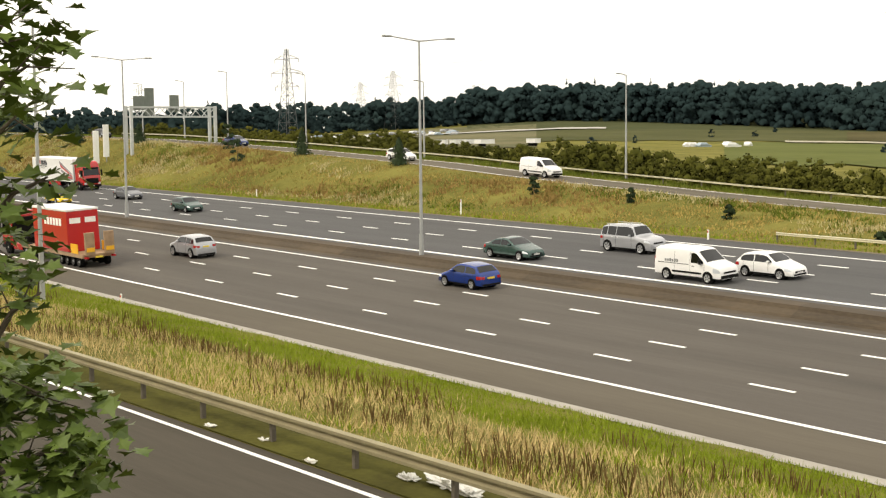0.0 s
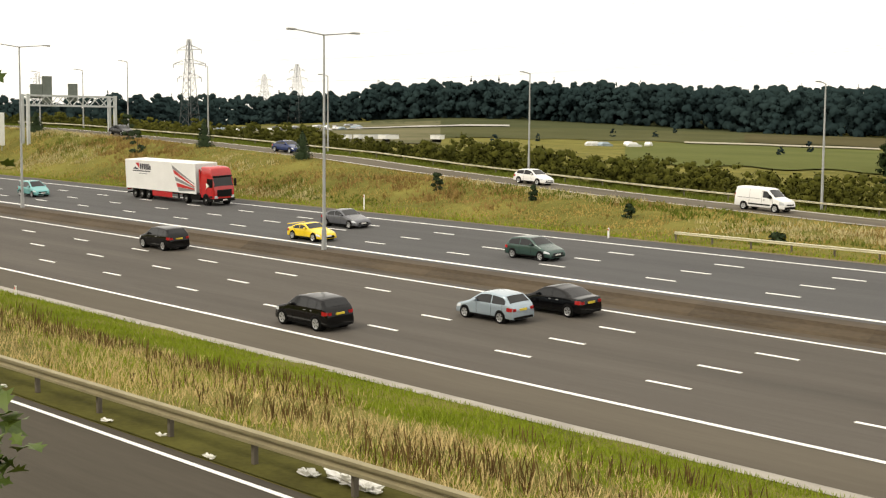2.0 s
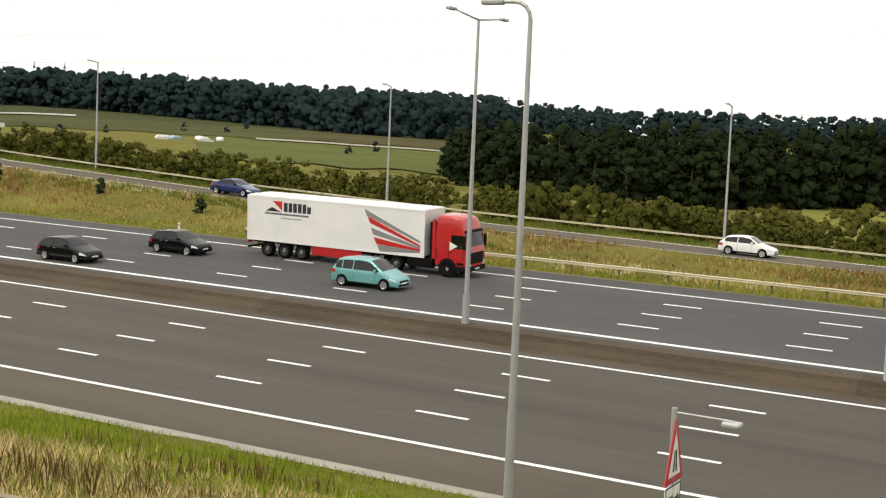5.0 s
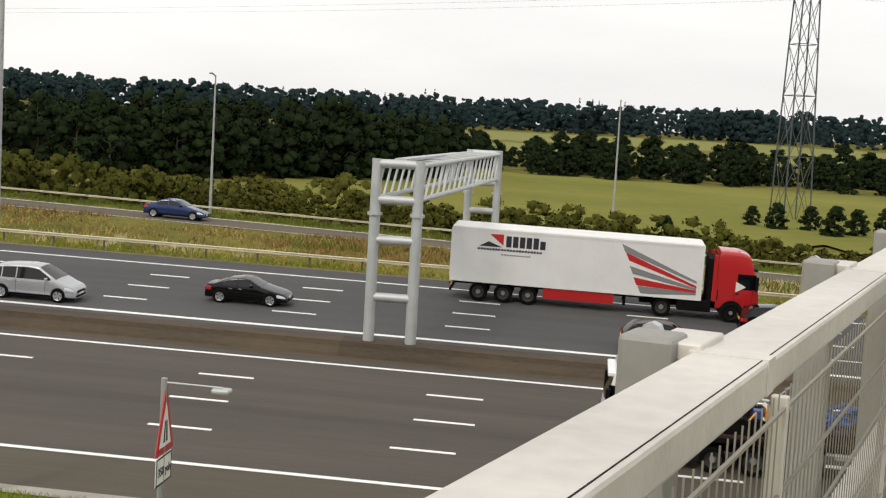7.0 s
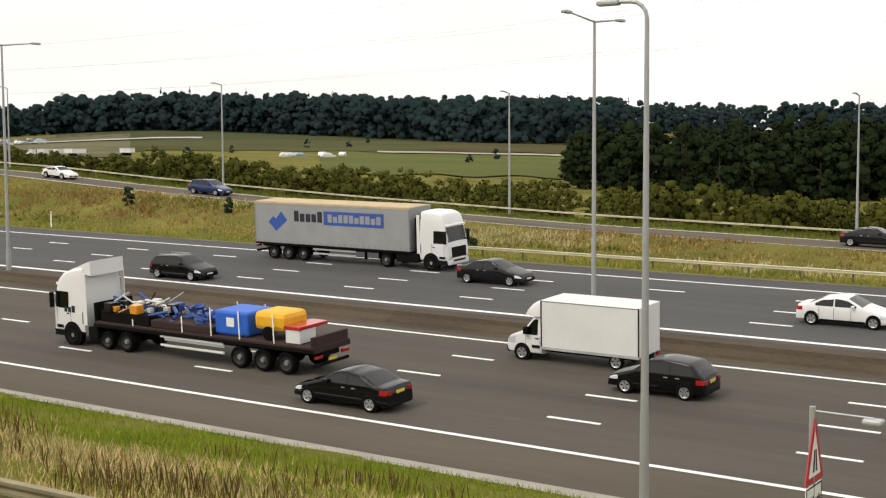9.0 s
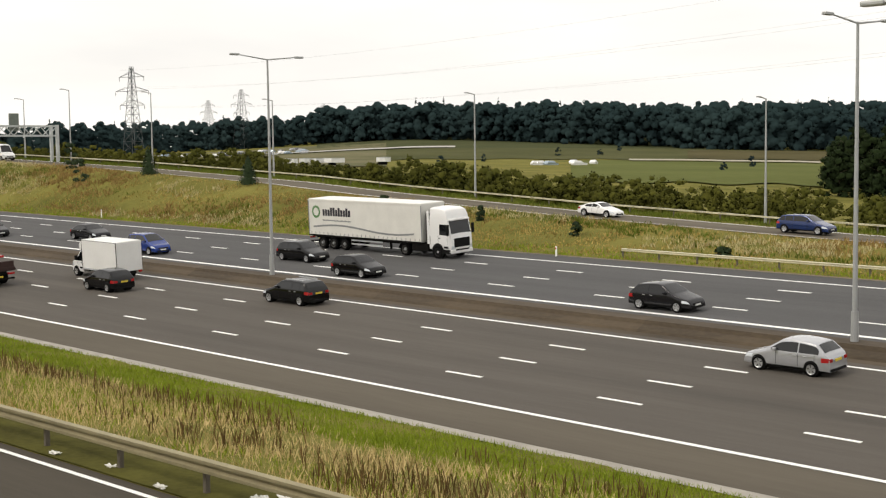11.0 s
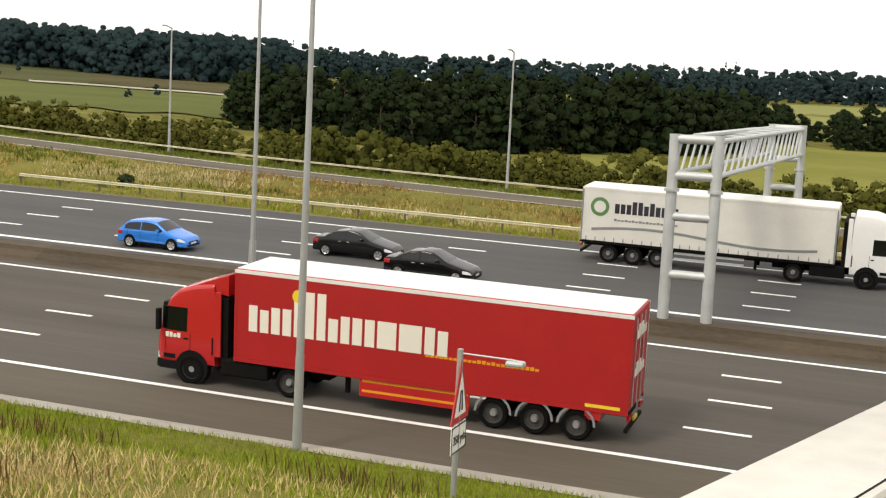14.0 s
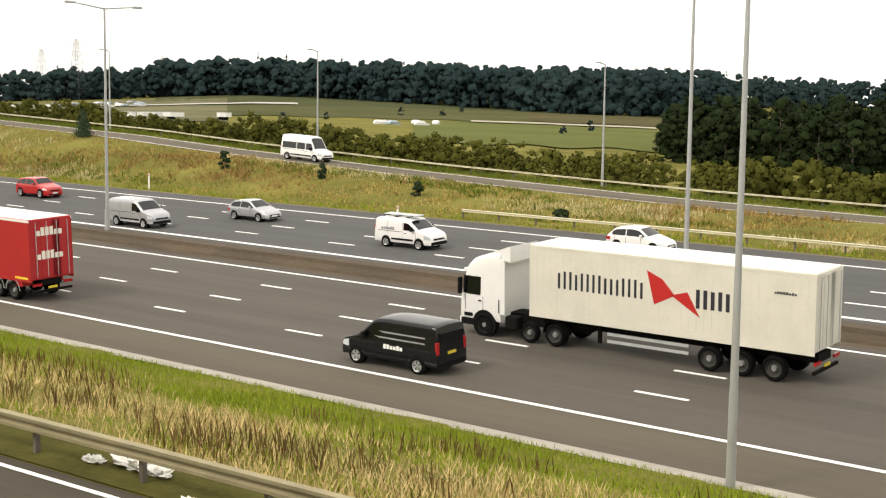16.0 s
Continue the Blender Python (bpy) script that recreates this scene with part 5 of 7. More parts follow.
def tree_kind(height, radius, leaves, size, mat, lumps=26):
    root = thing("tree")
    bm = bmesh.new()
    add_tube(bm, (0, 0, -0.5), (0.1, 0, height * 0.35), height * 0.022, height * 0.016, 8)
    add_tube(bm, (0.1, 0, height * 0.35), (0.0, 0.2, height * 0.85), height * 0.016, 0.03, 6)
    for i in range(7):
        a = i * 2.4
        z = height * (0.25 + 0.08 * i)
        add_tube(bm, (0.05, 0, z), (radius * 0.7 * math.cos(a), radius * 0.7 * math.sin(a), z + height * 0.14), height * 0.009, 0.02, 5)
    part("trunk", bm, MAT_BARK, root)
    crown = new("crown", crown_mesh("crown", *crown_points(leaves, height, radius, lumps, 0.03, (0.17, 0.32)), size, mat))
    crown.parent = root
    return root


def woods():
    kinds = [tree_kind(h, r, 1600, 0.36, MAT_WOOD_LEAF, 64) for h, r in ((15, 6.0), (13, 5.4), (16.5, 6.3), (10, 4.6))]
    for k in kinds:
        tagged(k, "dark green broadleaf tree at the wood's edge", "tree", "woodland trees")
    rnd = random.Random(21)
    used = set()
    def put(k, x, y, s=1.0):
        z = land(x, y)
        m = pose(x, y, z, 0, 0, rnd.uniform(0, 360)) @ Matrix.Scale(s, 4)
        if k not in used:
            used.add(k)
            kinds[k].matrix_basis = m
        else:
            o = copy_thing(kinds[k], pose(0, 0, 0))
            o.matrix_basis = m
    for i in range(125):
        az = rnd.uniform(6.0, 28.0)
        edge = np.interp(az, (6, 14, 22, 28), (250, 205, 190, 215))
        r = edge + rnd.random() ** 1.4 * 95
        x, y = polar(az, r)
        put(rnd.randrange(3), x, y, rnd.uniform(0.8, 1.1) * np.interp(az, (6, 12, 20, 28), (0.74, 0.80, 0.72, 0.66)))
    for i in range(130):
        az = rnd.uniform(-16, 7.0)
        r = rnd.uniform(325, 385)
        x, y = polar(az, r)
        put(rnd.choice((0, 1, 3)), x, y, rnd.uniform(0.52, 0.78))
    for az, r, s in ((-8.2, 178, 0.36), (-9.6, 180, 0.34), (-7.2, 182, 0.28), (-11.5, 176, 0.36), (-3.6, 140, 0.30), (-10.6, 172, 0.40), (-12.6, 185, 0.36)):
        x, y = polar(az, r)
        put(3, x, y, s)


woods()


def far_woods(name, label, az0, az1, r0, r1, n, h, per=150, size=1.5, base=country_z):
    pts, cores = [], []
    for _ in range(n):
        az = RNG.uniform(az0, az1)
        near = r0(az) if callable(r0) else r0
        r = near + (r1 - near) * RNG.uniform(0, 1) ** 1.5
        x, y = polar(az, r)
        k = h * RNG.uniform(0.75, 1.15)
        p, c = crown_points(per, k, k * RNG.uniform(0.40, 0.55), 15, 0.02, (0.16, 0.30))
        if RNG.random() < 0.035:
            t = RNG.uniform(0.05, 1, per)
            a = RNG.uniform(0, 6.28, per)
            rr = (1 - t) * k * 0.22
            p = np.stack([rr * np.cos(a), rr * np.sin(a), t * k * 1.12, np.cos(a), np.sin(a), 0.4 + 0 * t], 1)
            c = np.array([(0, 0, k * u, k * (0.22 - 0.18 * u)) for u in (0.1, 0.25, 0.4, 0.55, 0.7, 0.85, 1.0)])
        p[:, :3] += np.array((x, y, base(x, y)))
        c[:, :3] += np.array((x, y, base(x, y)))
        cores.append(c)
        pts.append(p)
    ob = new(name, crown_mesh(name, np.concatenate(pts), np.concatenate(cores), size, MAT_HAZED_LEAF, 0.92, 0.78))
    return tagged(ob, label, "woodland", kind="stuff")


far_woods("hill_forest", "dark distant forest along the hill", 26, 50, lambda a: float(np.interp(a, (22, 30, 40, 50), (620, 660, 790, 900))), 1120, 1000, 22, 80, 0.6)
far_woods("far_forest", "distant belt of trees with blue-green haze in its colour", 44, 74, 900, 1250, 640, 20, 80, 0.7)
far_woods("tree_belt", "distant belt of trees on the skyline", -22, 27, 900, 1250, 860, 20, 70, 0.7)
far_woods("field_trees", "small dark trees dotting the fields", 30, 60, 330, 620, 12, 3.2, 90, 0.4)


def hedge():
    """Scrub behind the far slip road, uneven in height."""
    pts, cores = [], []
    for _ in range(1250):
        x = RNG.uniform(-235, 34)
        y = 103.5 + RNG.uniform(0, 1) ** 1.3 * 26
        h = RNG.uniform(1.6, 4.2) * (0.75 + 0.5 * noise.noise((x * 0.05, y * 0.1, 3))) * float(np.interp(x, (-235, -120, -40, -5, 20), (0.75, 0.95, 1.15, 1.0, 0.6)))
        p, c = crown_points(150, h, h * 0.62, 11, 0.05, (0.18, 0.36))
        p[:, :3] += np.array((x, y, land(x, y) - 0.2))
        c[:, :3] += np.array((x, y, land(x, y) - 0.2))
        cores.append(c)
        pts.append(p)
    tagged(new("scrub_hedge", crown_mesh("scrub_hedge", np.concatenate(pts), np.concatenate(cores), 0.14, MAT_HEDGE, 0.7, 0.55)), "olive-green scrub and young trees behind the slip road", "hedge", kind="stuff")


hedge()


def bush(x, y, h, r, label, mat, leaves=600, cone=False):
    root = tagged(thing("bush", pose(x, y, land(x, y) - 0.05)), label, "bush", "verge bushes")
    part("stem", tube((0, 0, -0.1), (0, 0, h * 0.6), 0.05, 0.02, 6), MAT_BARK, root)
    if cone:
        t = RNG.uniform(0.02, 1, leaves)
        a = RNG.uniform(0, 6.28, leaves)
        rr = (1 - t) ** 0.8 * r * RNG.uniform(0.6, 1.1, leaves)
        p = np.stack([rr * np.cos(a), rr * np.sin(a), t * h, np.cos(a), np.sin(a), 0.4 + 0 * t], 1)
        c = np.array([(0, 0, h * u, r * (1.0 - u) ** 0.8) for u in (0.15, 0.35, 0.55, 0.75)])
    else:
        p, c = crown_points(leaves, h, r, 14, 0.0)
    o = new("foliage", crown_mesh("foliage", p, c, 0.13, mat))
    o.parent = root


for x, y, h, r, c in ((-92.6, 86, 1.9, 0.6, 0), (-80.5, 86.5, 1.5, 0.4, 0), (-68, 84.5, 1.2, 0.5, 0), (-158, 90, 3.6, 1.2, 0), (-149.5, 86.5, 3.0, 1.0, 0),
                      (-141, 91, 3.4, 1.2, 1), (-120, 90.5, 3.2, 1.3, 1), (-185, 90, 3.0, 1.4, 1), (-203, 88, 3.2, 1.6, 1), (-52, 81.5, 0.7, 0.6, 0)):
    bush(x, y, h, r, "dark young conifer on the grassy slope" if c else "dark leafy bush on the grassy slope", MAT_CONIFER, 700, bool(c))


def blades(name, label, n, xr, yr, h, w, mat, lean=0.35, dens=None, heads=False, clump=1, xpow=1.0, loose=0.10):
    """Grass: tapering blades standing on the ground, leaning at random."""
    x = xr[0] + (xr[1] - xr[0]) * RNG.uniform(0, 1, n) ** xpow
    y = RNG.uniform(*yr, n)
    if dens:
        keep = np.array([dens(a, b) > RNG.random() for a, b in zip(x, y)])
        x, y = x[keep], y[keep]
    if clump > 1:
        x, y = np.repeat(x, clump) + RNG.normal(0, loose, len(x) * clump), np.repeat(y, clump) + RNG.normal(0, loose, len(y) * clump)
    n = len(x)
    z = np.array([land(a, b) for a, b in zip(x, y)]) - 0.06
    hh = RNG.uniform(*h, n)
    a = RNG.uniform(0, 2 * math.pi, n)
    dx, dy = np.cos(a) * w / 2, np.sin(a) * w / 2
    la = RNG.uniform(0, 2 * math.pi, n)
    lx, ly = np.cos(la) * hh * lean * RNG.random(n), np.sin(la) * hh * lean * RNG.random(n)
    if heads:
        v = np.stack([np.stack([x - dx * .3, y - dy * .3, z], 1), np.stack([x + dx * .3, y + dy * .3, z], 1), np.stack([x + lx * .6 + dx, y + ly * .6 + dy, z + hh * .7], 1), np.stack([x + lx, y + ly, z + hh], 1), np.stack([x + lx * .6 - dx, y + ly * .6 - dy, z + hh * .7], 1)], 1).reshape(-1, 3)
        f = np.arange(5 * n).reshape(-1, 5)
    else:
        v = np.stack([np.stack([x - dx, y - dy, z], 1), np.stack([x + dx, y + dy, z], 1), np.stack([x + lx, y + ly, z + hh], 1)], 1).reshape(-1, 3)
        f = np.arange(3 * n).reshape(-1, 3)
    return tagged(new(name, fast_mesh(name, v, f, mat)), label, "grass", kind="stuff")


def border(x):
    return 26.8 + 2.2 * noise.noise((x * 0.12, 5, 0)) + 0.8 * noise.noise((x * 0.5, 9, 0))


blades("green_verge_grass", "short bright green grass beside the kerb", 80000, (-95, 2), (25.5, 34.35), (0.10, 0.26), 0.05, MAT_GREEN_GRASS, 0.6, lambda x, y: 1.0 if y > border(x) else 0.25, xpow=0.8)
blades("dry_verge_grass", "tall straw-coloured grass on the near verge", 60000, (-95, 2), (16.5, 30), (0.12, 0.42), 0.045, MAT_DRY_GRASS, 0.9, lambda x, y: (0.95 if y < border(x) + 0.5 else 0.05) * min(1, 0.7 + 0.9 * noise.noise((x * 0.15, y * 0.15, 7))), xpow=0.8)
blades("green_undergrowth", "patches of green weeds among the dry grass", 42000, (-95, 2), (18.0, 30), (0.12, 0.36), 0.05, MAT_GREEN_GRASS, 0.9, lambda x, y: 2.2 * noise.noise((x * 0.12, y * 0.2, 3)) + 0.30, xpow=0.8)
blades("dead_dock_stalks", "dark brown seed stalks standing in the dry grass", 6500, (-80, 2), (17.2, 29), (0.3, 0.8), 0.034, MAT_REED, 0.4, lambda x, y: 2.6 * noise.noise((x * 0.22, y * 0.22, 12)) - 0.15, heads=True, clump=2, xpow=0.8)
blades("rail_side_weeds", "low weeds between the slip road and the rail", 44000, (-80, 3), (14.9, 16.6), (0.03, 0.09), 0.07, MAT_WEED, 1.0, lambda x, y: 0.8 + noise.noise((x * 0.3, y * 0.3, 5)))
blades("far_verge_grass", "tawny rough grass on the far bank", 70000, (-235, 25), (77.2, 92.4), (0.08, 0.3), 0.15, MAT_FAR_GRASS, 0.7, lambda x, y: 0.75)
blades("far_verge_green", "greener grass along the foot of the far bank", 30000, (-235, 25), (76.5, 81.5), (0.12, 0.35), 0.12, MAT_GREEN_GRASS, 0.7, lambda x, y: min(1, max(0.1, (81.5 - y) / 4)) * 0.8)
blades("russet_bank_grass", "russet patches of dead grass on the far bank", 6500, (-235, 25), (79.5, 92.2), (0.2, 0.6), 0.14, MAT_RUSSET, 0.9, lambda x, y: 3.0 * noise.noise((x * 0.04, y * 0.12, 31)) + 0.05, clump=9, loose=0.35)
blades("green_bank_patches", "green patches among the tawny grass", 5000, (-235, 25), (79.5, 92.2), (0.15, 0.5), 0.15, MAT_FAR_GREEN, 0.9, lambda x, y: 3.4 * noise.noise((x * 0.045, y * 0.14, 77)) - 0.1, clump=9, loose=0.35)
blades("pale_straw_tufts", "pale straw tufts on the far bank", 2600, (-235, 25), (79, 92), (0.2, 0.55), 0.13, MAT_STRAW, 0.8, lambda x, y: 2.6 * noise.noise((x * 0.05, y * 0.16, 55)) - 0.1, clump=16, loose=0.4)
blades("slip_bank_grass", "dull grass beside the far slip road", 26000, (-235, 25), (99.8, 104.5), (0.15, 0.45), 0.14, MAT_FAR_GREEN, 0.7)


# ---- fields ----
def field(name, label, az0, az1, r0, r1, colour, second, lift=0.25):
    m = material(name + "_crop", colour, 1.0, vary=0.2, scale=0.02, second=second, bump=0.2, bump_scale=1, spec=0.02)
    n, k = 24, 14
    verts, faces = [], []
    for j in range(k + 1):
        for i in range(n + 1):
            az = az0 + (az1 - az0) * i / n
            r = r0 + (r1 - r0) * j / k + 6 * math.sin(az * 1.7 + j)
            x, y = polar(az, r)
            verts.append((x, y, land(x, y) + lift))
    for j in range(k):
        for i in range(n):
            q = j * (n + 1) + i
            faces.append((q, q + 1, q + n + 2, q + n + 1))
    return tagged(new(name, mesh_from(name, verts, faces, m, True)), label, "field", kind="structure")


field("stubble_field", "yellow-green open field behind the gantry", -18, 13, 150, 318, (0.14, 0.16, 0.036), (0.22, 0.21, 0.055))
field("meadow", "dull green meadow on the slope", 28.6, 47, 486, 700, (0.055, 0.064, 0.025), (0.095, 0.095, 0.042))
field("bright_meadow", "fresh green strip of pasture", 28.3, 39, 250, 470, (0.085, 0.105, 0.030), (0.125, 0.135, 0.045))
field("ploughed_field", "brownish field below the forest", 28, 34, 500, 640, (0.060, 0.055, 0.025), (0.10, 0.088, 0.042), 0.5)
field("heath", "grey-green rough land below the forest", 33, 50, 690, 900, (0.050, 0.062, 0.028), (0.080, 0.085, 0.040))
field("pale_field", "pale straw fields on the far hill", -16, 8, 520, 860, (0.30, 0.27, 0.12), (0.20, 0.22, 0.07))
field("field_track", "pale dry track along the pasture", 28.5, 36.5, 471, 482, (0.36, 0.33, 0.24), (0.44, 0.41, 0.32), 0.6)
field("rough_land", "pale rough land beyond the slip road", 47, 62, 380, 860, (0.085, 0.095, 0.045), (0.17, 0.155, 0.09))
field("grey_track", "pale grey track climbing the slope", 44, 52.5, 700, 722, (0.42, 0.41, 0.38), (0.5, 0.48, 0.44), 0.8)


def far_clutter():
    """Parked trailers, cars and sheds, tiny beyond the scrub."""
    rnd = random.Random(5)
    spec = [(rnd.uniform(47.0, 51.5), rnd.uniform(395, 420), (4.2, 2.0, 1.3), 0) for _ in range(9)]
    spec += [(rnd.uniform(38.0, 41.0), rnd.uniform(360, 400), (4.2, 1.8, 1.5), 1) for _ in range(6)]
    spec += [(rnd.uniform(50.5, 60.0), rnd.uniform(640, 780), (4.4, 1.9, 1.6), 2) for _ in range(60)]
    for az, r, (l, w, h), k in spec:
        x, y = polar(az, r)
        z = land(x, y) + 0.4
        if k == 0:
            o = tagged(thing("parked_trailer", pose(x, y, z, 0, 0, rnd.uniform(0, 180))), "white trailer parked far off in the scrub", "trailer", "parked trailers")
            part("body", box((-l / 2, -w / 2, 0.9), (l / 2, w / 2, h + 0.9), 0.05), PAINT["box_white"], o)
            part("roof", box((-l / 2 - 0.05, -w / 2 - 0.05, h + 0.9), (l / 2 + 0.05, w / 2 + 0.05, h + 1.0)), MAT_STEEL, o)
            part("wheel", tube((-1, -w / 2, 0.45), (-1, w / 2, 0.45), 0.45, n=10), MAT_TYRE, o)
        else:
            o = tagged(thing("parked_car", pose(x, y, z, 0, 0, rnd.uniform(0, 180))), "tiny parked car far beyond the fields", "car", "far parked cars")
            half = w / 2
            prof = [(l / 2 - 0.1, 0.3), (l / 2, 0.5), (l / 2, 0.7), (l / 2 - 0.3, 0.8), (l / 2 - 1.1, 0.95), (l / 2 - 1.8, h), (l / 2 - 2.3, h), (-l / 2 + 0.7, h), (-l / 2 + 0.5, h - 0.1), (-l / 2 + 0.1, 1.0), (-l / 2, 0.8), (-l / 2, 0.5), (-l / 2 + 0.1, 0.3)]
            part("body", shell(prof, half, 0.95, 4, 9, 0.3, 0.92, 0), PAINT[rnd.choice(("white", "silver", "white", "grey", "pale_blue"))], o)
            pane_across("windscreen", o, prof[4], prof[5], half, 0.95, 0.3)


far_clutter()


# ---- the tree beside the footway ----
def maple(x, y):
    z = 8.4
    root = tagged(thing("tree", pose(x, y, z)), "young maple with lobed green and bronze leaves", "tree")
    bm = bmesh.new()
    add_tube(bm, (0, 0, -0.4), (0.05, 0, 1.5), 0.06, 0.045, 8)
    add_tube(bm, (0.05, 0, 1.5), (0.0, 0.1, 3.4), 0.045, 0.02, 8)
    part("trunk", bm, MAT_BARK, root)
    rnd = random.Random(8)
    ends = []
    for k, (z0, dx, dy, dz) in enumerate(BRANCHES):
        a, b = Vector((0.03, 0, z0)), Vector((dx, dy, z0 + dz))
        mid = a.lerp(b, 0.5) + Vector((0, 0, 0.05))
        bm = bmesh.new()
        add_tube(bm, a, mid, 0.016, 0.010, 6)
        add_tube(bm, mid, b, 0.010, 0.004, 6)
        twigs = []
        for j in range(5):
            t = 0.35 + 0.15 * j
            p = a.lerp(b, t) + Vector((0, 0, 0.05 * (1 - abs(2 * t - 1))))
            q = p + Vector((rnd.uniform(-0.18, 0.18), rnd.uniform(-0.18, 0.18), rnd.uniform(-0.10, 0.16)))
            add_tube(bm, p, q, 0.004, 0.002, 5)
            twigs += [p.lerp(q, 0.5), q]
        branch = part("branch", bm, MAT_BARK, root)
        ends.append((branch, twigs + [b, mid.lerp(b, 0.6)]))
    lobes = ((0, 0), (0.30, 0.10), (0.42, 0.38), (0.55, 0.22), (0.72, 0.42), (0.80, 0.16), (1.0, 0.0))
    outline = [(u, w) for u, w in lobes] + [(u, -w) for u, w in lobes[-2:0:-1]]
    for branch, places in ends:
        v, f = [], []
        for p in places:
            for _ in range(4 if p.z > 0.95 else 12):
                c = p + Vector((rnd.gauss(0, 0.07), rnd.gauss(0, 0.07), rnd.gauss(0, 0.05)))
                s = rnd.uniform(0.07, 0.13)
                m = Euler((rnd.uniform(-0.7, 0.7), rnd.uniform(-0.7, 0.5), rnd.uniform(0, 6.28))).to_matrix()
                k = len(v)
                v += [tuple(c + m @ Vector((u * s, w * s, 0.25 * abs(w) * s - 0.15 * u * u * s))) for u, w in outline]
                f.append(tuple(range(k, k + len(outline))))
        o = new("foliage", mesh_from("foliage", v, f, MAT_MAPLE))
        o["kind"] = "stuff"
        o.parent = branch


MAT_MAPLE = material("maple_leaf", (0.045, 0.095, 0.014), 0.55, vary=0.4, scale=6, second=(0.085, 0.125, 0.02), island=0.5, spec=0.3)
BRANCHES = [(0.35, 0.50, 0.10, 0.05), (0.25, 0.42, -0.1, -0.05), (0.55, 0.45, 0.25, 0.12), (0.45, 0.55, -0.02, 0.0), (0.75, 0.30, 0.1, 0.15), (0.15, 0.45, 0.1, -0.05),
         (1.0, 0.22, 0.15, 0.25), (1.25, 0.18, 0.0, 0.2), (1.45, 0.20, 0.2, 0.22), (1.65, 0.30, 0.05, 0.24), (1.85, 0.32, 0.1, 0.22), (2.05, 0.34, 0.0, 0.15), (2.2, 0.30, 0.2, 0.22), (2.4, 0.25, 0.0, 0.2),
         (0.6, -0.5, 0.2, 0.2), (1.2, -0.4, -0.3, 0.2), (1.8, -0.4, 0.3, 0.2)]
maple(-4.86, 1.70)

# ---- the lorries and vans that carry markings ----
def lorry_white_red():
    o = artic("red", "box_white", skirt=PAINT["red"], tall=3.75, height=4.0)
    for s in (-1, 1):
        d = -s                       # reading direction on each side
        def X(u):                    # u metres from the rear on the seen side
            return -8.25 + u
        marks(o, s, X(2.9), X(5.1), 3.05, 3.65, 1.274, MAT_DARK_MARK, 6)
        marks(o, s, X(1.4), X(4.9), 2.82, 2.94, 1.274, MAT_DARK_MARK, 22, uneven=0.1)
        marks(o, s, X(2.7), X(4.3), 2.58, 2.66, 1.274, MAT_GREY_MARK, 12, uneven=0.1)
        flat_mark(o, s, [(X(2.05), 3.70), (X(2.8), 3.72), (X(2.8), 3.12)], 1.276, MAT_RED)
        flat_mark(o, s, [(X(1.5), 3.02), (X(2.0), 3.30), (X(2.75), 3.02)], 1.276, MAT_DARK_MARK)
        for k, (z0, z1, m) in enumerate(((3.75, 2.0, MAT_GREY_MARK), (3.3, 1.75, MAT_RED), (2.6, 1.62, MAT_GREY_MARK), (2.0, 1.5, MAT_RED), (1.55, 1.38, MAT_GREY_MARK))):
            flat_mark(o, s, [(X(9.1 + 0.25 * k), z0), (X(9.3 + 0.25 * k), z0 - 0.42), (X(13.2), z1 - 0.08), (X(13.2), z1 + 0.04)], 1.276, m, "stripe")
        flat_mark(o, s, [(7.0, 2.2), (7.55, 1.95), (7.0, 1.65)], 1.262, MAT_WHITE_MARK, "door_stripe")
    return tagged(o, "white box-trailer lorry with red cab, skirts and stripes", "lorry")


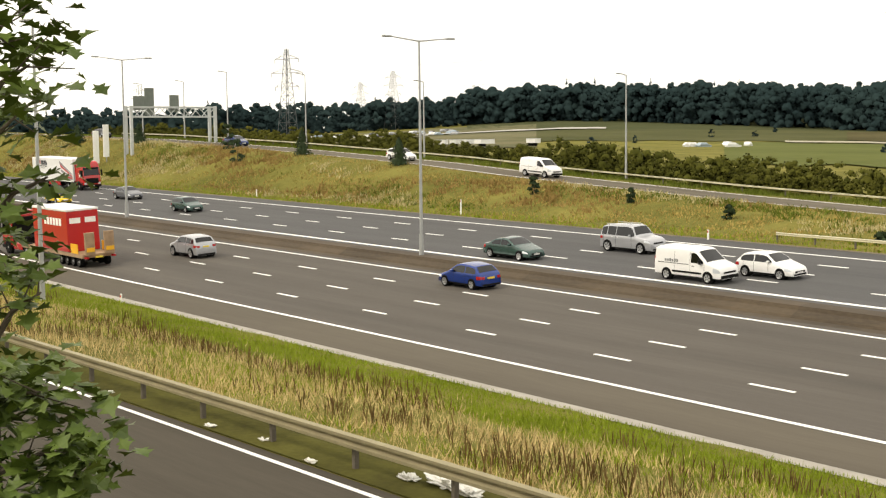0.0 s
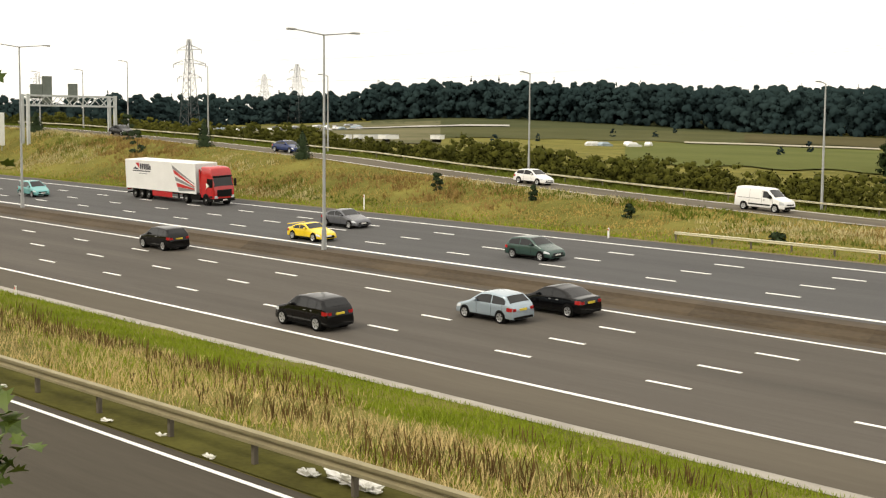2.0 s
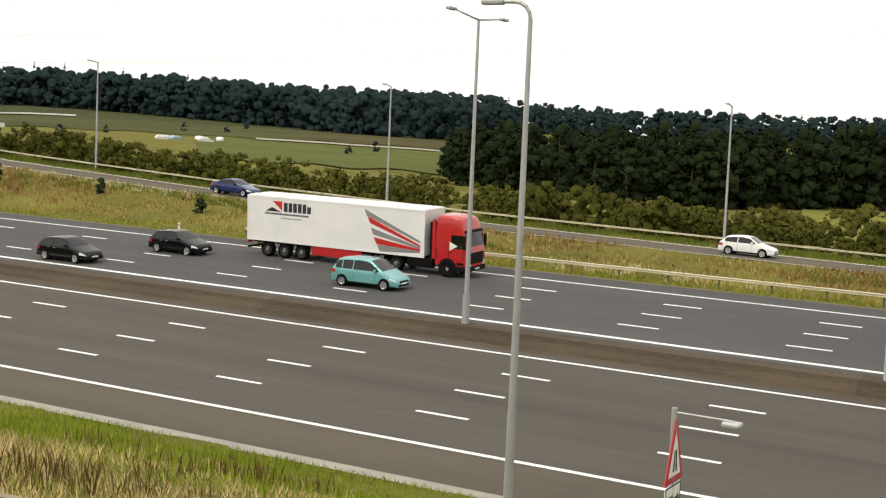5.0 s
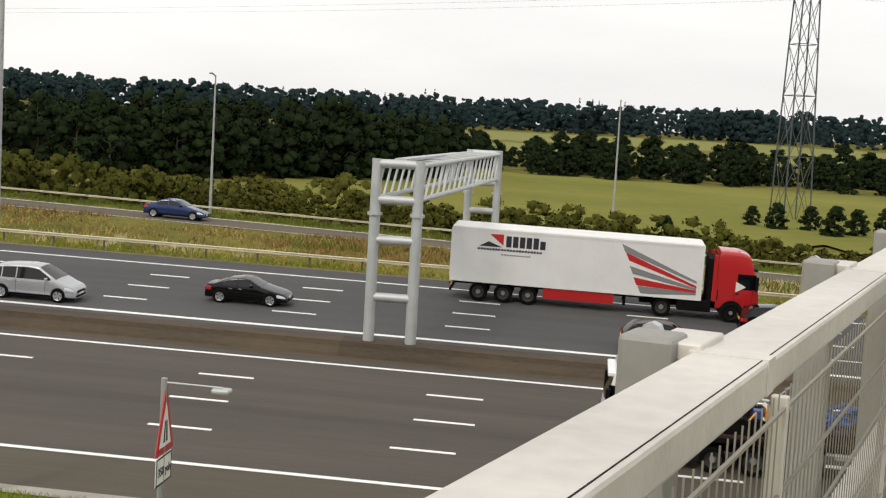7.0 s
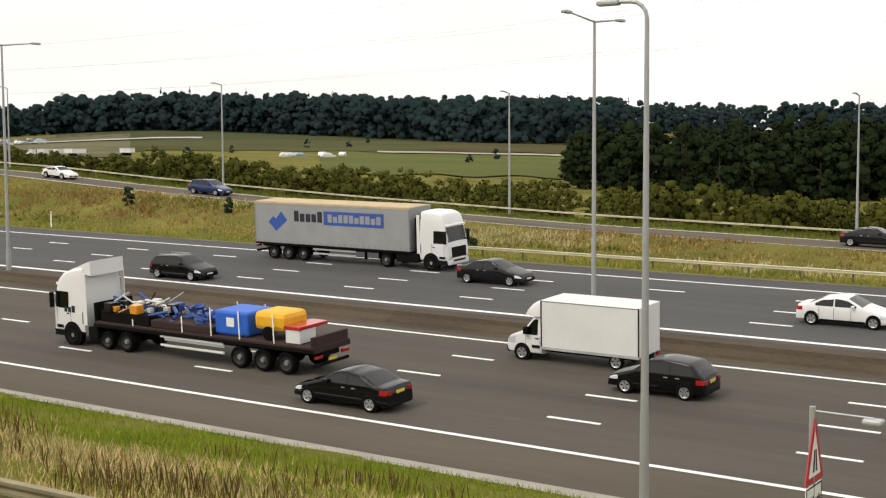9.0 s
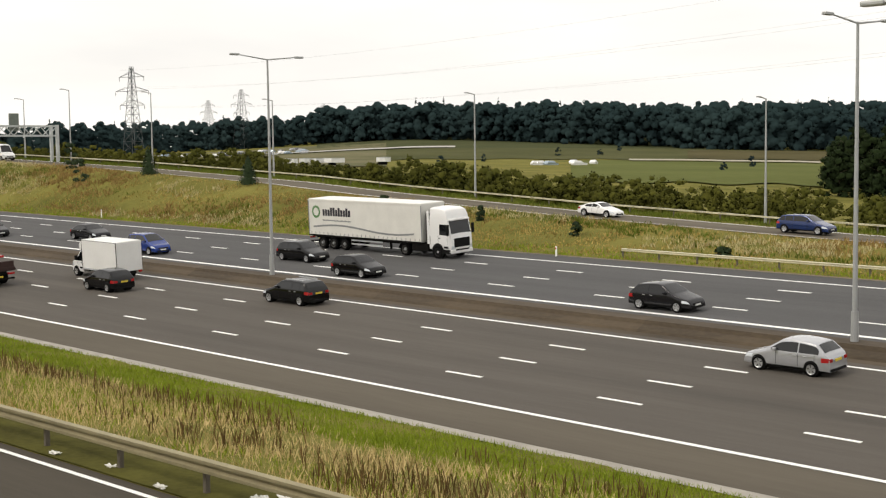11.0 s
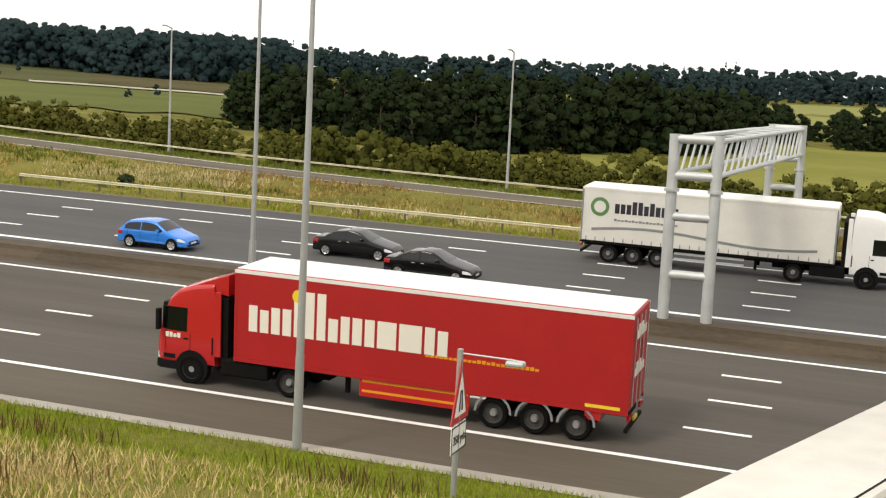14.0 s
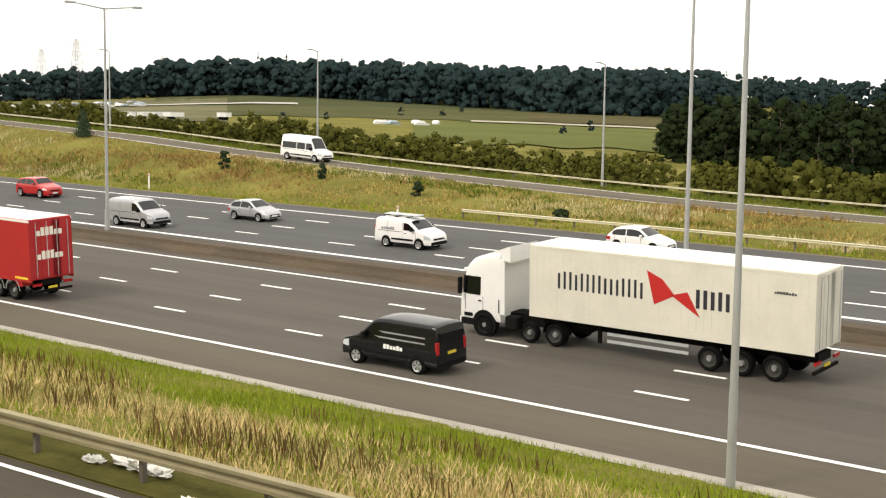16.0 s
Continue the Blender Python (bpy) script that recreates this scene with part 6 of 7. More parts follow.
def lorry_red():
    o = artic("red", "curtain_red", roof=PAINT["box_white"], skirt=PAINT["red"], tall=3.55, height=4.2, curtain=False, high=False)
    widths = (0.34, 0.34, 0.34, 0.34, 0.34, 0.34, 0.34, 0.36, 0.34, 0.36, 0.36, 0.62, 0.72, 0.36, 0.36)
    heights = (0.72, 0.62, 0.72, 0.72, 1.25, 1.25, 1.25, 0.62, 0.72, 0.72, 0.72, 0.72, 0.72, 0.72, 0.66)
    for s in (1, -1):
        x = 4.75 if s > 0 else -2.6
        for w, h in zip([v * 1.22 for v in widths], [v * 1.25 for v in heights]):
            a, b = (x - w, x) if s > 0 else (x, x + w)
            part("lettering", box((a + 0.05, s * 1.274 - 0.006, 2.12), (b - 0.05, s * 1.274 + 0.006, 2.12 + h), 0.0), MAT_WHITE_MARK, o)
            x += -w if s > 0 else w
        part("lettering_dot", tube((2.9 * s, s * 1.26, 3.50), (2.9 * s, s * 1.282, 3.50), 0.22, n=16), MAT_YELLOW_MARK, o)
        marks(o, s, -5.4, -1.6, 2.05, 2.17, 1.274, PAINT["orange"], 24, uneven=0.3)
        for z in (0.58, 0.92):
            part("skirt_stripe", box((-3.1, s * 1.222 - 0.005, z), (0.55, s * 1.222 + 0.005, z + 0.08)), PAINT["orange"], o)
        part("skirt_stripe", box((-8.0, s * 1.28 - 0.012, 1.16), (-6.9, s * 1.28 + 0.006, 1.26)), MAT_YELLOW_MARK, o)
        marks(o, s, 7.3, 7.9, 1.55, 1.72, 1.248, MAT_WHITE_MARK, 4)
    for z in (3.35, 2.15):
        for i in range(6):
            part("rear_lettering", box((-8.30, 0.85 - 0.26 * i - 0.2, z), (-8.27, 0.85 - 0.26 * i, z + (0.42 if i in (1, 2, 3) else 0.26))), MAT_WHITE_MARK, o)
    part("side_panel", box((-7.4, -1.24, 0.75), (-6.9, 1.24, 1.15)), PAINT["red"], o)
    for d in (1.6, 2.95, 4.3):
        for s in (1, -1):
            bm = bmesh.new()
            for i in range(10):
                a, c = math.pi * i / 10, math.pi * (i + 1) / 10
                bm.faces.new([bm.verts.new((-8.25 + d + r * math.cos(k), s * 1.275, 0.52 + r * math.sin(k))) for k, r in ((a, 0.55), (c, 0.55), (c, 0.63), (a, 0.63))])
            part("mudguard_rim", bm, MAT_GREY_MARK, o)
    return tagged(o, "red curtain-sided lorry with white roof and cream lettering", "lorry")


def lorry_container():
    o = artic("white", "container_cream", height=4.30, tall=3.75, deck_z=1.30, body_len=12.7, body_x0=0.0, fairing=True, lift_axle=True, high=False)
    for s in (1, -1):
        d = -s
        marks(o, s, *sorted((d * -3.1, d * 1.1)), 2.55, 3.30, 1.276, MAT_DARK_MARK, 15, uneven=0.12, gap=0.62)
        marks(o, s, *sorted((d * 3.3, d * 5.2)), 2.45, 3.20, 1.276, MAT_DARK_MARK, 6, uneven=0.05, gap=0.5)
        flat_mark(o, s, [(d * 1.2, 3.75), (d * 1.9, 3.45), (d * 2.45, 2.85), (d * 1.55, 2.40)], 1.278, MAT_RED)
        flat_mark(o, s, [(d * 2.3, 2.85), (d * 3.0, 3.05), (d * 3.55, 2.10)], 1.278, MAT_RED)
        for k in range(38):
            x = -7.9 + 12.0 * k / 37
            part("corrugation", box((x - 0.05, s * 1.272 - 0.004, 1.5), (x + 0.05, s * 1.272 + 0.003, 4.12)), PAINT["container_cream"], o)
        marks(o, s, -7.5, -6.6, 3.4, 3.5, 1.276, MAT_DARK_MARK, 8)
    return tagged(o, "white lorry pulling a cream shipping container", "lorry")


def lorry_grey_curtain():
    o = artic("white", "curtain_grey", roof=material("tan_roof", (0.50, 0.38, 0.22), 0.7, vary=0.2), curtain=True, tall=3.85, height=4.05)
    for s in (-1, 1):
        X = lambda u: -8.25 + u
        flat_mark(o, s, [(X(1.3), 2.6), (X(2.0), 2.0), (X(3.0), 2.8), (X(2.5), 3.4), (X(2.0), 2.85), (X(1.75), 3.05)], 1.276, MAT_BLUE_MARK)
        marks(o, s, X(3.6), X(6.2), 2.75, 3.5, 1.276, MAT_DARK_MARK, 5)
        flat_mark(o, s, [(X(6.3), 2.6), (X(11.4), 2.6), (X(11.4), 3.55), (X(6.3), 3.55)], 1.276, MAT_BLUE_MARK, "name_panel")
        marks(o, s, X(6.6), X(11.2), 2.8, 3.35, 1.282, PAINT["curtain_grey"], 10)
    return tagged(o, "white-cabbed lorry with grey curtain sides and blue marking", "lorry")


def lorry_white_curtain():
    o = artic("white", "curtain_white", curtain=True, tall=3.85, height=4.1)
    for s in (-1, 1):
        X = lambda u: -8.25 + u
        part("round_emblem", tube((X(1.0), s * 1.262, 3.05), (X(1.0), s * 1.280, 3.05), 0.52, n=20), material("emblem_green", (0.10, 0.22, 0.08), 0.5), o)
        part("emblem_centre", tube((X(1.0), s * 1.262, 3.05), (X(1.0), s * 1.286, 3.05), 0.33, n=16), PAINT["curtain_white"], o)
        marks(o, s, X(1.8), X(5.3), 2.75, 3.45, 1.276, MAT_DARK_MARK, 11)
        marks(o, s, X(1.8), X(5.3), 2.32, 2.45, 1.276, MAT_GREY_MARK, 18)
        for k in range(12):
            a, b = X(0.6 + k), X(1.6 + k)
            za, zb = 1.72 + 0.22 * math.sin(k * 0.5), 1.72 + 0.22 * math.sin((k + 1) * 0.5)
            flat_mark(o, s, [(a, za), (b, zb), (b, zb + 0.14), (a, za + 0.14)], 1.276, MAT_GREY_MARK, "wave_stripe")
    return tagged(o, "white curtain-sided lorry with a white cab and grey wave", "lorry")


def lorry_flatbed():
    root = thing("lorry")
    tractor(root, "white", 8.25, None, True, 3.85, True, False, False)
    trailer_gear(root, -8.25)
    part("flat_deck", box((-8.25, -1.25, 1.05), (5.3, 1.25, 1.32), 0.02), MAT_DECK_RED, root, "dark red-brown planked deck")
    for s in (1, -1):
        part("side_rave", box((-8.25, s * 1.25 - 0.03, 1.06), (5.3, s * 1.25 + 0.02, 1.22)), MAT_CHASSIS, root)
        marks(root, s, 6.6, 7.4, 1.62, 1.95, 1.248, MAT_DARK_MARK, 3)
        for z in (0.55, 0.95):
            part("white_guard", box((-3.0, s * 1.19 - 0.02, z), (0.9, s * 1.19 + 0.03, z + 0.09)), MAT_LINE, root)
    part("headboard", box((5.2, -1.2, 1.3), (5.32, 1.2, 2.2), 0.02), MAT_CHASSIS, root)
    part("tail_frame", box((-8.2, -1.2, 1.3), (-8.05, 1.2, 1.75), 0.02), MAT_DECK_RED, root)
    blue = part("blue_generator", box((-4.25, -0.95, 1.34), (-2.25, 0.9, 2.45), 0.12), PAINT["bright_blue_canvas"], root, "bright blue canopied generator")
    part("notice", box((-3.45, 0.89, 1.75), (-3.0, 0.915, 2.15)), MAT_LINE, blue)
    yel = part("yellow_compressor", box((-6.35, -0.8, 1.72), (-4.55, 0.85, 2.58), 0.24), PAINT["orange_canvas"], root, "yellow towable compressor")
    for s in (1, -1):
        part("compressor_wheel", tube((-5.4, s * 0.92, 1.64), (-5.4, s * 0.72, 1.64), 0.30, n=14), MAT_TYRE, yel)
    crate = part("white_crate", box((-7.3, -0.1, 1.34), (-6.5, 1.0, 1.95), 0.03), PAINT["box_white"], root, "white crate with orange lid")
    part("orange_lid", box((-7.35, -0.9, 1.95), (-6.45, 1.05, 2.10), 0.02), PAINT["red"], crate)
    rnd = random.Random(9)
    for i in range(46):
        x = rnd.uniform(-1.9, 1.0)
        a = Vector((x, rnd.uniform(-1, 1), rnd.uniform(1.6, 2.15)))
        b = a + Vector((rnd.uniform(-0.9, 0.9), rnd.uniform(-0.5, 0.5), rnd.uniform(-0.2, 0.4)))
        b.z = min(2.3, max(1.6, b.z))
        part("blue_pipe_fitting", tube(a, b, rnd.uniform(0.04, 0.12), n=8), PAINT["pipe_blue"], root)
    cols = ("box_white", "pipe_blue", "charcoal", "orange", "charcoal", "pale_blue", "container_cream")
    for i in range(52):
        x, y = rnd.uniform(1.3, 4.9), rnd.uniform(-1.0, 1.0)
        if i % 3:
            a = Vector((x, y, rnd.uniform(1.8, 2.3)))
            b = a + Vector((rnd.uniform(-0.8, 0.8), rnd.uniform(-0.5, 0.5), rnd.uniform(-0.3, 0.5)))
            b.z = min(2.6, max(1.85, b.z))
            part("loose_pipe", tube(a, b, rnd.uniform(0.03, 0.08), n=6), PAINT[cols[i % 7]], root)
        else:
            s = rnd.uniform(0.12, 0.24)
            part("load_box", box((x - s, y - s, 1.84), (x + s, y + s, 1.84 + s * 1.8), 0.03), PAINT[cols[(i * 5) % 7]], root)
    part("tool_bin", box((1.75, -1.1, 1.33), (4.95, 1.1, 1.85), 0.03), MAT_CHASSIS, root)
    part("dark_pallet", box((-2.25, -1.1, 1.33), (1.6, 1.1, 1.66), 0.03), MAT_DECK_RED, root)
    for x in (-3.8, -2.1, -0.3, 2.9, -5.8):
        for s in (1, -1):
            part("load_strap", tube((x - 0.25, s * 1.24, 1.3), (x + 0.1, s * 0.9, 2.5 if x < -2 else 1.95), 0.03, n=5), MAT_WHITE_MARK, root)
    part("rear_plate", box((-8.3, -0.26, 0.62), (-8.24, 0.26, 0.73)), MAT_PLATE_Y, root, "yellow plate")
    return tagged(root, "white-cabbed flatbed lorry loaded with pipes, generator and compressor", "lorry")


PAINT["bright_blue_canvas"] = material("generator_blue", (0.02, 0.12, 0.55), 0.5, vary=0.15, scale=1.5)
PAINT["orange_canvas"] = material("compressor_yellow", (0.80, 0.42, 0.02), 0.5, vary=0.1, scale=1.5)
PAINT["pipe_blue"] = material("pipe_blue", (0.03, 0.08, 0.28), 0.5, vary=0.2, scale=2)
MAT_DECK_RED = material("red_brown_deck", (0.032, 0.014, 0.011), 0.85, vary=0.35, scale=1.5)


def lorry_low_loader():
    root = thing("lorry")
    tractor(root, "red", 8.25, "red", True, 3.4)
    part("low_deck", box((-7.6, -1.25, 0.72), (4.0, 1.25, 0.98), 0.02), MAT_WOOD, root, "pale planked low deck")
    part("gooseneck", box((3.6, -0.9, 0.95), (5.6, 0.9, 1.5), 0.05), MAT_CHASSIS, root)
    for d in (0.9, 1.95, 3.0, 4.05):
        for s in (1, -1):
            disc_wheel(root, -7.6 + d, s * 1.2, 0.40, 0.35)
    cabin = part("red_cabin", box((-5.2, -1.25, 1.0), (1.2, 1.25, 4.05), 0.05), PAINT["red"], root, "red site cabin with white roof")
    part("cabin_roof", box((-5.25, -1.28, 4.0), (1.25, 1.28, 4.16), 0.03), PAINT["box_white"], cabin)
    for y in (-0.6, 0.6):
        part("cabin_sign", box((-5.23, y - 0.42, 3.1), (-5.19, y + 0.42, 3.5)), MAT_LINE, cabin)
    for s in (1, -1):
        for i in range(6):
            part("cabin_lettering", box((-4.2 + 0.55 * i, s * 1.256 - 0.008, 2.9), (-3.8 + 0.55 * i, s * 1.256 + 0.008, 3.45)), MAT_LINE, cabin)
        ramp = part("ramp", box((-8.0, s * 0.75 - 0.36, 0.95), (-7.75, s * 0.75 + 0.36, 2.6), 0.03), MAT_WOOD, root, "raised timber loading ramp")
        part("ramp_marking", box((-8.04, s * 0.75 - 0.3, 1.2), (-7.99, s * 0.75 + 0.3, 1.5)), PAINT["orange_canvas"], ramp)
        part("hazard_board", box((-6.8, s * 1.22 - 0.03, 1.0), (-5.6, s * 1.22 + 0.02, 1.7)), PAINT["orange_canvas"], root)
        part("taillight", box((-8.05, s * 1.05 - 0.12, 0.72), (-7.7, s * 1.05 + 0.12, 0.86)), MAT_TAIL, root)
    part("rear_plate", box((-7.8, -0.26, 0.70), (-7.58, 0.26, 0.81)), MAT_PLATE_Y, root, "yellow plate")
    return tagged(root, "low-loader lorry carrying a red cabin, loading ramps raised", "lorry")


def luton_marked():
    o = luton(3.05, 4.6, lift=True)
    for s in (1, -1):
        d = -s
        a, b = (-0.1, -1.3), (-1.45, -2.75)
        if s < 0:
            a, b = (-2.75, -1.55), (-1.4, -0.2)
        marks(o, s, *sorted(a), 1.98, 2.22, 1.054, MAT_RED, 4)
        marks(o, s, *sorted(b), 1.98, 2.22, 1.054, MAT_DARK_MARK, 5)
        marks(o, s, -2.6, -0.3, 1.86, 1.90, 1.054, MAT_GREY_MARK, 14, uneven=0.1)
        marks(o, s, -2.2, -0.5, 1.18, 1.26, 1.054, MAT_DARK_MARK, 14, uneven=0.1)
        marks(o, s, -2.75, 0.8, 1.00, 1.08, 1.054, MAT_DARK_MARK, 26, uneven=0.1)
        for k in range(9):
            t0, t1 = math.pi * (0.95 - 0.11 * k), math.pi * (0.95 - 0.11 * (k + 1))
            p = lambda t, r: (-1.7 - math.cos(t) * r * d * -1 * (1 if s > 0 else -1) * -1, 2.30 + math.sin(t) * r * 0.45)
            flat_mark(o, s, [p(t0, 0.85), p(t1, 0.85), p(t1, 0.74), p(t0, 0.74)], 1.056, MAT_RED if k > 4 else MAT_GREY_MARK, "arc_emblem")
    return tagged(o, "white box van with red and black lettering, tail lift", "van")


def sprinter():
    o = van("white", 7.0, 2.0, 2.70, wr=0.35)
    for s in (1, -1):
        marks(o, s, -1.2, -0.8, 1.45, 1.75, 0.950, MAT_GREY_MARK, 2)
        marks(o, s, -2.2, -0.4, 1.22, 1.28, 0.974, MAT_GREY_MARK, 9)
    return tagged(o, "long white high-roof panel van with grey marking", "van")


def dark_van_marked():
    o = van("charcoal", 5.0, 1.96, 1.97, glass_rear=False)
    for s in (1, -1):
        for z, x0, x1 in ((1.42, -1.9, 0.2), (1.20, -1.9, 0.4)):
            flat_mark(o, s, [(x0, z), (x1, z), (x1 + 0.25, z + 0.06), (x0, z + 0.06)], 0.970 - (z - 1.05) * 0.1, PAINT["silver"], "stripe")
        marks(o, s, -0.8, 0.2, 0.80, 0.98, 0.982, MAT_LINE, 6)
    return tagged(o, "dark grey panel van with pale stripes", "van")


def white_van_marked(colour="white", L=5.0, H=1.95, extra=None):
    o = van(colour, L, 1.93, H)
    for s in (1, -1):
        marks(o, s, -1.7, -0.6, 1.10, 1.30, 0.945, MAT_GREY_MARK, 6)
    return o


def recovery_truck():
    root = van_cab("recovery_truck")
    part("rear_cab_window", box((1.13, -0.72, 1.32), (1.175, 0.72, 1.90), 0.02), MAT_GLASS, root)
    part("flat_bed", box((-3.6, -1.05, 0.72), (1.05, 1.05, 0.86), 0.02), MAT_STEEL, root, "aluminium recovery deck")
    part("chassis", box((-3.4, -0.5, 0.42), (2.0, 0.5, 0.72)), MAT_CHASSIS, root)
    part("light_bar", box((1.45, -0.6, 2.12), (1.60, 0.6, 2.19), 0.03), MAT_STEEL, root, "pale beacon bar")
    part("winch_frame", box((0.75, -0.8, 0.86), (0.95, 0.8, 1.35), 0.03), MAT_STEEL, root)
    for s in (1, -1):
        disc_wheel(root, -2.3, s * 0.98, 0.34, 0.24)
        for k in range(3):
            flat_mark(root, s, [(1.2, 1.25 + 0.22 * k), (1.36, 1.35 + 0.22 * k), (1.36, 1.46 + 0.22 * k), (1.2, 1.36 + 0.22 * k)], 0.96, MAT_BLUE_MARK, "chevron")
        part("bed_edge", box((-3.6, s * 1.05 - 0.03, 0.80), (1.05, s * 1.05 + 0.03, 0.98)), MAT_STEEL, root)
    return tagged(root, "white recovery truck with an aluminium deck and roof beacons", "truck")


# ---- where they drive ----
LANE_N = (40.36, 44.05, 47.70, 51.22)
LANE_F = (61.24, 64.76, 68.28, 71.8)
TILT_X, TILT_Y = math.degrees(math.atan(CANT)), -math.degrees(math.atan(GRADE))


def on_motorway(x, y, way):
    if way > 0:
        return pose(x, y, road_z(x, y) + 0.014, TILT_X, TILT_Y, 0)
    return pose(x, y, road_z(x, y) + 0.014, -TILT_X, -TILT_Y, 180)


def on_far_slip(x):
    s = math.degrees(math.atan((slip_z(x + 3) - slip_z(x - 3)) / 6))
    return pose(x, 96.2, slip_z(x) + 0.014, 0, -s, 0)


TRAFFIC = []       # thing, rows


def drive(ob, lane, x0, speed, label=None, category=None, points=()):
    way = 1 if lane[0] == "f" else -1
    y = (LANE_F if way > 0 else LANE_N)[int(lane[1]) - 1]
    ob.matrix_basis = on_motorway(x0, y, way)
    if label:
        tagged(ob, label, category)
    TRAFFIC.append((ob, [(t, on_motorway(x, y, way)) for t, x in points or ((0, x0), (16, x0 + speed * 16))]))
    return ob


def drive_far_slip(ob, points, label, category):
    tagged(ob, label, category)
    ts, xs = [p[0] for p in points], [p[1] for p in points]
    v0, v1 = (xs[1] - xs[0]) / (ts[1] - ts[0]), (xs[-1] - xs[-2]) / (ts[-1] - ts[-2])
    rows = []
    for t in sorted(set(list(range(0, 17, 2)) + [p[0] for p in points])):
        x = xs[0] + v0 * (t - ts[0]) if t < ts[0] else xs[-1] + v1 * (t - ts[-1]) if t > ts[-1] else float(np.interp(t, ts, xs))
        rows.append((t, on_far_slip(max(-400, min(290, x)))))
    ob.matrix_basis = rows[0][1]
    TRAFFIC.append((ob, rows))


CARS = (
    # lane, style, colour, x at the start, speed, label
    ("n3", "suv", "silver", -89.1, -29.5, "silver sport utility car with black lower trim"),
    ("n4", "hatchback", "blue", -60.6, -33.7, "deep blue hatchback driving away"),
    ("n4", "suv", "black", -18.1, -33.2, "black compact sport utility car"),
    ("n1", "suv", "black", 5.6, -28.9, "black sport utility car in the slow lane"),
    ("n3", "hatchback", "pale_blue", 7.4, -27.0, "pale silver-blue small hatchback"),
    ("n4", "saloon", "black", 15.2, -30.3, "black saloon car in the outer lane"),
    ("n3", "hatchback", "black", 29.3, -25.5, "black hatchback with dark windows"),
    ("n2", "saloon", "charcoal", 46.4, -24.9, "dark grey saloon with red tail lights"),
    ("n4", "suv", "navy", 70.6, -29.0, "dark blue sport utility car"),
    ("n1", "suv", "white", 68.9, -27.1, "white sport utility car driving away"),
    ("n4", "suv", "black", 160.7, -30.6, "black sport utility car with tinted glass"),
    ("n1", "saloon", "black", 212.2, -27.0, "black fastback saloon with yellow rear plate"),
    ("n3", "hatchback", "black", 240.1, -29.0, "black small hatchback driving away"),
    ("n4", "estate", "black", 261.5, -29.5, "black estate car with roof rails"),
    ("n3", "mpv", "silver", 281.8, -27.0, "silver people carrier driving away"),
    ("n4", "hatchback", "silver", 301.4, -30.0, "silver hatchback in the outer lane"),
    ("n4", "saloon", "pale_blue", 348.9, -29.4, "silver-blue saloon in the outer lane"),
    ("n3", "minivan", "silver", 342.4, -27.4, "silver tall hatchback with red rear lamps"),
    ("f2", "hatchback", "green", -122.0, 31.2, "dark green hatchback approaching"),
    ("f1", "saloon", "green", -67.6, 33.3, "dark green saloon in the outer lane"),
    ("f3", "offroader", "silver", -62.9, 28.1, "silver boxy off-road car"),
    ("f2", "hatchback", "white", -48.4, 29.5, "white hatchback with dark windows approaching"),
    ("f1", "coupe", "yellow", -146.8, 33.6, "bright yellow sports car with rear spoiler"),
    ("f3", "saloon", "grey", -143.2, 29.5, "dark grey estate-like saloon approaching"),
    ("f2", "mpv", "teal", -196.5, 31.5, "light teal people carrier"),
    ("f1", "hatchback", "black", -218.0, 31.8, "black hatchback in the outer lane"),
    ("f3", "hatchback", "black", -223.0, 33.4, "black small hatchback beside the white lorry"),
    ("f2", "coupe", "black", -218.4, 28.9, "black convertible with its soft top up"),
    ("f1", "mpv", "silver", -233.7, 29.7, "silver-grey people carrier approaching the gantry"),
    ("f1", "hatchback", "silver", -262.6, 30.0, "small silver-white hatchback in the outer lane"),
    ("f1", "estate", "black", -349.5, 32.1, "black estate car with roof bars"),
    ("f3", "saloon", "charcoal", -313.9, 30.3, "very dark grey saloon in the outer lane"),
    ("f2", "saloon", "white", -296.8, 30.9, "white saloon with dark windows"),
    ("f1", "hatchback", "charcoal", -373.4, 30.1, "dark grey hatchback in the outer lane"),
    ("f1", "hatchback", "black", -425.8, 32.5, "black hatchback far down the road"),
    ("f1", "hatchback", "bright_blue", -472.6, 31.15, "bright blue small hatchback approaching"),
    ("f1", "saloon", "black", -496.9, 34.0, "black saloon approaching in the outer lane"),
    ("f2", "saloon", "charcoal", -417.0, 27.9, "dark grey four-door saloon approaching"),
    ("f1", "mpv", "blue", -460.6, 33.25, "blue people carrier with dark windows"),
    ("f2", "estate", "black", -383.4, 27.7, "black estate with silver roof bars"),
    ("f1", "hatchback", "black", -502.8, 31.2, "small black car approaching the gantry"),
    ("f2", "hatchback", "red", -453.7, 26.4, "red hatchback beside a white car"),
    ("f4", "hatchback", "white", -441.0, 25.1, "white small hatchback in the slow lane"),
    ("f1", "saloon", "charcoal", -521.4, 30.4, "dark grey saloon in the outer lane"),
    ("f3", "hatchback", "silver", -511.5, 27.6, "silver-grey hatchback in the middle lane"),
    ("f3", "suv", "red", -536.3, 27.5, "dark red sport utility car"),
)
for lane, style, colour, x0, v, label in CARS:
    c = drive(car(style, colour, style in ("estate", "offroader")), lane, x0 - 0.4, v, label, "car")
    if colour == "yellow":
        part("spoiler", box((-2.1, -0.75, 1.12), (-1.8, 0.75, 1.17), 0.01), PAINT["yellow"], c)

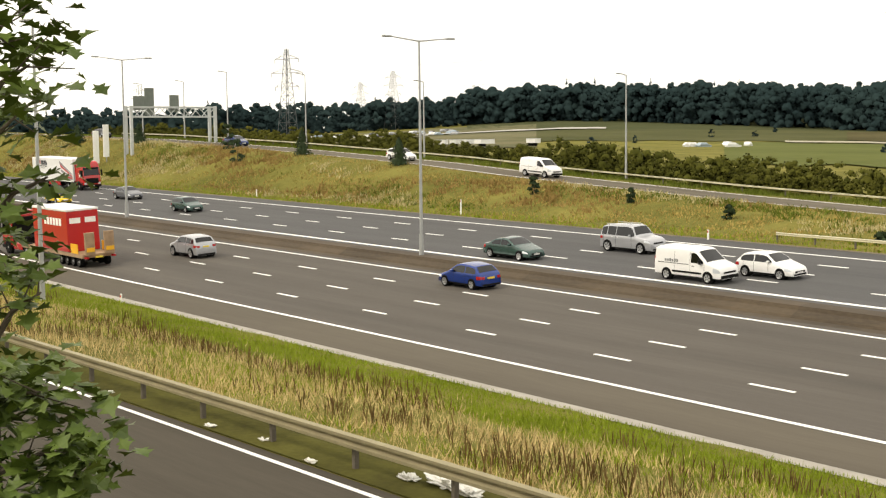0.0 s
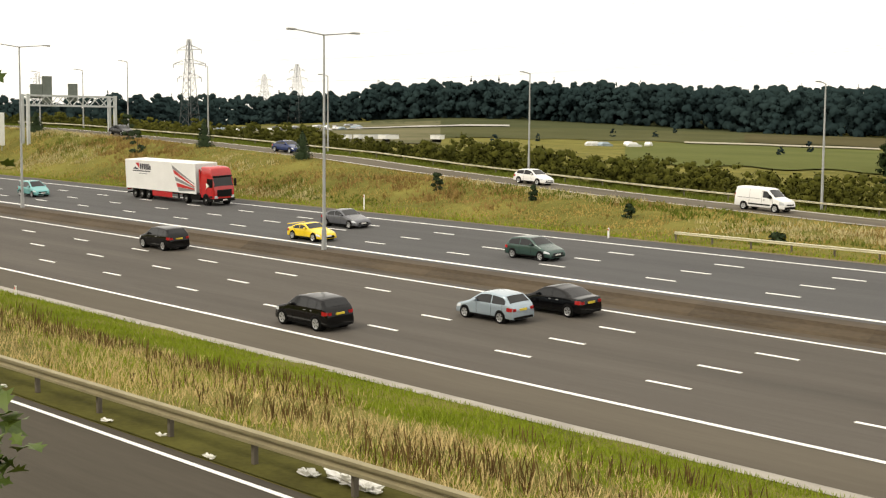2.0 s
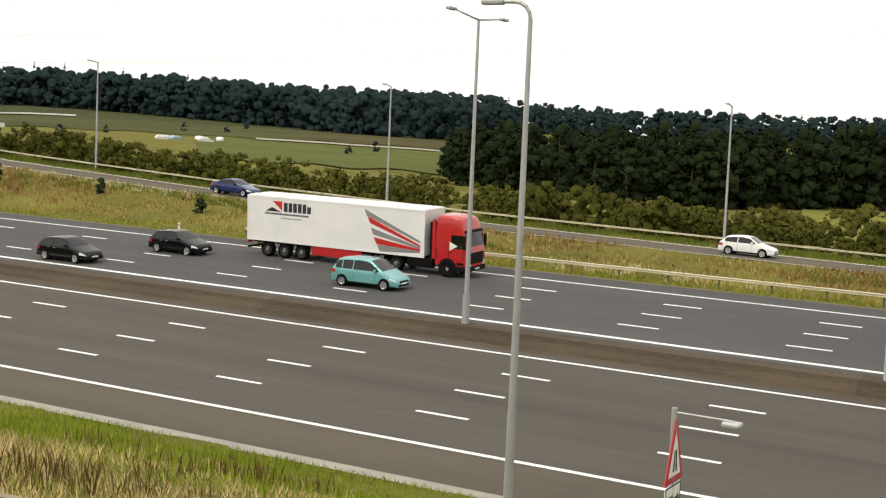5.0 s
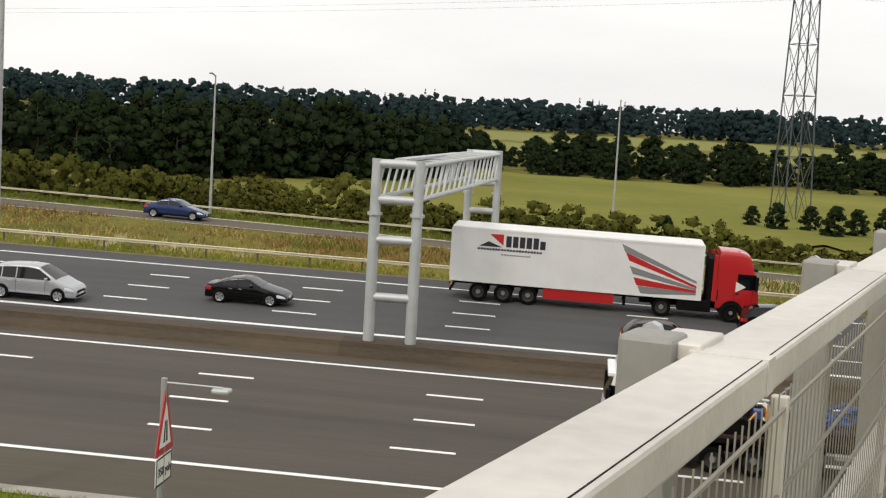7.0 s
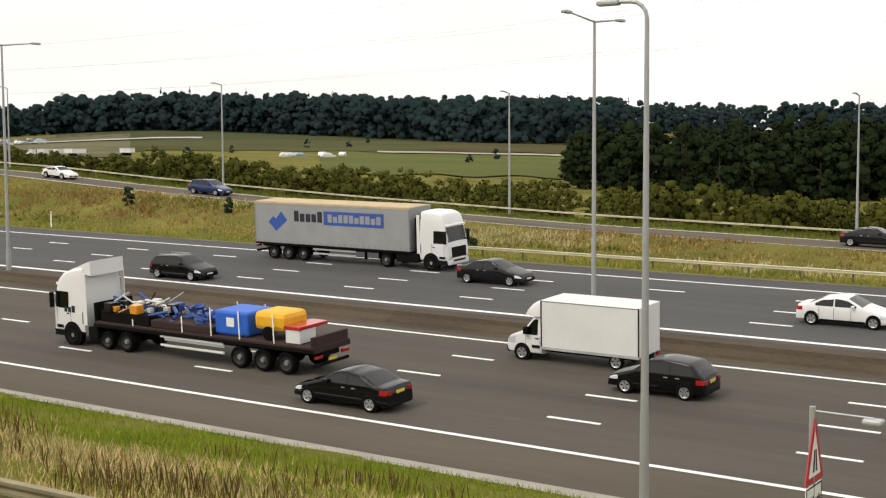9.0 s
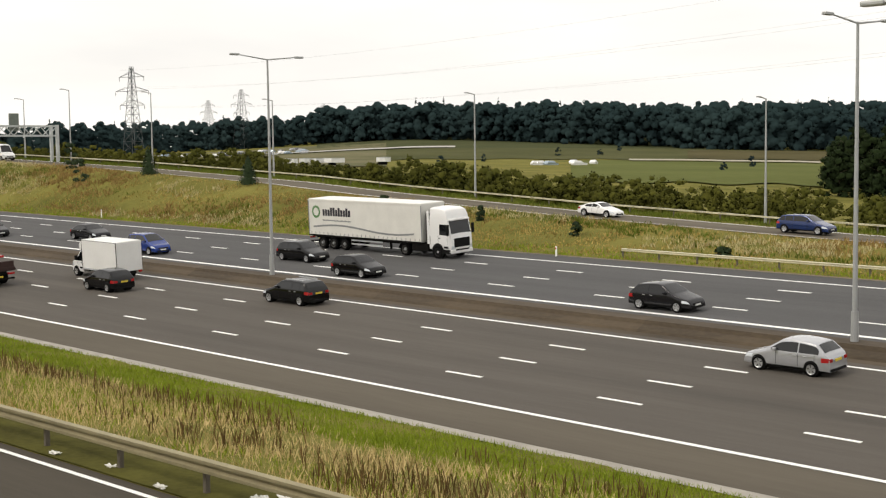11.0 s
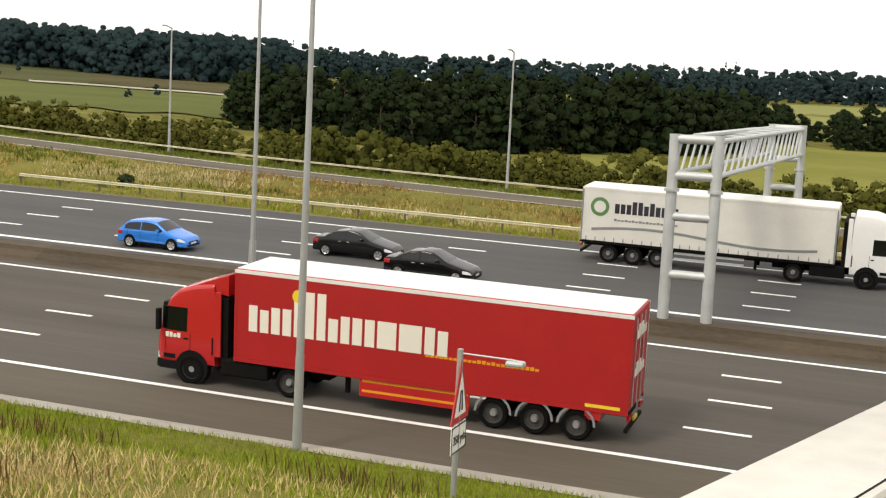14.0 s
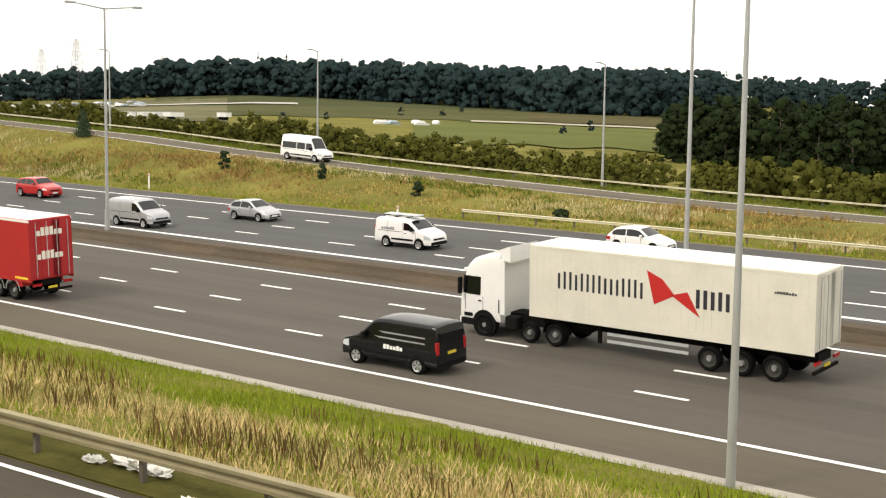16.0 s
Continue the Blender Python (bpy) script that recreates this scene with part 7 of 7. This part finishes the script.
drive(lorry_low_loader(), "n1", -97.6, -24.0)
drive(lorry_white_red(), "f4", -169.5, 23.6, points=((0, -169.5), (1.5, -128.9), (3, -91.0), (5.5, -33.0), (7, 1.3), (16, 211)))
drive(lorry_flatbed(), "n2", 193.35, -26.3)
drive(lorry_red(), "n1", 328.1, -24.53)
drive(lorry_container(), "n3", 370.2, -24.8)
drive(lorry_grey_curtain(), "f4", -258.2, 22.6)
drive(lorry_white_curtain(), "f4", -330.5, 23.05)
drive(white_van_marked("white", 5.0, 1.97), "f1", -51.6, 27.5, "white panel van with dark lettering", "van")
# the long van is changing lanes
changing = drive(sprinter(), "n3", 145.2, -28.8)
TRAFFIC[-1] = (changing, [(t, on_motorway(145.2 - 28.8 * t, y, -1)) for t, y in ((0, 47.7), (4.5, 47.6), (5.5, 46.4), (6.0, 45.5), (7.2, 44.3), (9, 44.05), (16, 44.05))])
drive(luton_marked(), "n1", 128.45, -25.0)
drive(van("black", 4.9, 1.92, 1.95), "n2", 156.4, -27.2, "black panel van with tinted windows", "van")
drive(luton(2.78, 4.75), "n4", 236.6, -29.3, "plain white box van in the outer lane", "van")
drive(dark_van_marked(), "n1", 341.3, -23.4)
drive(white_van_marked("white", 4.4, 1.82), "f3", -436.5, 26.6, "small white delivery van with black trim", "van")
roofed = drive(white_van_marked("white", 4.5, 1.85), "f2", -522.9, 29.4, "white van with a ladder rack on its roof", "van")
for x in (-1.6, -0.6, 0.3):
    part("rack_bar", box((x, -0.85, 1.93), (x + 0.06, 0.85, 1.98)), MAT_BLACK, roofed)
part("ladder", box((-1.9, -0.35, 1.98), (0.8, 0.35, 2.06), 0.02), MAT_STEEL, roofed)
drive(van("silver", 4.8, 1.92, 1.92), "f1", -606.0, 33.2, "silver panel van in the outer lane", "van")

drive_far_slip(car("hatchback", "white"), ((0, -127.1), (1.5, -99.3), (3, -69.8), (5.5, -14.3), (6, -1.5)), "white hatchback on the slip road", "car")
drive_far_slip(van("white", 4.9, 1.9, 1.95), ((0, -102.5), (1.5, -72.5), (3, -43)), "white panel van on the slip road", "van")
drive_far_slip(car("saloon", "navy"), ((1.5, -139.5), (3, -112.4), (5.5, -63.3), (6, -52.9), (7, -30.4), (8, -6)), "dark blue saloon on the slip road", "car")
drive_far_slip(car("saloon", "charcoal"), ((8, -47.1), (9, -26.5)), "dark saloon on the slip road", "car")
drive_far_slip(car("coupe", "white"), ((9, -114.2), (10, -95.0), (12.5, -42.6)), "white coupe on the slip road", "car")
drive_far_slip(car("estate", "navy"), ((9, -91.9), (10, -72.7)), "dark blue estate on the slip road", "car")
minibus = van("white", 5.6, 2.0, 2.45, glass_rear=True)
drive_far_slip(minibus, ((15, -111.2), (16, -91.6)), "white high-roof minibus on the slip road", "van")


def near_slip(ob, y, x0, speed, lift=0.0):
    rows = [(t, pose(x0 + speed * t, y, near_slip_z(x0 + speed * t) + 0.014 + lift, 0, 0, 180)) for t in (0, 3, 5, 16)]
    ob.matrix_basis = rows[0][1]
    TRAFFIC.append((ob, rows))


near_slip(tagged(car("saloon", "pale_blue"), "silver saloon with red tail lights on the near slip road", "car"), 12.2, 12.2, -27)
near_slip(tagged(car("hatchback", "blue"), "dark blue hatchback with red tail lights on the near slip road", "car"), 9.25, -4.4, -18)
near_slip(recovery_truck(), 12.0, 40.25, -18)
near_slip(tagged(car("hatchback", "silver"), "silver hatchback carried on the recovery truck's deck", "car"), 12.0, 41.1, -18, 0.87)



def motions():
    """All that drives, keyed along its lane."""
    for ob, rows in TRAFFIC:
        walk(ob, rows)


motions()
